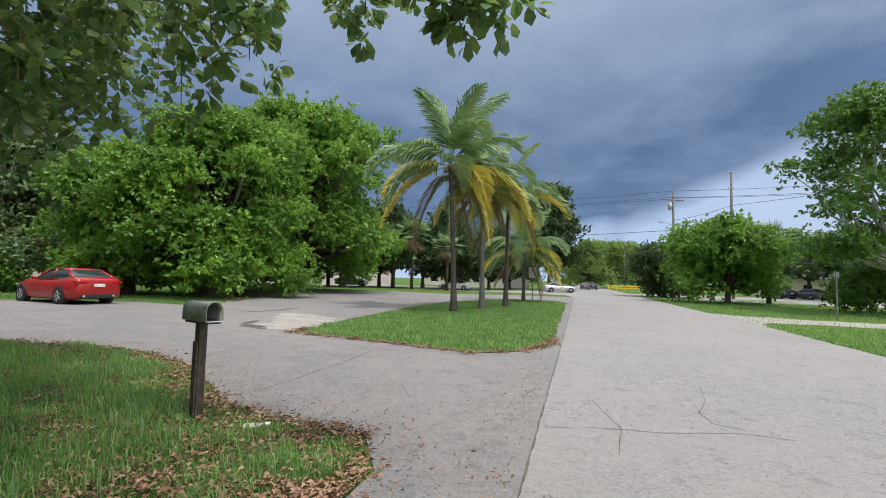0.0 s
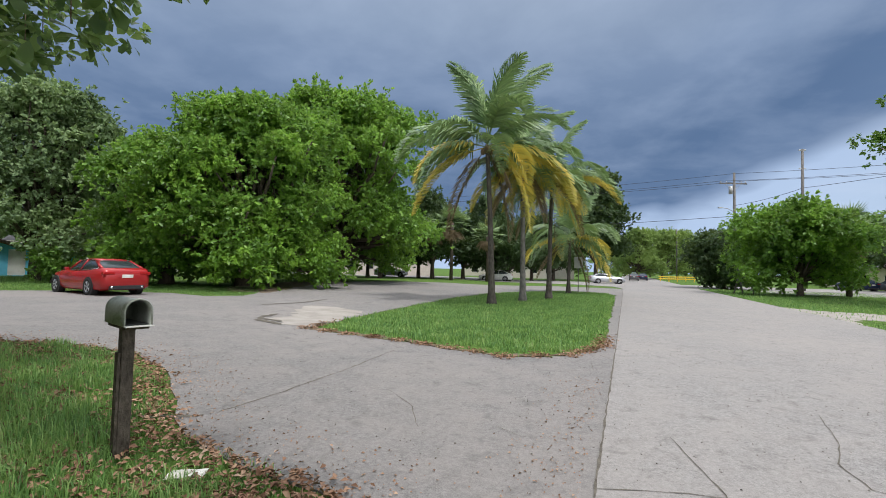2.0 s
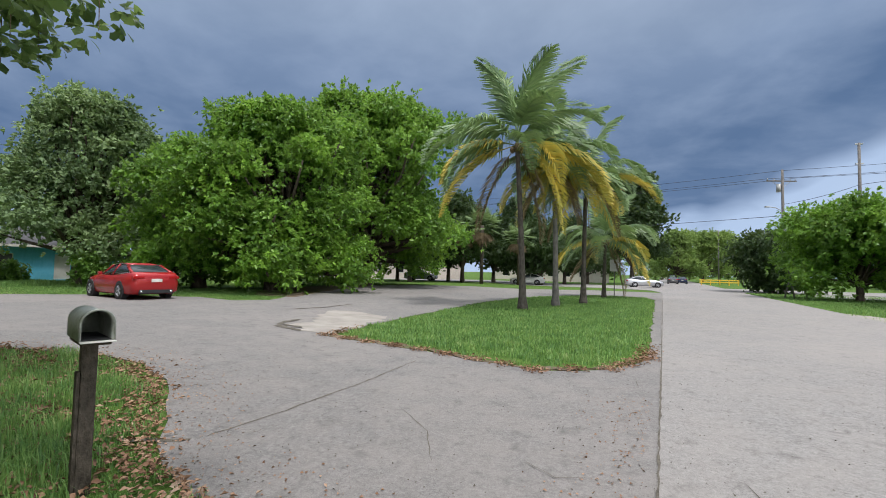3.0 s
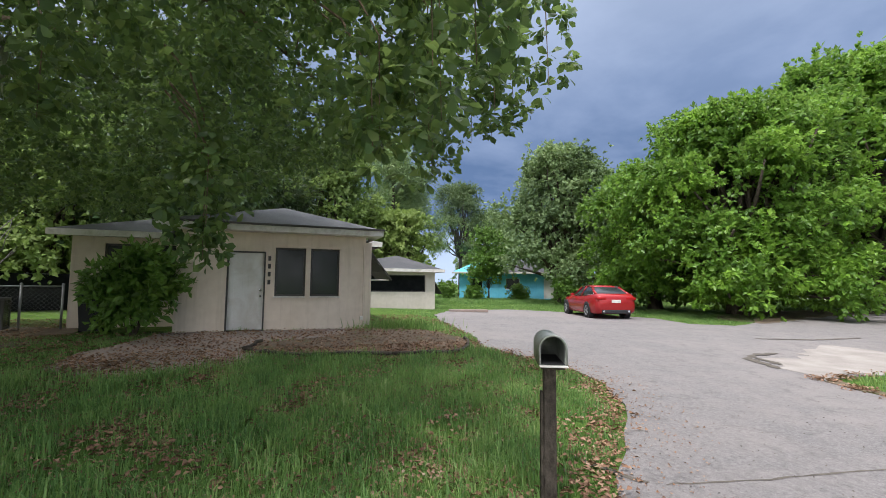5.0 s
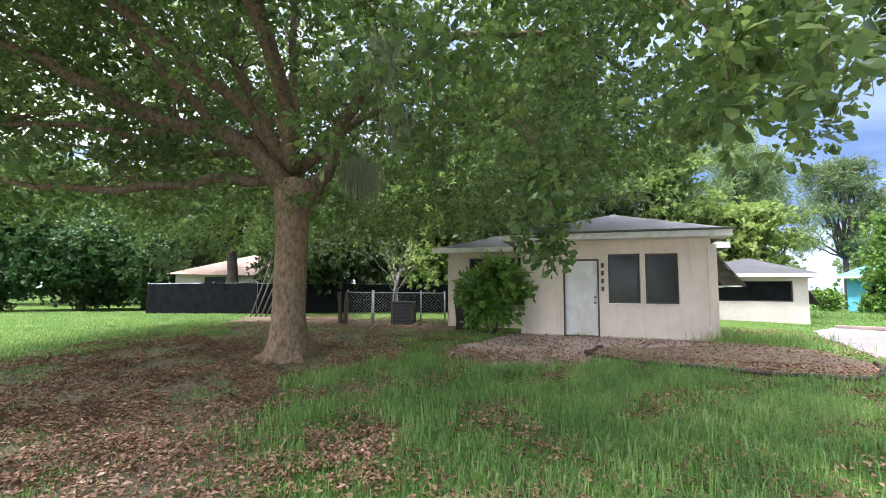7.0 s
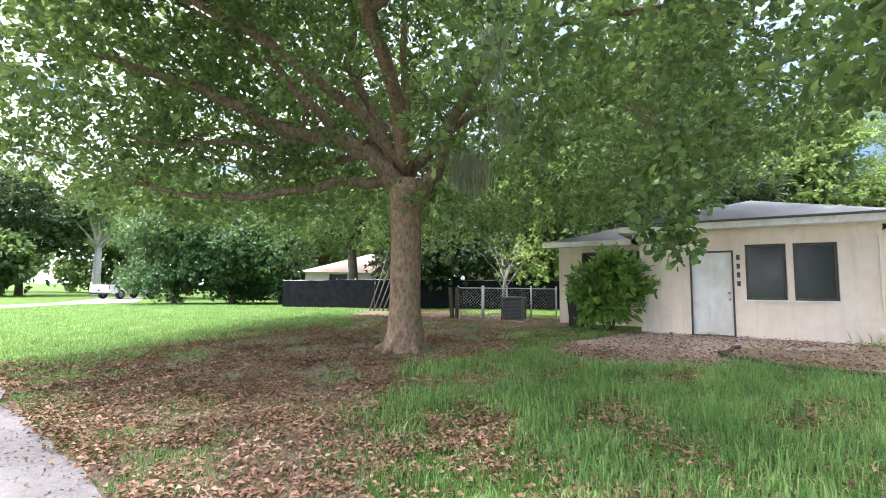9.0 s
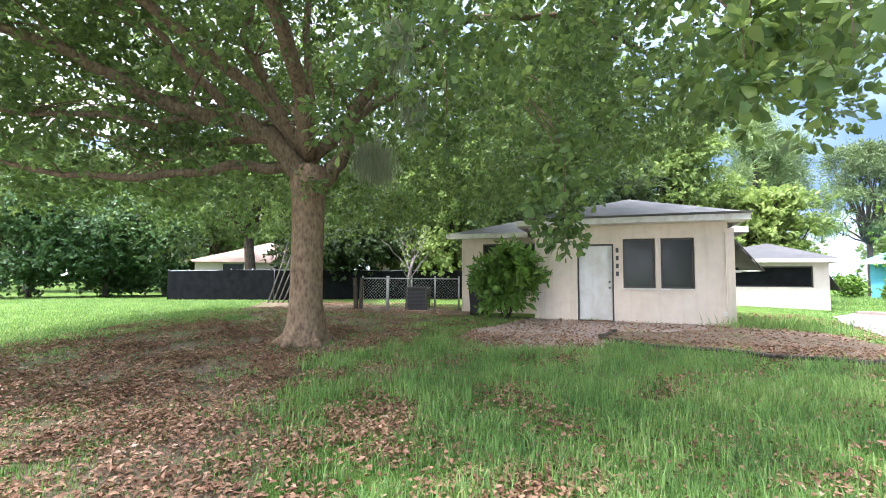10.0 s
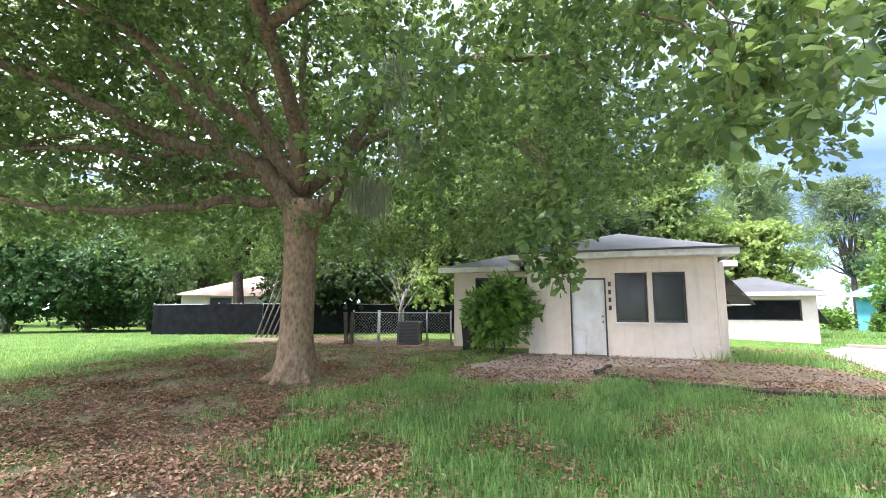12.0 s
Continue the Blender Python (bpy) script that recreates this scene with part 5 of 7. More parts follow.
for i, (x, y, h) in enumerate(((-37.0, 24.9, 1.3), (-37.6, 20.6, 1.2), (-39.6, 18.8, 1.6), (-28.0, 23.6, 2.0))):
    broadleaf("weed_shrub", "overgrown shrub in tall grass by the turquoise house", x, y, h, h * 0.55, M_SHRUB, M_BARKD, 100 + i, 130, 22, 0.2, 0.04, 0.05, 6, "overgrown shrubs", low=-0.95, category="shrub", spread=0.4)
# hedge and trees on the neighbouring lawn
for i, (x, y, h, r) in enumerate(((-17.2, -29.0, 7.2, 3.6), (-19.8, -26.4, 6.6, 3.6), (-22.4, -24.6, 5.6, 3.0))):
    broadleaf("hedge", "tall overgrown hedge with glossy leaves on the lawn edge", x, y, h, r, M_HEDGE, M_BARKD, 110 + i, 1300, 26, 0.22, 0.12, 0.02, 14, "hedge row", low=-1.0, category="hedge", spread=0.5)
for i, (x, y, h, r) in enumerate(((-24, -42, 13, 6.5), (-18, -62, 14, 7), (-8, -70, 13, 6), (-36, -48, 13, 7), (-30, -34, 12, 6), (-40, -30, 13, 6.5), (-38, -78, 15, 9), (-18, -100, 14, 9))):
    broadleaf("lawn_tree", "broad green tree on the neighbouring lawns", x, y, h, r, (M_OAK, M_DARKLEAF)[i % 2], M_BARKD, 120 + i, 700, 24, 0.42, 0.35, 0.25, 11, "neighbour trees")
for x, y in ((-26.5, -66.0), (-23.6, -58.0)):
    broadleaf("pale_trunk_tree", "tree with a smooth whitish trunk", x, y, 13, 4.5, M_GREYLEAF, M_BARKW, int(130 - y), 400, 24, 0.4, 0.36, 0.5, 9, "pale trees")
for i, (x, y, h, r) in enumerate(((-12, -86, 12, 8), (-23, -90, 12, 8), (-31, -78, 11, 7), (-4, -96, 12, 8), (-46, -64, 12, 8), (-14, -58, 6, 4), (-50, -52, 11, 8), (-70, 40, 14, 9), (-75, 10, 14, 9), (-72, -15, 14, 9), (-62, -40, 14, 9), (-60, 62, 14, 9), (-45, 75, 13, 8), (-65, -70, 15, 10), (58, 98, 13, 9), (80, 85, 13, 9), (-30, 92, 13, 9), (75, 40, 12, 8), (60, 20, 12, 8), (50, -10, 12, 8), (45, -40, 12, 8), (25, -60, 12, 8), (70, 110, 13, 9), (-48, 48, 12, 6))):
    broadleaf("far_tree", "green tree in the distance", x, y, h, r, (M_DARKLEAF, M_GREYLEAF, M_OAK)[i % 3], M_BARKD, 140 + i, 330, 22, 0.7, 0.3, 0.06, 9, "far trees", low=-0.9, spread=1.2)


# ---------------------------------------------------------------- vehicles
def loft(bm, rings):
    rows = [[bm.verts.new(p) for p in r] for r in rings]
    n = len(rows[0])
    for a, b in zip(rows, rows[1:]):
        for k in range(n):
            bm.faces.new((a[k], a[(k + 1) % n], b[(k + 1) % n], b[k]))
    bm.faces.new(rows[0][::-1])
    bm.faces.new(rows[-1])
    bmesh.ops.recalc_face_normals(bm, faces=bm.faces)


def wheel(parent, x, y, r, side, rim_mat=None, w=0.22):
    m = Matrix.Translation((x, y, r)) @ pose(0, 0, 0, 90, 0, 0)
    b = bmesh.new()
    prof = [(r * 0.64, -w / 2), (r * 0.93, -w / 2), (r, -w * 0.32), (r, w * 0.32), (r * 0.93, w / 2), (r * 0.64, w / 2)]
    seg = 28
    rows = [[b.verts.new((p * math.cos(2 * math.pi * k / seg), p * math.sin(2 * math.pi * k / seg), q)) for p, q in prof] for k in range(seg)]
    for k in range(seg):
        for j in range(len(prof)):
            b.faces.new((rows[k][j], rows[(k + 1) % seg][j], rows[(k + 1) % seg][(j + 1) % len(prof)], rows[k][(j + 1) % len(prof)]))
    bmesh.ops.recalc_face_normals(b, faces=b.faces)
    ty = part("tyre", b, M_TYRE, parent, "", True)
    ty.matrix_basis = m
    b = bmesh.new()
    s = -side
    tube(b, [(0, 0, s * w * 0.2), (0, 0, s * w * 0.25)], r * 0.60, 24)
    for k in range(5):
        a = 2 * math.pi * k / 5
        for d in (-0.13, 0.13):
            tube(b, [(0, 0, s * w * 0.40), (r * 0.62 * math.cos(a + d), r * 0.62 * math.sin(a + d), s * w * 0.44)], r * 0.05, 6)
    tube(b, [(0, 0, s * w * 0.30), (0, 0, s * w * 0.46)], r * 0.14, 12)
    for q in range(24):
        a0, a1 = 2 * math.pi * q / 24, 2 * math.pi * (q + 1) / 24
        tube(b, [(r * 0.63 * math.cos(a0), r * 0.63 * math.sin(a0), s * w * 0.46), (r * 0.63 * math.cos(a1), r * 0.63 * math.sin(a1), s * w * 0.46)], r * 0.03, 5, False)
    part("rim", b, rim_mat or M_RIM, ty, "grey alloy rim", True)


def sedan(paint, label, x, y, rz, group="", z=None):
    """A saloon car; its nose points along +x, the rear axle stands at 0."""
    c = thing("car", label, "car", (x, y, (ground_z(x, y) + 0.02) if z is None else z), rz, group)
    st = [(-1.02, 0.42, 0.86, 0.70), (-0.96, 0.30, 1.00, 0.84), (-0.80, 0.22, 1.09, 0.90), (-0.35, 0.18, 1.06, 0.93), (0.4, 0.17, 0.99, 0.935), (1.3, 0.17, 0.96, 0.935), (2.15, 0.17, 0.97, 0.93), (2.7, 0.18, 0.93, 0.92), (3.2, 0.20, 0.85, 0.88), (3.5, 0.22, 0.75, 0.80), (3.64, 0.30, 0.62, 0.66)]
    rings = []
    for sx, zl, zt, w in st:
        zm = zl + (zt - zl) * 0.62
        half = [(w * 0.80, zl), (w * 0.965, zl + 0.07), (w, zl + (zt - zl) * 0.42), (w * 0.985, zm), (w * 0.93, zt - 0.05), (w * 0.80, zt)]
        rings.append([(sx, yy, zz) for yy, zz in half] + [(sx, -yy, zz) for yy, zz in half[::-1]])
    b = bmesh.new()
    loft(b, rings)
    part("body", b, paint, c, "", True)
    gh = [(-0.62, 1.06, 1.075, 0.72, 0.70), (-0.30, 1.04, 1.25, 0.76, 0.62), (0.10, 1.00, 1.385, 0.785, 0.575), (0.6, 0.97, 1.435, 0.80, 0.565), (1.1, 0.96, 1.43, 0.80, 0.565), (1.45, 0.96, 1.375, 0.80, 0.58), (1.85, 0.95, 1.17, 0.79, 0.65), (2.2, 0.95, 0.965, 0.74, 0.71)]
    b = bmesh.new()
    loft(b, [[(sx, wb, zb), (sx, (wb + wr) / 2 + 0.02, (zb + zt) / 2), (sx, wr, zt - 0.03), (sx, wr * 0.8, zt), (sx, -wr * 0.8, zt), (sx, -wr, zt - 0.03), (sx, -(wb + wr) / 2 - 0.02, (zb + zt) / 2), (sx, -wb, zb)] for sx, zb, zt, wb, wr in gh])
    part("cabin_glass", b, M_CARGLASS, c, "dark car glass", True)
    b = bmesh.new()
    loft(b, [[(sx, wr + 0.012, zt - 0.035), (sx, wr * 0.8, zt + 0.014), (sx, 0, zt + 0.022), (sx, -wr * 0.8, zt + 0.014), (sx, -wr - 0.012, zt - 0.035), (sx, 0, zt - 0.02)] for sx, zb, zt, wb, wr in gh[2:6]])
    part("roof_panel", b, paint, c, "", True)
    for s in (1, -1):
        for pts, r in (([(2.2, 0.745, 0.955), (1.85, 0.715, 1.09), (1.45, 0.60, 1.355)], 0.035), ([(-0.62, 0.725, 1.06), (-0.30, 0.685, 1.17), (0.10, 0.60, 1.35)], 0.06), ([(0.95, 0.815, 0.95), (0.9, 0.70, 1.2), (0.85, 0.58, 1.41)], 0.03)):
            b = bmesh.new()
            tube(b, [(px, s * py, pz) for px, py, pz in pts], r, 6)
            part("pillar", b, paint, c, "", True)
        b = bmesh.new()
        tube(b, [(-0.45, s * 0.77, 1.07), (-0.1, s * 0.66, 1.26), (0.2, s * 0.60, 1.37), (0.6, s * 0.592, 1.415), (1.1, s * 0.592, 1.41), (1.45, s * 0.61, 1.35), (1.85, s * 0.70, 1.12)], 0.012, 5)
        tube(b, [(-0.4, s * 0.79, 1.055), (0.6, s * 0.822, 0.985), (1.9, s * 0.80, 0.965)], 0.010, 5)
        part("window_trim", b, M_CHROME, c, "bright window trim", True)
        b = bmesh.new()
        box(b, (-1.03, s * 0.45, 0.82), (-0.86, s * 0.86, 0.94), 0.03)
        part("tail_light", b, M_TAIL, c, "red tail light")
        b = bmesh.new()
        box(b, (3.35, s * 0.52, 0.60), (3.58, s * 0.80, 0.70), 0.03)
        part("headlight", b, M_CHROME, c)
        b = bmesh.new()
        box(b, (1.72, s * 0.90, 0.96), (1.88, s * 1.04, 1.07), 0.03)
        part("wing_mirror", b, paint, c)
        for hx in (0.45, 1.45):
            part("door_handle", box(bmesh.new(), (hx - 0.1, s * 0.925, 0.80), (hx + 0.1, s * 0.955, 0.83), 0.008), paint, c)
        for wx in (0.0, 2.82):
            b = bmesh.new()
            tube(b, [(wx, s * 0.70, 0.335), (wx, s * 0.938, 0.335)], 0.385, 24)
            part("wheel_arch", b, M_BLACK, c, "dark wheel arch")
            wheel(c, wx, s * 0.845, 0.335, s)
    b = bmesh.new()
    box(b, (-1.035, -0.20, 0.70), (-1.01, 0.20, 0.83), 0.008)
    part("number_plate", b, M_TRIM, c, "pale plain plate")
    b = bmesh.new()
    box(b, (-1.03, -0.62, 0.24), (-0.9, 0.62, 0.40), 0.03)
    part("rear_bumper_trim", b, M_BLACK, c)
    for s in (1, -1):
        b = bmesh.new()
        tube(b, [(-1.06, s * 0.55, 0.33), (-0.9, s * 0.55, 0.33)], 0.045, 10)
        part("exhaust_pipe", b, M_CHROME, c, "", True)
    return c


def pickup(paint, label, x, y, rz, group=""):
    c = thing("pickup_truck", label, "truck", (x, y, ground_z(x, y) + 0.02), rz, group)
    b = bmesh.new()
    box(b, (-1.25, -0.95, 0.55), (1.05, -0.87, 1.25), 0.03)
    box(b, (-1.25, 0.87, 0.55), (1.05, 0.95, 1.25), 0.03)
    box(b, (-1.2, -0.866, 0.55), (1.04, 0.866, 0.65), 0.01)
    part("bed", b, paint, c)
    b = bmesh.new()
    box(b, (-1.32, -0.92, 0.66), (-1.255, 0.92, 1.24), 0.02)
    part("tailgate", b, paint, c)
    b = bmesh.new()
    loft(b, [[(sx, w, zl), (sx, w, zt), (sx, -w, zt), (sx, -w, zl)] for sx, zl, zt, w in ((1.07, 0.45, 1.25, 0.94), (3.0, 0.45, 1.22, 0.94), (4.1, 0.45, 1.15, 0.92), (4.3, 0.5, 0.95, 0.86))])
    part("body", b, paint, c)
    b = bmesh.new()
    loft(b, [[(sx, w, zl), (sx, w * 0.86, zt), (sx, -w * 0.86, zt), (sx, -w, zl)] for sx, zl, zt, w in ((1.12, 1.22, 1.5, 0.88), (1.3, 1.22, 1.86, 0.88), (2.5, 1.22, 1.86, 0.88), (3.1, 1.2, 1.24, 0.86))])
    part("cab_glass", b, M_CARGLASS, c, "dark cab glass")
    b = bmesh.new()
    box(b, (1.25, -0.77, 1.84), (2.55, 0.77, 1.90), 0.03)
    part("roof_panel", b, paint, c)
    b = bmesh.new()
    box(b, (-1.42, -0.9, 0.42), (-1.26, 0.9, 0.56), 0.03)
    part("bumper", b, M_BLACK, c)
    for s in (1, -1):
        b = bmesh.new()
        box(b, (-1.31, s * 0.80, 0.85), (-1.24, s * 0.958, 1.18), 0.015)
        part("tail_light", b, M_TAIL, c, "red tail light")
        for wx in (0.0, 3.5):
            wheel(c, wx, s * 0.86, 0.40, s, M_GALV, 0.26)
    b = bmesh.new()
    box(b, (-1.33, -0.16, 0.72), (-1.318, 0.16, 0.84))
    part("number_plate", b, M_BLACK, c)
    return c


sedan(M_RED, "shiny red four-door saloon car standing on the apron edge", -17.04, 17.7, 162)
pickup(M_WHITEC, "white pickup truck parked behind the hedge", -19.3, -43.5, 205)
pickup(M_WHITEC, "white van-like pickup parked beyond the trees", -34.0, 57.0, 170, "far vehicles")
for i, (x, y, rz, m, lab) in enumerate(((38.5, 66.0, 100, M_DARKC, "dark blue"), (41.6, 64.9, 100, M_GREYC, "dark grey"), (45.0, 64.2, 98, M_GREYC, "dark grey"), (48.4, 63.3, 98, M_DARKC, "dark blue"), (53, 62, 98, M_GREYC, "dark grey"), (19.0, 100.0, 80, M_GREYC, "dark grey"), (-22, 64.5, 5, M_SILVER, "silver"), (8.0, 68.5, 4, M_SILVER, "silver"), (-4.5, 66.0, 183, M_WHITEC, "white"), (21.5, 104, 80, M_DARKC, "dark blue"))):
    sedan(m, lab + " car seen far off by the street", x, y, rz, "far vehicles")


# ---------------------------------------------------------------- yard things
def ac_unit():
    x, y = -14.55, -2.9
    t = thing("air_conditioner", "dark grey outdoor air conditioner with louvred sides on a slab", "air conditioner", on_ground(x, y), 12)
    b = bmesh.new()
    box(b, (-0.45, -0.45, -0.05), (0.45, 0.45, 0.06), 0.01)
    part("slab", b, M_PATH, t)
    b = bmesh.new()
    box(b, (-0.36, -0.36, 0.062), (0.36, 0.36, 0.10), 0.01)
    box(b, (-0.36, -0.36, 0.76), (0.36, 0.36, 0.82), 0.02)
    for sx in (-1, 1):
        for sy in (-1, 1):
            box(b, (sx * 0.31, sy * 0.31, 0.1), (sx * 0.36, sy * 0.36, 0.76), 0.008)
    part("cabinet", b, M_DARKFRAME, t)
    b = bmesh.new()
    box(b, (-0.30, -0.30, 0.10), (0.30, 0.30, 0.76))
    part("coil", b, M_BLACK, t)
    for k in range(14):
        b = bmesh.new()
        z = 0.13 + k * 0.045
        for lo, hi in (((0.325, -0.305), (0.345, 0.305)), ((-0.345, -0.305), (-0.325, 0.305)), ((-0.305, 0.325), (0.305, 0.345)), ((-0.305, -0.345), (0.305, -0.325))):
            box(b, (lo[0], lo[1], z), (hi[0], hi[1], z + 0.018))
        part("louvre", b, M_GREYC, t)


def wheelie_bin(x, y, rz):
    t = thing("wheelie_bin", "black plastic wheeled rubbish bin beside the wall", "bin", on_ground(x, y), rz)
    b = bmesh.new()
    loft(b, [[(-w, -d, z), (w, -d, z), (w, d, z), (-w, d, z)] for w, d, z in ((0.22, 0.24, 0.06), (0.28, 0.31, 0.9), (0.30, 0.33, 0.93))])
    bmesh.ops.bevel(b, geom=b.edges[:], offset=0.02, segments=2, affect="EDGES")
    part("body", b, M_BLACK, t)
    b = bmesh.new()
    loft(b, [[(-w, -d, z), (w, -d, z), (w, d, z), (-w, d, z)] for w, d, z in ((0.32, 0.36, 0.935), (0.31, 0.35, 0.98), (0.2, 0.22, 1.01))])
    part("lid", b, M_BLACK, t)
    for s in (-1, 1):
        b = bmesh.new()
        tube(b, [(-0.25, s * 0.2, 0.1), (-0.25, s * 0.27, 0.1)], 0.1, 14)
        part("wheel", b, M_TYRE, t)
    b = bmesh.new()
    tube(b, [(-0.33, -0.2, 0.92), (-0.40, -0.2, 0.95), (-0.40, 0.2, 0.95), (-0.33, 0.2, 0.92)], 0.015, 6)
    part("handle", b, M_BLACK, t)


def mesh_fence(pts, posts, label, h=1.1, screen=False, name="chain_link_fence"):
    """A chain-link fence along points: top rail, posts, diamond wire; or with dark screen cloth."""
    t = thing(name, label, "fence", (0, 0, 0))
    for (x0, y0), (x1, y1), n in zip(pts, pts[1:], posts):
        for k in range(n + 1):
            f = k / n
            x, y = x0 + (x1 - x0) * f, y0 + (y1 - y0) * f
            b = bmesh.new()
            z = ground_z(x, y)
            tube(b, [(x, y, z - 0.1), (x, y, z + h + 0.03)], 0.028, 8)
            bmesh.ops.create_icosphere(b, subdivisions=1, radius=0.04, matrix=Matrix.Translation((x, y, z + h + 0.05)))
            part("fence_post", b, M_GALV, t, "", True)
        a, c = Vector(on_ground(x0, y0)), Vector(on_ground(x1, y1))
        b = bmesh.new()
        tube(b, [a + Vector((0, 0, h)), c + Vector((0, 0, h))], 0.02, 7)
        part("top_rail", b, M_GALV, t, "", True)
        if screen:
            b = bmesh.new()
            d = (c - a).normalized()
            nrm = Vector((d.y, -d.x, 0)) * 0.012
            k = max(2, int((c - a).length / 0.6))
            rng = random.Random(5)
            prev = None
            for i in range(k + 1):
                p = a.lerp(c, i / k)
                o = nrm * (4.0 + rng.uniform(-1.0, 1.0))
                top = h + 0.03 - rng.uniform(0, 0.06)
                cur = [b.verts.new(p + o + Vector((0, 0, 0.03))), b.verts.new(p + o + Vector((0, 0, top))), b.verts.new(p + o + nrm + Vector((0, 0, top))), b.verts.new(p + o + nrm + Vector((0, 0, 0.03)))]
                if prev:
                    for q in range(4):
                        b.faces.new((prev[q], prev[(q + 1) % 4], cur[(q + 1) % 4], cur[q]))
                prev = cur
            part("screen_cloth", b, M_SCREEN, t, "black privacy cloth")
        else:
            b = bmesh.new()
            L = (c - a).length
            n = int(L / 0.11)
            for k in range(-int(h / 0.11), n + 1):
                for s in (1, -1):
                    u0, u1 = (k * 0.11, k * 0.11 + h) if s > 0 else (k * 0.11 + h, k * 0.11)
                    z0, z1 = 0.03, h
                    if u0 < 0:
                        z0, u0 = 0.03 + (h - 0.03) * (0 - u0) / (u1 - u0), 0
                    if u1 < 0:
                        z1, u1 = 0.03 + (h - 0.03) * (u0 - 0) / (u0 - u1), 0
                    if u1 > L and s > 0:
                        z1, u1 = z0 + (z1 - z0) * (L - u0) / (u1 - u0), L
                    if u0 > L and s < 0:
                        z0, u0 = z1 - (z1 - z0) * (L - u1) / (u0 - u1), L
                    if u0 > L or u1 > L:
                        continue
                    p, q = a.lerp(c, u0 / L) + Vector((0, 0, z0)), a.lerp(c, u1 / L) + Vector((0, 0, z1))
                    tube(b, [p, q], 0.0028, 3, False)
            part("wire_mesh", b, M_GALV, t)


ac_unit()
wheelie_bin(-13.75, -0.55, 15)
mesh_fence([(-14.5, -4.0), (-15.0, -1.6)], [3], "galvanised chain-link fence beside the air conditioner")
mesh_fence([(-14.4, -4.95), (-14.5, -4.05)], [1], "narrow chain-link gate between wooden posts", name="fence_gate")
mesh_fence([(-17.3, -17.9), (-18.4, -12.2), (-21.5, -8.8), (-24.0, -4.0)], [5, 3, 3], "chain-link fence hung with black privacy cloth", 1.5, True, "screened_fence")
for i, (x, y, tilt) in enumerate(((-14.31, -5.15, 3), (-14.36, -5.0, -1.5))):
    b = bmesh.new()
    box(b, (-0.06, -0.06, -0.1), (0.06, 0.06, 1.12), 0.008)
    p = part("wooden_post", b, M_WOODG)
    p.matrix_world = pose(*on_ground(x, y), tilt, tilt * 0.5, 10)
    tagged(p, "weathered square wooden gate post", "post", "gate posts")
rngp = random.Random(9)
for i in range(6):
    b = bmesh.new()
    x, y = -16.5 - i * 0.12, -10.9 + i * 0.17
    z = ground_z(x, y)
    tube(b, [(x, y, z), (x - 0.25, y + 0.45 + 0.05 * i, z + 1.6), (x - 0.5 + rngp.uniform(-.1, .1), y + 0.75 + rngp.uniform(-.15, .15), z + 3.1)], [0.035, 0.03, 0.02], 6)
    p = part("leaning_pole", b, M_POLE, None, "", True)
    tagged(p, "long pale pole leaning against a tree", "pole", "leaning poles")
b = bmesh.new()
tube(b, [(0, 0, -0.1), (0.05, 0.05, 1.4), (-0.05, 0.1, 3.4)], [0.20, 0.16, 0.14], 10, True, 0.06, rngp)
for q in range(7):
    a = q * 0.9
    branches(b, (-0.05, 0.1, 2.6 + 0.1 * q), [(1.3 * math.cos(a), 1.3 * math.sin(a), 4.2 + 0.2 * q)], 0.07, 0.02, 200 + q)
snag = thing("back_tree", "dark tree trunk with poles leaning on it", "tree", on_ground(-17.2, -10.0))
part("trunk", b, M_BARKD, snag, "", True)
scatter_crown("crown", [((0, 0, 4.6), (1.7, 1.7, 1.0))], 160, 40, 0.17, M_OAK, snag, 201, 0.5, 0.6)
b = bmesh.new()
bare = thing("bare_tree", "small bare grey tree behind the fence", "tree", on_ground(-19.2, -5.4))
tube(b, [(0, 0, -0.1), (0.1, 0.1, 1.2), (0.0, 0.3, 2.2)], [0.10, 0.08, 0.06], 8, True, 0.06, rngp)
for q in range(12):
    a = q * 1.3
    branches(b, (0.05, 0.15 + 0.01 * q, 1.0 + 0.1 * q), [(1.2 * math.cos(a), 1.2 * math.sin(a), 2.0 + 0.2 * q)], 0.03, 0.006, 210 + q, 5)
part("trunk", b, M_POLE, bare, "", True)

# shrub at the house corner
shrub = thing("shrub", "bushy light green shrub at the house corner", "shrub", on_ground(-12.7, 0.55))
b = bmesh.new()
lob = [((0.0, 0.0, 1.15), (0.55, 0.65, 0.65)), ((0.15, -0.5, 1.1), (0.45, 0.45, 0.5)), ((0.1, 0.45, 1.25), (0.45, 0.42, 0.55)), ((0.0, 0.1, 1.65), (0.45, 0.5, 0.38)), ((0.15, -0.1, 0.65), (0.45, 0.6, 0.4))]
branches(b, (0, 0, -0.05), [c for c, _ in lob] + [(0.2, -0.3, 1.8), (0.1, 0.4, 1.9)], 0.03, 0.01, 220)
part("stems", b, M_BARKD, shrub, "", True)
scatter_crown("crown", lob, 250, 24, 0.19, M_SHRUB, shrub, 221, 0.27, 0.6, 0.1, low=-0.9, slim=0.22)
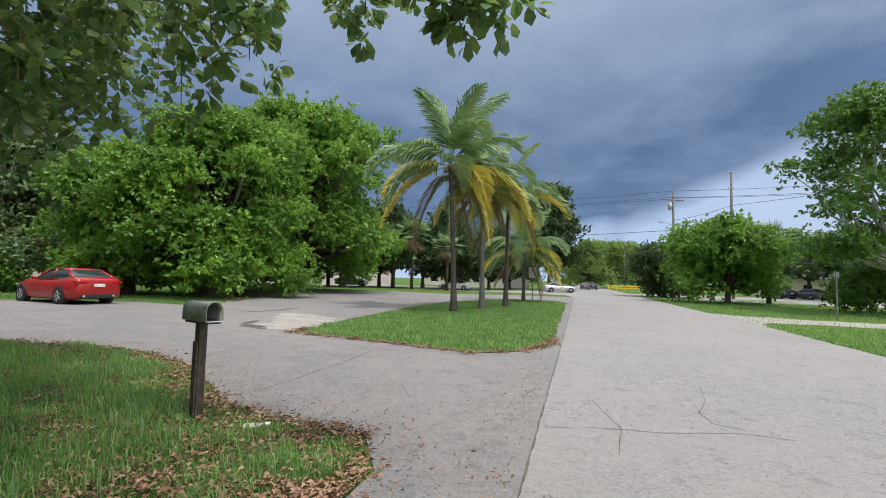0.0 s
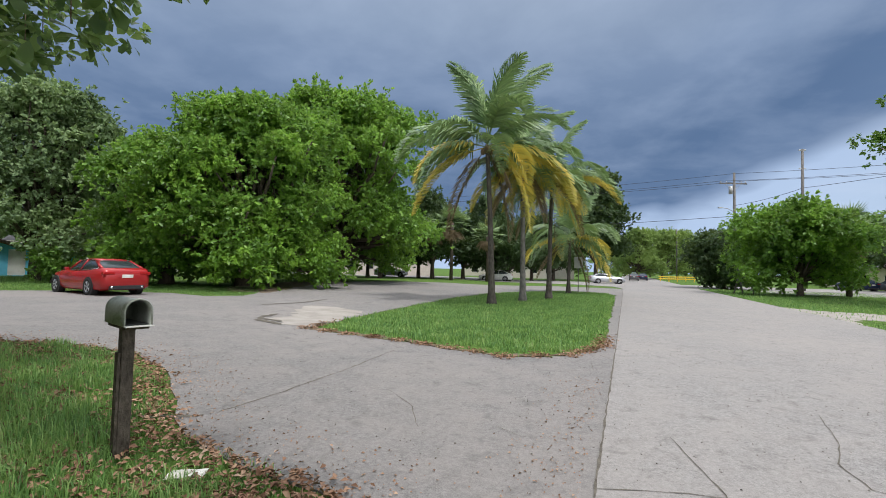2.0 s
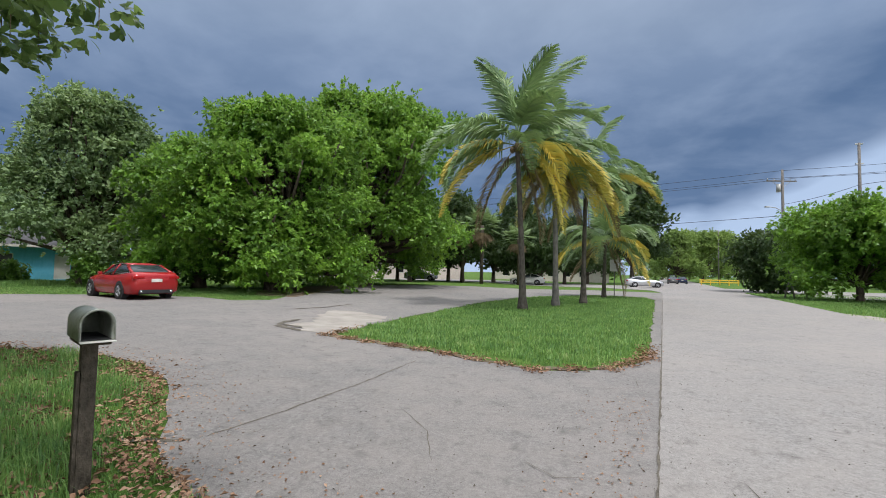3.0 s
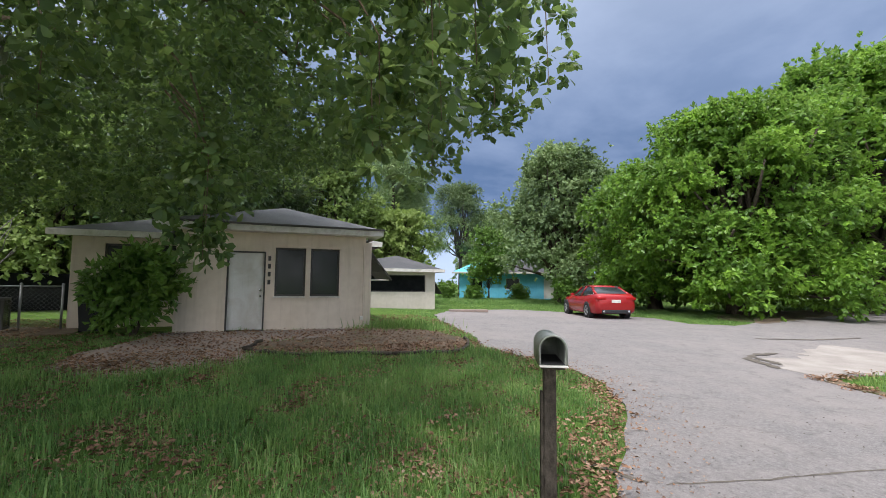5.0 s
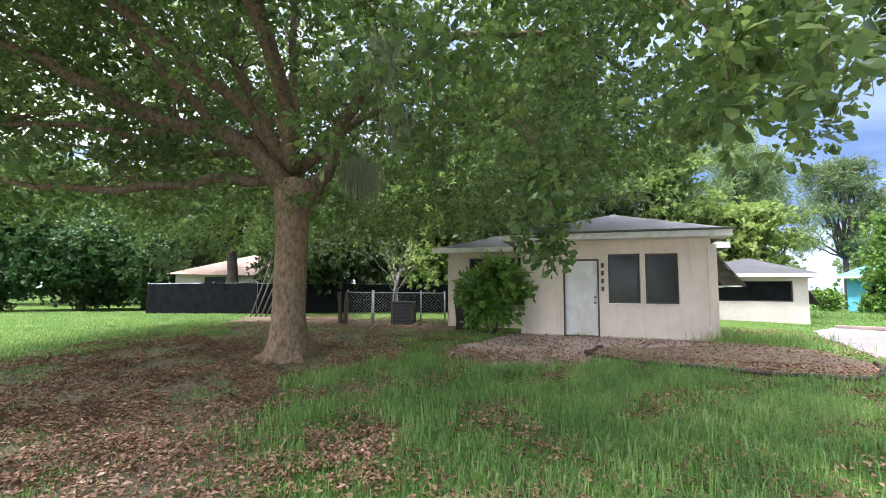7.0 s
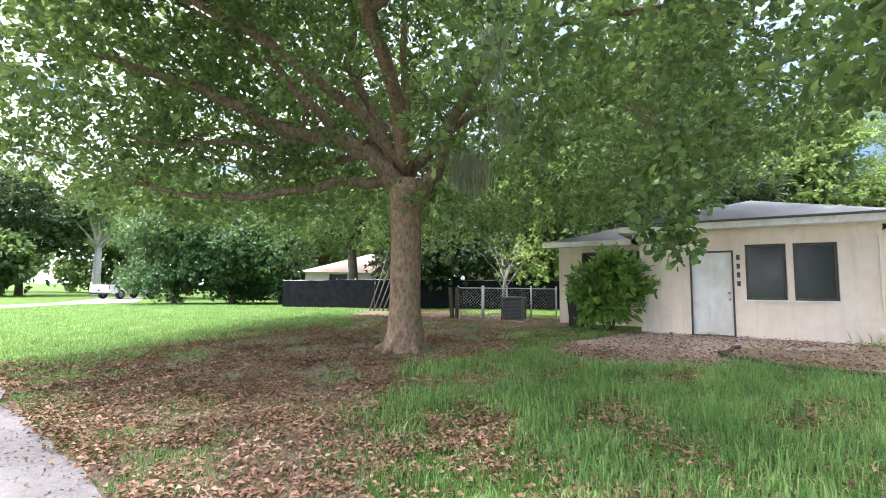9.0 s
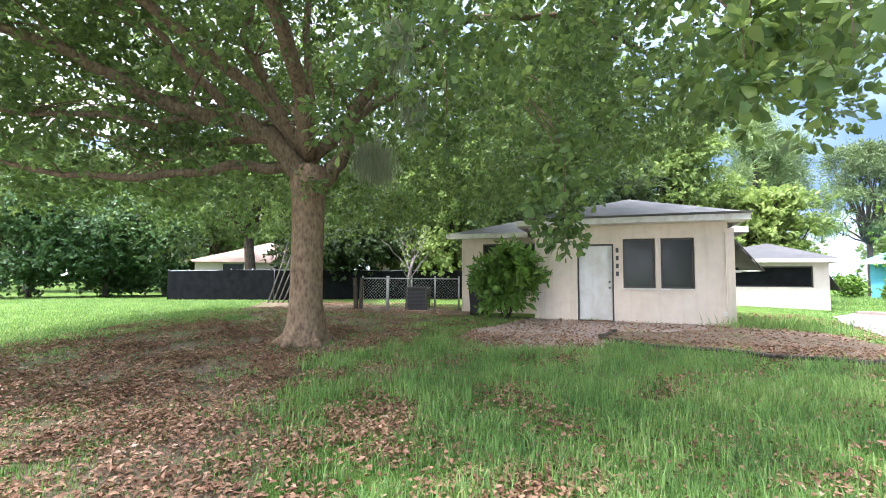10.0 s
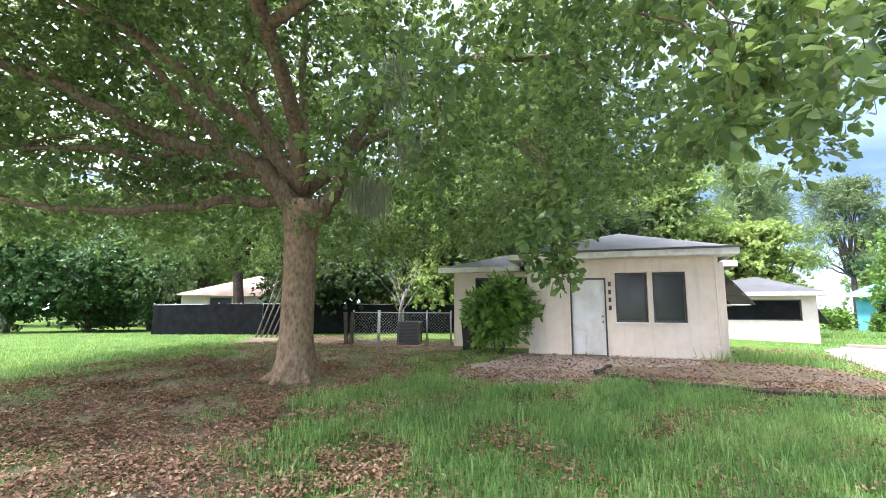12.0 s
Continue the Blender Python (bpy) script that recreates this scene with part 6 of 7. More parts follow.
# tall weeds at the right house corner
weed = thing("weeds", "tall dry weeds and grass at the house corner", "weeds", on_ground(-12.6, 6.6))
g = np.random.default_rng(8)
k = 900
p = np.stack([g.normal(0, 0.35, k), g.normal(0.3, 0.6, k), np.zeros(k)], 1)
p[:, 2] = -0.02
ob = new("stalks", leaf_mesh("stalks", p, np.array([0, 0, 1.0]) + g.normal(size=(k, 3)) * 0.28, g.normal(size=(k, 3)), g.uniform(0.12, 0.42, k), np.full(k, 0.006), M_BLADE, 0.1))
ob.parent = weed

# edging round the planting bed: low dark strips
edge = thing("bed_edging", "dark wavy garden edging round the planting bed", "edging", (0, 0, 0))
for a0, a1 in zip(BED[3:10], BED[4:11]):
    b = bmesh.new()
    p0, p1 = Vector(on_ground(*a0, 0.09)), Vector(on_ground(*a1, 0.09))
    tube(b, [p0.lerp(p1, f) + Vector((rngp.uniform(-.03, .03), rngp.uniform(-.03, .03), rngp.uniform(-.02, .02))) for f in (0, 0.25, 0.5, 0.75, 1)], 0.035, 6)
    part("edging_strip", b, M_WOODG, edge, "", True)


# ---------------------------------------------------------------- poles, wires, signs
def utility_pole(x, y, h, arm, rz, label, light=False):
    t = thing("utility_pole", label, "utility pole", on_ground(x, y), rz, "utility poles")
    b = bmesh.new()
    tube(b, [(0, 0, -0.3), (0, 0, h * 0.5), (0, 0, h)], [0.19, 0.16, 0.12], 10, True, 0.02, rngp)
    part("pole", b, M_POLE, t, "", True)
    if arm:
        b = bmesh.new()
        box(b, (-1.7, 0.13, h - 1.35), (1.7, 0.25, h - 1.22), 0.01)
        part("crossarm", b, M_POLE, t)
        for xx in (-1.55, -0.8, 1.0, 1.55):
            b = bmesh.new()
            tube(b, [(xx, 0.19, h - 1.22), (xx, 0.19, h - 1.0)], [0.05, 0.035], 8)
            part("insulator", b, M_SIGN, t, "", True)
        for s in (-1, 1):
            b = bmesh.new()
            tube(b, [(0, 0.17, h - 2.2), (s * 1.0, 0.19, h - 1.36)], 0.025, 5)
            part("brace", b, M_GALV, t)
        b = bmesh.new()
        tube(b, [(-0.45, 0, h - 2.6), (-0.45, 0, h - 1.7)], 0.22, 12)
        part("transformer", b, M_SIGN, t, "grey drum transformer", True)
    else:
        for z in (h - 0.1, h - 2.2):
            b = bmesh.new()
            box(b, (-0.35, -0.06, z - 0.08), (0.35, 0.06, z + 0.05), 0.01)
            part("bracket", b, M_GALV, t)
    if light:
        b = bmesh.new()
        tube(b, [(0, 0, h - 4.8), (-0.8, 0, h - 4.4), (-1.6, 0, h - 4.3)], 0.04, 6)
        box(b, (-2.0, -0.12, h - 4.38), (-1.55, 0.12, h - 4.24), 0.03)
        part("street_lamp_arm", b, M_SIGN, t)
    return t


utility_pole(23.1, 62.8, 14.0, True, 14, "grey wooden utility pole with crossarm and transformer", True)
utility_pole(28.8, 59.7, 15.9, False, 0, "tall grey utility pole behind the round bush")
utility_pole(35.4, 130.5, 13.2, False, 0, "far grey utility pole")
utility_pole(56.0, 62.0, 9.5, False, 0, "slim pole by the parking strip")


def wire(a, c, sag, r=0.02):
    a, c = Vector(a), Vector(c)
    pts = [a.lerp(c, i / 16) - Vector((0, 0, sag * 4 * (i / 16) * (1 - i / 16))) for i in range(17)]
    b = bmesh.new()
    tube(b, pts, r, 4)
    w = part("overhead_wire", b, M_BLACK, None, "", True)
    tagged(w, "thin dark overhead wire", "wire", "overhead wires")


for dx, z in ((-1.55, 13.0), (0.0, 13.9), (1.5, 13.0)):
    wire((23.1 + dx, 62.8, z), (-45 + dx, 92, z + 2), 1.0, 0.022)
    wire((23.1 + dx, 62.8, z), (75 + dx, 40, z + 1), 1.0, 0.022)
for z in (8.7,):
    wire((23.1, 62.8, z), (-60, 95, z + 0.5), 1.0, 0.03)
    wire((23.1, 62.8, z), (80, 50, z + 0.5), 0.8, 0.03)
wire((28.8, 59.7, 11.5), (36, 20, 10.5), 0.6, 0.025)
wire((28.8, 59.7, 11.5), (23.1, 62.8, 10.0), 0.2, 0.025)


def street_sign(x, y, h, w, hh, rz, label, mat):
    t = thing("street_sign", label, "sign", on_ground(x, y), rz)
    b = bmesh.new()
    tube(b, [(0, 0, -0.2), (0, 0, h)], 0.035, 8)
    part("post", b, M_POLE, t)
    b = bmesh.new()
    box(b, (0.04, -w / 2, h - hh - 0.05), (0.055, w / 2, h - 0.05), 0.004)
    part("sign_plate", b, mat, t, "bare grey back of the plate")


street_sign(2.9, 37.6, 2.75, 0.62, 0.85, -85, "street sign seen from its bare grey back beside a palm", M_SIGN)
street_sign(17.4, 26.2, 2.5, 0.22, 0.3, 30, "thin dark roadside marker post", M_SIGN)
street_sign(26.2, 85.0, 2.6, 0.9, 0.3, 20, "small green street sign by the crossing", M_FICUS)
ub = thing("utility_cabinet", "pale grey utility cabinet in the verge", "cabinet", on_ground(37.2, 53.2), 20)
b = bmesh.new()
box(b, (-0.6, -0.8, -0.05), (0.6, 0.8, 1.9), 0.03)
part("body", b, M_SIGN, ub)
yb = thing("guard_rail", "yellow guard rail at the far crossing", "barrier", on_ground(26.5, 98), 8)
for z in (0.45, 0.85):
    b = bmesh.new()
    box(b, (-3.5, -0.06, z), (3.5, 0.06, z + 0.2), 0.02)
    part("rail", b, M_YELLOW, yb)
for k in range(5):
    b = bmesh.new()
    box(b, (-3.2 + k * 1.6, 0.065, -0.1), (-3.05 + k * 1.6, 0.18, 1.05), 0.01)
    part("post", b, M_YELLOW, yb)
# leaning stakes by the round bush
for i, (dx, lean) in enumerate(((-1.0, 14), (-0.3, -10), (0.5, 6))):
    b = bmesh.new()
    tube(b, [(0, 0, -0.1), (0, 0, 2.3)], 0.06, 6)
    p = part("tree_stake", b, M_POLE, None, "", True)
    p.matrix_world = pose(*on_ground(17.6 + dx, 46.0), 0, lean, 0)
    tagged(p, "pale wooden stake propping the bush", "stake", "tree stakes")


def far_building(x, y, w, d, h, rz, wall, roof, label):
    t = thing("far_building", label, "building", on_ground(x, y), rz)
    b = bmesh.new()
    wall_with_holes(b, d / 2, -w / 2, w / 2, -0.2, h, [(-w / 2 + 1.5 + i * 3, -w / 2 + 2.8 + i * 3, 1.0, 2.1) for i in range(int((w - 2) / 3))])
    box(b, (-d / 2, -w / 2, -0.2), (d / 2 - 0.203, -w / 2 + 0.2, h))
    box(b, (-d / 2, w / 2 - 0.2, -0.2), (d / 2 - 0.203, w / 2, h))
    box(b, (-d / 2 - 0.2, -w / 2, -0.2), (-d / 2 - 0.003, w / 2, h))
    part("wall", b, wall, t)
    for i in range(int((w - 2) / 3)):
        window(t, "window", d / 2, -w / 2 + 1.5 + i * 3, -w / 2 + 2.8 + i * 3, 1.0, 2.1, True, M_TRIM)
    b = bmesh.new()
    hip_roof(b, -d / 2 - 0.6, d / 2 + 0.5, -w / 2 - 0.5, w / 2 + 0.5, h + 0.003, ((-d * 0.1, 0, h + 1.5), (d * 0.1, 0, h + 1.5)))
    part("roof", b, roof, t)
    return t


far_building(-26.6, -19.6, 8.5, 7, 2.15, 40, M_WALLW, M_TERRA, "pale neighbouring house with a terracotta roof behind the fence")
far_building(-36.0, -9.0, 12, 7, 2.5, 15, M_WALLW, M_ROOFD, "pale house behind the back trees")
far_building(-30.0, 78, 22, 9, 3.2, -60, M_WALLW, M_ROOF, "white low building beyond the street trees")
far_building(-4.0, 100, 22, 9, 3.4, -90, M_WALLW, M_ROOF, "white low building beyond the street trees")
far_building(-55, 60, 18, 9, 3.0, -45, M_WALLW, M_ROOF, "white low building beyond the street trees")
far_building(58, 88, 20, 9, 3.2, -130, M_WALL, M_ROOF, "cream building behind the parked cars")


# ---------------------------------------------------------------- cracks and seams
def crack(pts, w, up, seed, name="pavement_crack", label="dark crack in the asphalt"):
    rng = random.Random(seed)
    wob = min(0.022, w * 0.8) if name != "road_seam" else 0.005
    b = bmesh.new()
    fine = []
    for (x0, y0), (x1, y1) in zip(pts, pts[1:]):
        k = max(2, int(math.hypot(x1 - x0, y1 - y0) / 0.12))
        for i in range(k):
            f = i / k
            fine.append((x0 + (x1 - x0) * f + rng.uniform(-1, 1) * wob, y0 + (y1 - y0) * f + rng.uniform(-1, 1) * wob))
    prev = None
    for i, (x, y) in enumerate(fine):
        a, c = fine[max(0, i - 1)], fine[min(len(fine) - 1, i + 1)]
        d = Vector((c[0] - a[0], c[1] - a[1])).normalized()
        hw = w * rng.uniform(0.25, 0.8) * (0.3 if i in (0, len(fine) - 1) else 1)
        z = ground_z(x, y) + up
        cur = (b.verts.new((x - d.y * hw, y + d.x * hw, z)), b.verts.new((x + d.y * hw, y - d.x * hw, z)))
        if prev:
            b.faces.new((prev[0], prev[1], cur[1], cur[0]))
        prev = cur
    ob = part(name, b, M_CRACK)
    return tagged(ob, label, "crack", kind="structure")


crack([rd(0.03, -12), rd(0.0, 0), rd(0.02, 8.8), rd(0.03, 30), rd(0.0, 44)], 0.020, 0.029, 1, "road_seam", "dark weathered seam along the street")
crack([(-3.43, 6.55), (-3.2, 7.5), (-2.95, 9.0), (-2.76, 10.84)], 0.022, 0.023, 2)
crack([(-4.2, 5.2 + 1.0), (-3.6, 6.4), (-3.43, 6.55)], 0.06, 0.023, 3)
crack([(0.3, 5.8), (1.0, 5.9), (1.7, 5.85), (2.54, 6.0), (3.2, 5.8)], 0.010, 0.029, 4)
crack([(3.1, 8.3), (2.75, 7.3), (2.45, 6.8), (2.4, 6.3), (2.8, 6.0)], 0.010, 0.029, 5)
crack([(4.2, 6.4), (4.6, 5.4), (5.4, 4.4)], 0.009, 0.029, 6)
crack([(1.2, 7.1), (1.27, 5.94), (1.0, 5.0)], 0.008, 0.029, 7)
crack([(-9.6, 16.6), (-9.3, 17.4), (-9.0, 18.2), (-8.9, 20.4)], 0.16, 0.027, 8)
crack([(-7.75, 14.7), (-7.7, 13.8), (-7.4, 13.2), (-6.9, 13.0), (-6.35, 12.75)], 0.20, 0.031, 9)
crack([(-7.6, 13.5), (-7.0, 13.4), (-6.6, 13.2)], 0.14, 0.032, 19)
for i, pts in enumerate(([(-8.8, 0.6), (-9.6, 1.3), (-10.2, 1.2), (-11.0, 1.8)], [(-9.0, 1.8), (-9.6, 1.3), (-9.7, 0.6)], [(-10.2, 1.2), (-10.3, 2.2), (-9.4, 2.6)], [(-11.2, 2.8), (-10.3, 2.2), (-8.9, 2.5)])):
    crack(pts, 0.035, 0.034, 40 + i, label="dark joint between broken path slabs")
crack([(-2.0, 8.0), (-1.5, 7.4), (-1.2, 6.6)], 0.009, 0.023, 10)
rc = random.Random(77)
for i in range(26):
    x, y = rc.uniform(-5, 6.5), rc.uniform(1.5, 13)
    a = rc.uniform(0, 6.28)
    L = rc.uniform(0.3, 1.0)
    if (x < 0.1755 / 0.9845 * (y - 3.85) and y > 10) or (x < -1.2 and y < 7.5):
        continue
    crack([(x, y), (x + L * math.cos(a), y + L * math.sin(a)), (x + L * 1.7 * math.cos(a + 0.5), y + L * 1.7 * math.sin(a + 0.5))], 0.006, 0.031, 300 + i)


# ---------------------------------------------------------------- grass and fallen leaves
def inside_poly(x, y, poly):
    """Which of many points lie inside an outline."""
    c = np.zeros(len(x), bool)
    j = len(poly) - 1
    for i in range(len(poly)):
        xi, yi = poly[i]
        xj, yj = poly[j]
        c ^= ((yi > y) != (yj > y)) & (x < (xj - xi) * (y - yi) / (yj - yi + 1e-12) + xi)
        j = i
    return c


def np_step(t):
    t = np.clip(t, 0, 1)
    return t * t * (3 - 2 * t)


def np_ground(x, y):
    return 0.42 * np_step((-x - 3.5) / 9) * (1 - 0.55 * np_step((-y - 6) / 25)) * (1 - 0.45 * np_step((y - 7) / 8))


def patches(x, y, s=1.0):
    """Soft irregular patches between 0 and 1."""
    v = np.sin(1.7 * s * x + 1.3 * np.sin(1.1 * s * y)) + np.sin(2.1 * s * y + 1.7 * np.sin(0.9 * s * x + 1)) + 0.6 * np.sin(5.1 * s * x + 2.0 * np.sin(3.7 * s * y)) + 0.6 * np.sin(4.3 * s * y - 1.5 * np.sin(4.1 * s * x))
    return 0.5 + v / 6.4


def edge_gap(x, y, poly, step_=0.5):
    """Rough distance to an outline."""
    pts = np.array(rough_edge(poly, step_, 0.0))
    pts = pts[(np.abs(pts[:, 0]) < 40) & (np.abs(pts[:, 1]) < 60)]
    out = np.full(len(x), 99.0)
    for k in range(0, len(pts)):
        out = np.minimum(out, (x - pts[k, 0]) ** 2 + (y - pts[k, 1]) ** 2)
    return np.sqrt(out)


def blades(name, x, y, h, w, label, g):
    n = len(x)
    z = np_ground(x, y) - 0.01
    a = g.uniform(0, 2 * np.pi, n)
    lean = g.uniform(0.1, 0.85, n)
    side = np.stack([np.cos(a + 1.57), np.sin(a + 1.57), np.zeros(n)], 1) * w[:, None]
    p = np.stack([x, y, z], 1)
    mid = p + np.stack([np.cos(a) * lean * 0.25 * h, np.sin(a) * lean * 0.25 * h, 0.62 * h], 1)
    tip = p + np.stack([np.cos(a) * lean * h * 0.9, np.sin(a) * lean * h * 0.9, h * (1.02 - 0.35 * lean)], 1)
    v = np.stack([p - side, p + side, mid + side * 0.75, mid - side * 0.75, tip], 1).reshape(-1, 3)
    i = np.arange(n)[:, None] * 5
    f = np.concatenate([i + np.array([[0, 1, 2]]), i + np.array([[0, 2, 3]]), i + np.array([[3, 2, 4]])], 0)
    ob = new(name, raw_mesh(name, v, f, M_BLADE))
    return tagged(ob, label, "grass", kind="stuff")


def grow():
    g = np.random.default_rng(17)
    # lawn before the house
    n = 420000
    x, y = -1.0 - 12.2 * g.random(n) ** 1.25, g.uniform(-8.5, 8.6, n)
    x += 0.1755 * (y - 4) * (x > -3)
    ok = ~inside_poly(x, y, APRON) & ~inside_poly(x, y, FOOTPATH) & ~inside_poly(x, y, BED)
    x, y = x[ok], y[ok]
    soil_in = inside_poly(x, y, SOIL)
    gap = edge_gap(x, y, SOIL)
    pt = patches(x, y) * 0.6 + patches(x + 3, y, 2.7) * 0.4
    sg = np.where(soil_in, -gap, gap) + (pt - 0.5) * 4.0
    dens = np.clip(0.52 + sg * 0.16, 0.30, 1) * np.clip(0.55 + (patches(x - 5, y + 2, 1.9) - 0.35) * 1.5, 0.25, 1)
    dens *= np.clip(0.35 + edge_gap(x, y, APRON) * 1.4, 0, 1)
    ok = g.random(len(x)) < dens
    x, y, pt, dens = x[ok], y[ok], pt[ok], dens[ok]
    h = (0.03 + 0.115 * np.clip(dens, 0, 1) * np.clip(patches(x + 1, y, 2.2) * 1.7, 0.25, 1.3)) * g.uniform(0.5, 1.4, len(x))
    blades("lawn_grass", x, y, h, g.uniform(0.0025, 0.006, len(x)), "shaggy green lawn grass with bare patches", g)
    # island
    n = 150000
    x, y = g.uniform(-5.8, 5.4, n), 10.5 + 29 * g.random(n) ** 1.6
    ok = inside_poly(x, y, ISLAND)
    x, y = x[ok], y[ok]
    gap = edge_gap(x, y, ISLAND)
    ok = g.random(len(x)) < np.clip((gap - 0.22 * (y < 13)) * 1.3 + (patches(x, y) - 0.55) * 0.8, 0.03, 1)
    x, y = x[ok], y[ok]
    blades("island_grass", x, y, g.uniform(0.05, 0.15, len(x)), g.uniform(0.006, 0.013, len(x)), "short green grass on the traffic island", g)
    # verge and the grass beyond the drive
    n = 70000
    v = 4 + 50 * g.random(n) ** 1.5
    u = 7.55 + 14 * g.random(n) ** 1.3
    x, y = 0.9845 * u + 0.1755 * v, 3.85 - 0.1755 * u + 0.9845 * v
    ok = g.random(n) < np.clip(patches(x, y, 0.6) * 1.3, 0.1, 1) * ~((v > 18) & (v < 25) & (g.random(n) < 0.85))
    blades("verge_grass", x[ok], y[ok], g.uniform(0.05, 0.16, ok.sum()), g.uniform(0.008, 0.016, ok.sum()), "thin roadside grass", g)
    n = 80000
    x, y = g.uniform(-40, -12, n), g.uniform(8, 27, n)
    ok = ~inside_poly(x, y, APRON) & ~((x > -23) & (y < 9)) & ~((x < -23.4) & (x > -30.5) & (y < 11.9) & (y > 5))
    x, y = x[ok], y[ok]
    blades("rough_grass", x, y, g.uniform(0.03, 0.10, len(x)) * (1 + 2.6 * (x < -31)), g.uniform(0.007, 0.014, len(x)), "rough uncut grass beyond the apron", g)
    n = 90000
    x, y = g.uniform(-18, -2.5, n), -6.5 - 24 * g.random(n) ** 1.3
    ok = ~inside_poly(x, y, APRON) & ~inside_poly(x, y, SOIL) & (x < -2.6 - 0.18 * (-y - 4.5))
    x, y = x[ok], y[ok]
    blades("neighbour_grass", x, y, g.uniform(0.05, 0.13, len(x)), g.uniform(0.007, 0.014, len(x)), "bright mown grass of the neighbouring lawn", g)

    # fallen leaves
    n = 240000
    x, y = g.uniform(-18, -1.0, n), g.uniform(-8.5, 9.0, n)
    near = -1.0 - 9 * g.random(n) ** 1.1
    x = np.where(g.random(n) < 0.6, near, x)
    drive = inside_poly(x, y, APRON)
    soil_in, gs = inside_poly(x, y, SOIL), edge_gap(x, y, SOIL)
    ga = edge_gap(x, y, APRON)
    bed, path = inside_poly(x, y, BED), inside_poly(x, y, FOOTPATH)
    pt = patches(x + 7, y, 1.6)
    soil_in = np.where(soil_in, gs, -gs) + (patches(x, y) * 0.5 + patches(x + 3, y, 2.7) * 0.5 - 0.5) * 4.5 > 0
    dens = np.where(soil_in, np.clip(0.30 + (pt - 0.45) * 1.8, 0.05, 0.8), 0.17 + np.clip(pt - 0.45, 0, 1) * 2.6 * np.clip(1.2 - gs * 0.3, 0.3, 1) + np.clip((x + 4.6) / 2.2, 0, 1) * np.clip(patches(x, y + 9, 2.4) - 0.42, 0, 1) * 2.0)
    dens = np.where(soil_in & (x > -5.5) & (y < 1.5) & (y > -5.5), np.maximum(dens, 0.42 + (pt - 0.4) * 1.1), dens)
    dens = np.maximum(dens, np.where(~drive, np.clip(0.75 - ga * 1.1, 0, 0.7) * (y > 3), 0))
    dens = np.where(drive, np.clip(0.28 - ga * 0.9, 0, 1) * pt, dens)
    dens = np.where(bed, 0.85, np.where(path, 0.35 + 0.9 * np.clip(pt - 0.45, 0, 1), dens))
    ok = (g.random(n) < dens) & (x < -1.0 + 0.17 * (y - 4)) & ~((x < -12.98) & (y > -1.6) & (y < 6.2)) & (np.hypot(x + 8.1, y + 2.6) > 0.45)
    x, y = x[ok], y[ok]
    # island rim
    m = 60000
    xi, yi = g.uniform(-6.0, 2.0, m), g.uniform(10.4, 14.5, m)
    gi = edge_gap(xi, yi, ISLAND)
    oki = (g.random(m) < np.clip(0.7 - gi * 2.4, 0, 1) * np.clip(1.2 - (yi - 12.3) * 0.5, 0.02, 1)) & (xi < 1.45 + 0.17 * (yi - 12.6) + 0.15)
    x, y = np.concatenate([x, xi[oki]]), np.concatenate([y, yi[oki]])
    n = len(x)
    z = np_ground(x, y) + g.uniform(0.028, 0.068, n)
    ax = g.normal(size=(n, 3)) * np.array([1, 1, 0.18])
    nor = np.array([0, 0, 1.0]) + g.normal(size=(n, 3)) * 0.4
    L = g.uniform(0.038, 0.080, n)
    ob = new("fallen_leaves", leaf_mesh("fallen_leaves", np.stack([x, y, z], 1), ax, nor, L, L * 0.27, M_LITTER, 0.35))
    tagged(ob, "dry brown fallen leaves over lawn, path and kerbs", "leaf litter", kind="stuff")


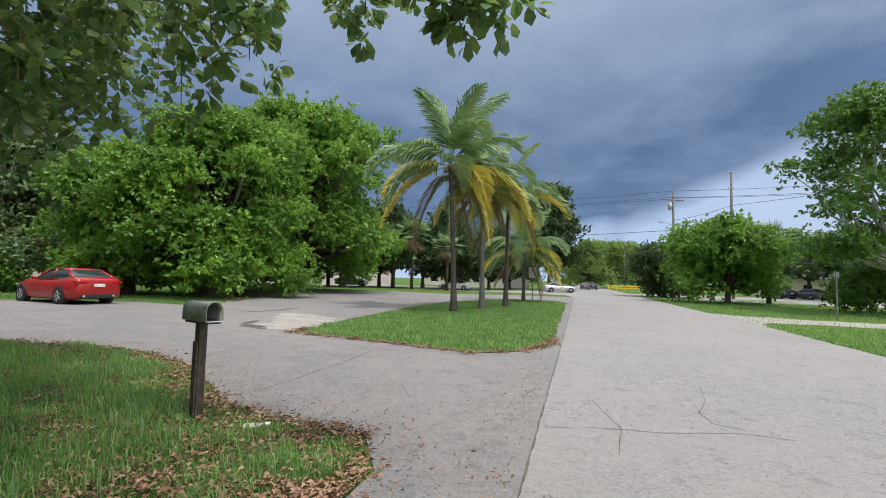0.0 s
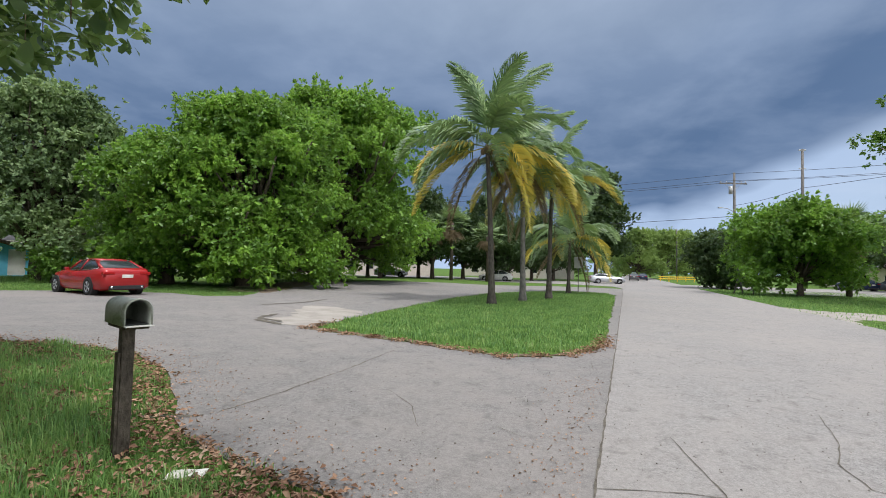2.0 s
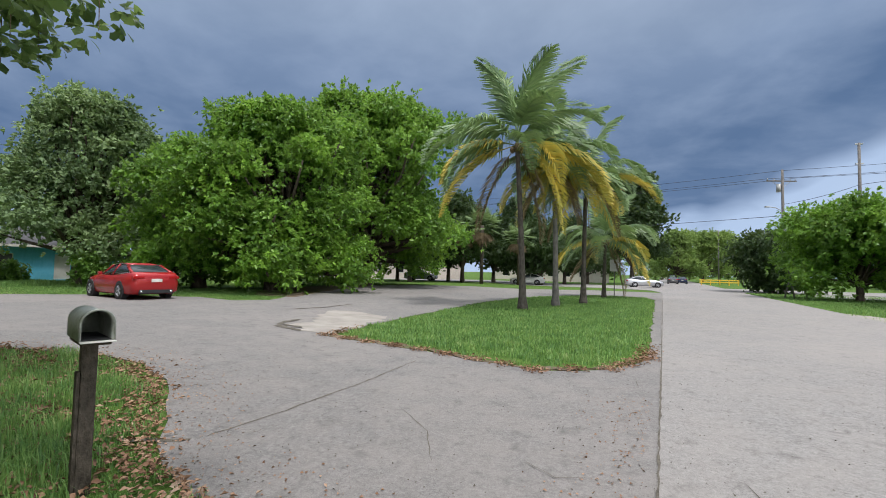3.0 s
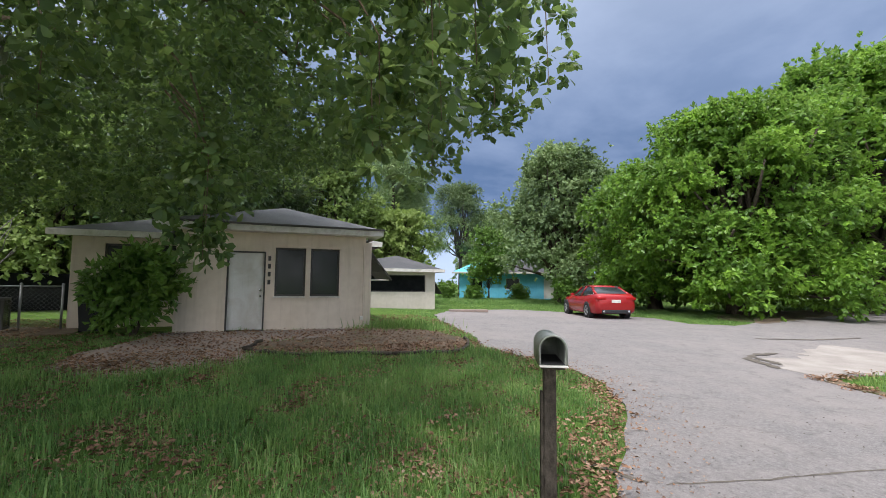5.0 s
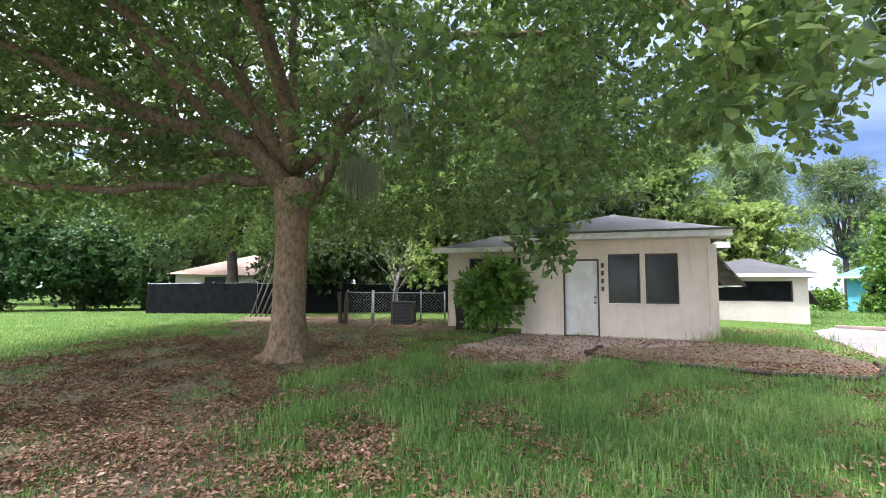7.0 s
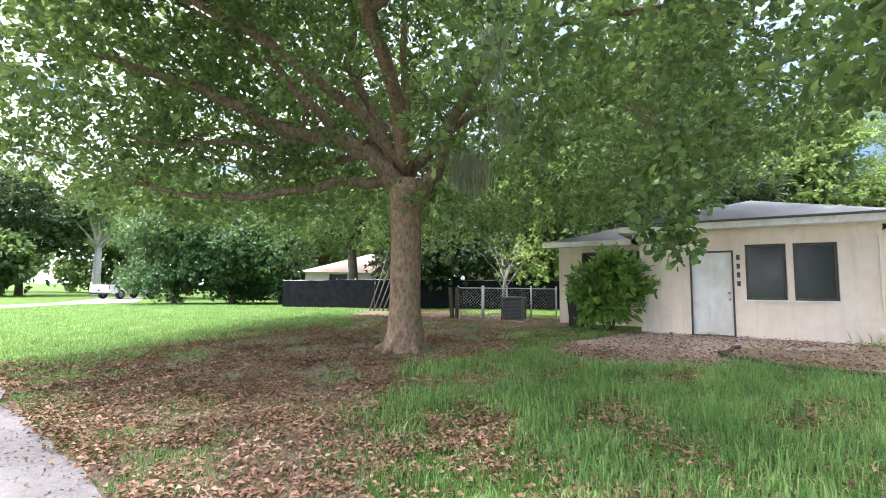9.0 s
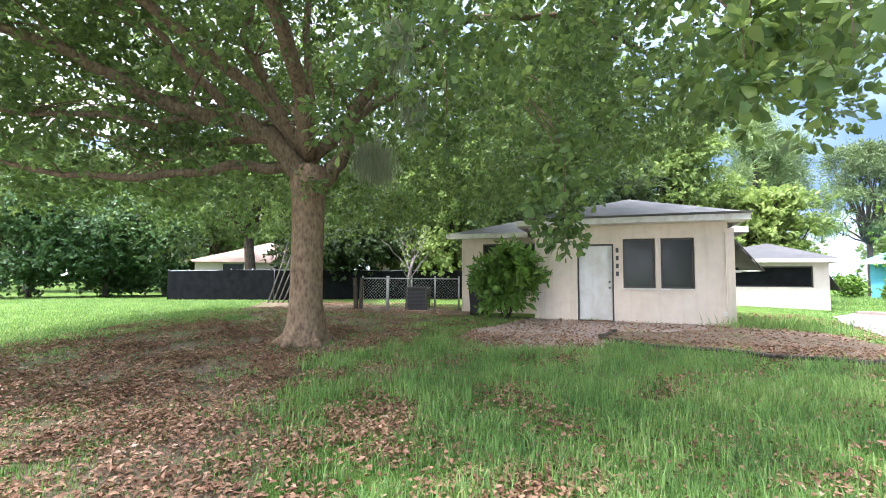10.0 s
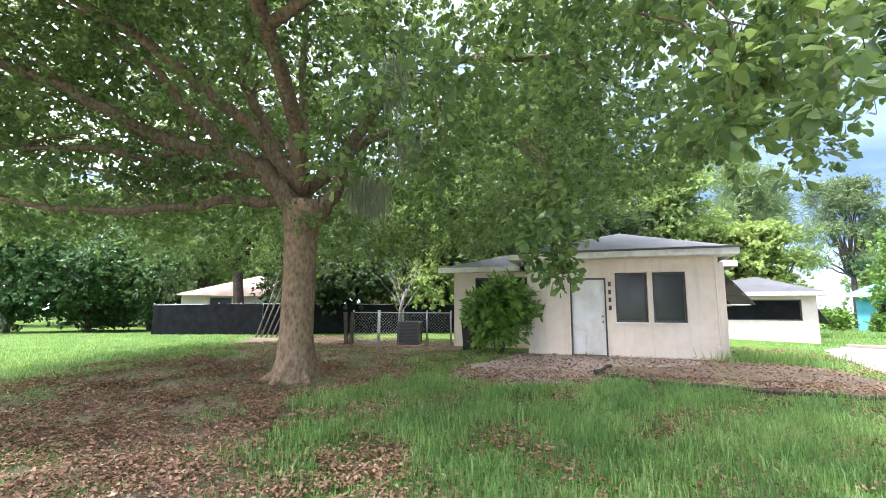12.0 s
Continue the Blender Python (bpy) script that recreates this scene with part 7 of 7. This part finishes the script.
def tufts_and_grit():
    g = np.random.default_rng(23)
    k = 2600
    cx, cy = -1.4 - 8.2 * g.random(k) ** 1.0, g.uniform(-1.5, 7.6, k)
    ok = ~inside_poly(cx, cy, APRON) & ~inside_poly(cx, cy, FOOTPATH) & ~inside_poly(cx, cy, BED) & (edge_gap(cx, cy, APRON) > 0.55)
    gs = edge_gap(cx, cy, SOIL)
    ok &= np.where(inside_poly(cx, cy, SOIL), -gs, gs) + (patches(cx, cy, 1.3) - 0.5) * 3.0 > 0.25
    ok &= g.random(k) < np.clip((patches(cx + 2, cy - 1, 1.5) - 0.36) * 4.0, 0.05, 0.9) * np.clip((-cx - 1.6) * 0.4, 0.15, 1)
    cx, cy = cx[ok], cy[ok]
    m = 46
    x, y = (np.repeat(c, m) + g.normal(0, 0.13, len(c) * m) for c in (cx, cy))
    blades("grass_tufts", x, y, np.repeat(g.uniform(0.10, 0.27, len(cx)), m) * g.uniform(0.6, 1.2, len(x)), g.uniform(0.003, 0.0065, len(x)), "longer tufts of dark green grass in the lawn", g)
    n = 90000
    x, y = g.uniform(-9.5, 1.0, n), g.uniform(-6, 9.5, n)
    gap = edge_gap(x, y, APRON, 0.3)
    ok = inside_poly(x, y, APRON) & (g.random(n) < np.clip(0.75 - gap * 0.75, 0, 1) * np.clip(patches(x, y, 2.0) + 0.1, 0, 1)) & (x < 0.1755 / 0.9845 * (y - 3.85) - 0.1)
    x, y = x[ok], y[ok]
    n = len(x)
    L = g.uniform(0.008, 0.035, n)
    ob = new("edge_grit", leaf_mesh("edge_grit", np.stack([x, y, np_ground(x, y) + 0.024 + g.uniform(0, 0.006, n)], 1), g.normal(size=(n, 3)) * np.array([1, 1, 0.15]), np.array([0, 0, 1.0]) + g.normal(size=(n, 3)) * 0.3, L, L * 0.4, M_LITTER, 0.3))
    tagged(ob, "crumbled leaf bits and grit along the lawn edge", "grit", kind="stuff")
    # small stones and leaf bits over the asphalt
    n = 9000
    x, y = g.uniform(-6, 8, n), g.uniform(-2, 14, n)
    ok = (inside_poly(x, y, APRON) | (x > 0.1755 / 0.9845 * (y - 3.85))) & ~inside_poly(x, y, ISLAND) & (g.random(n) < 0.2 + patches(x, y, 0.8) * 0.6)
    x, y = x[ok], y[ok]
    n = len(x)
    L = g.uniform(0.006, 0.022, n)
    ob = new("loose_grit", leaf_mesh("loose_grit", np.stack([x, y, np_ground(x, y) + 0.028], 1), g.normal(size=(n, 3)) * np.array([1, 1, 0.2]), np.array([0, 0, 1.0]) + g.normal(size=(n, 3)) * 0.3, L, L * 0.45, M_CRACK, 0.4))
    tagged(ob, "loose dark grit scattered over the asphalt", "grit", kind="stuff")


grow()
tufts_and_grit()
pp = thing("paper_litter", "crumpled white paper lying in the grass", "litter", on_ground(-2.6, 5.2, 0.03), 20)
b = bmesh.new()
bmesh.ops.create_grid(b, x_segments=6, y_segments=4, size=0.5, matrix=Matrix.Diagonal((0.26, 0.15, 1, 1)))
for v in b.verts:
    v.co.z += 0.006 * math.sin(v.co.x * 40) * math.cos(v.co.y * 55) + 0.03
bmesh.ops.solidify(b, geom=b.faces[:], thickness=0.004)
part("sheet", b, M_TRIM, pp)
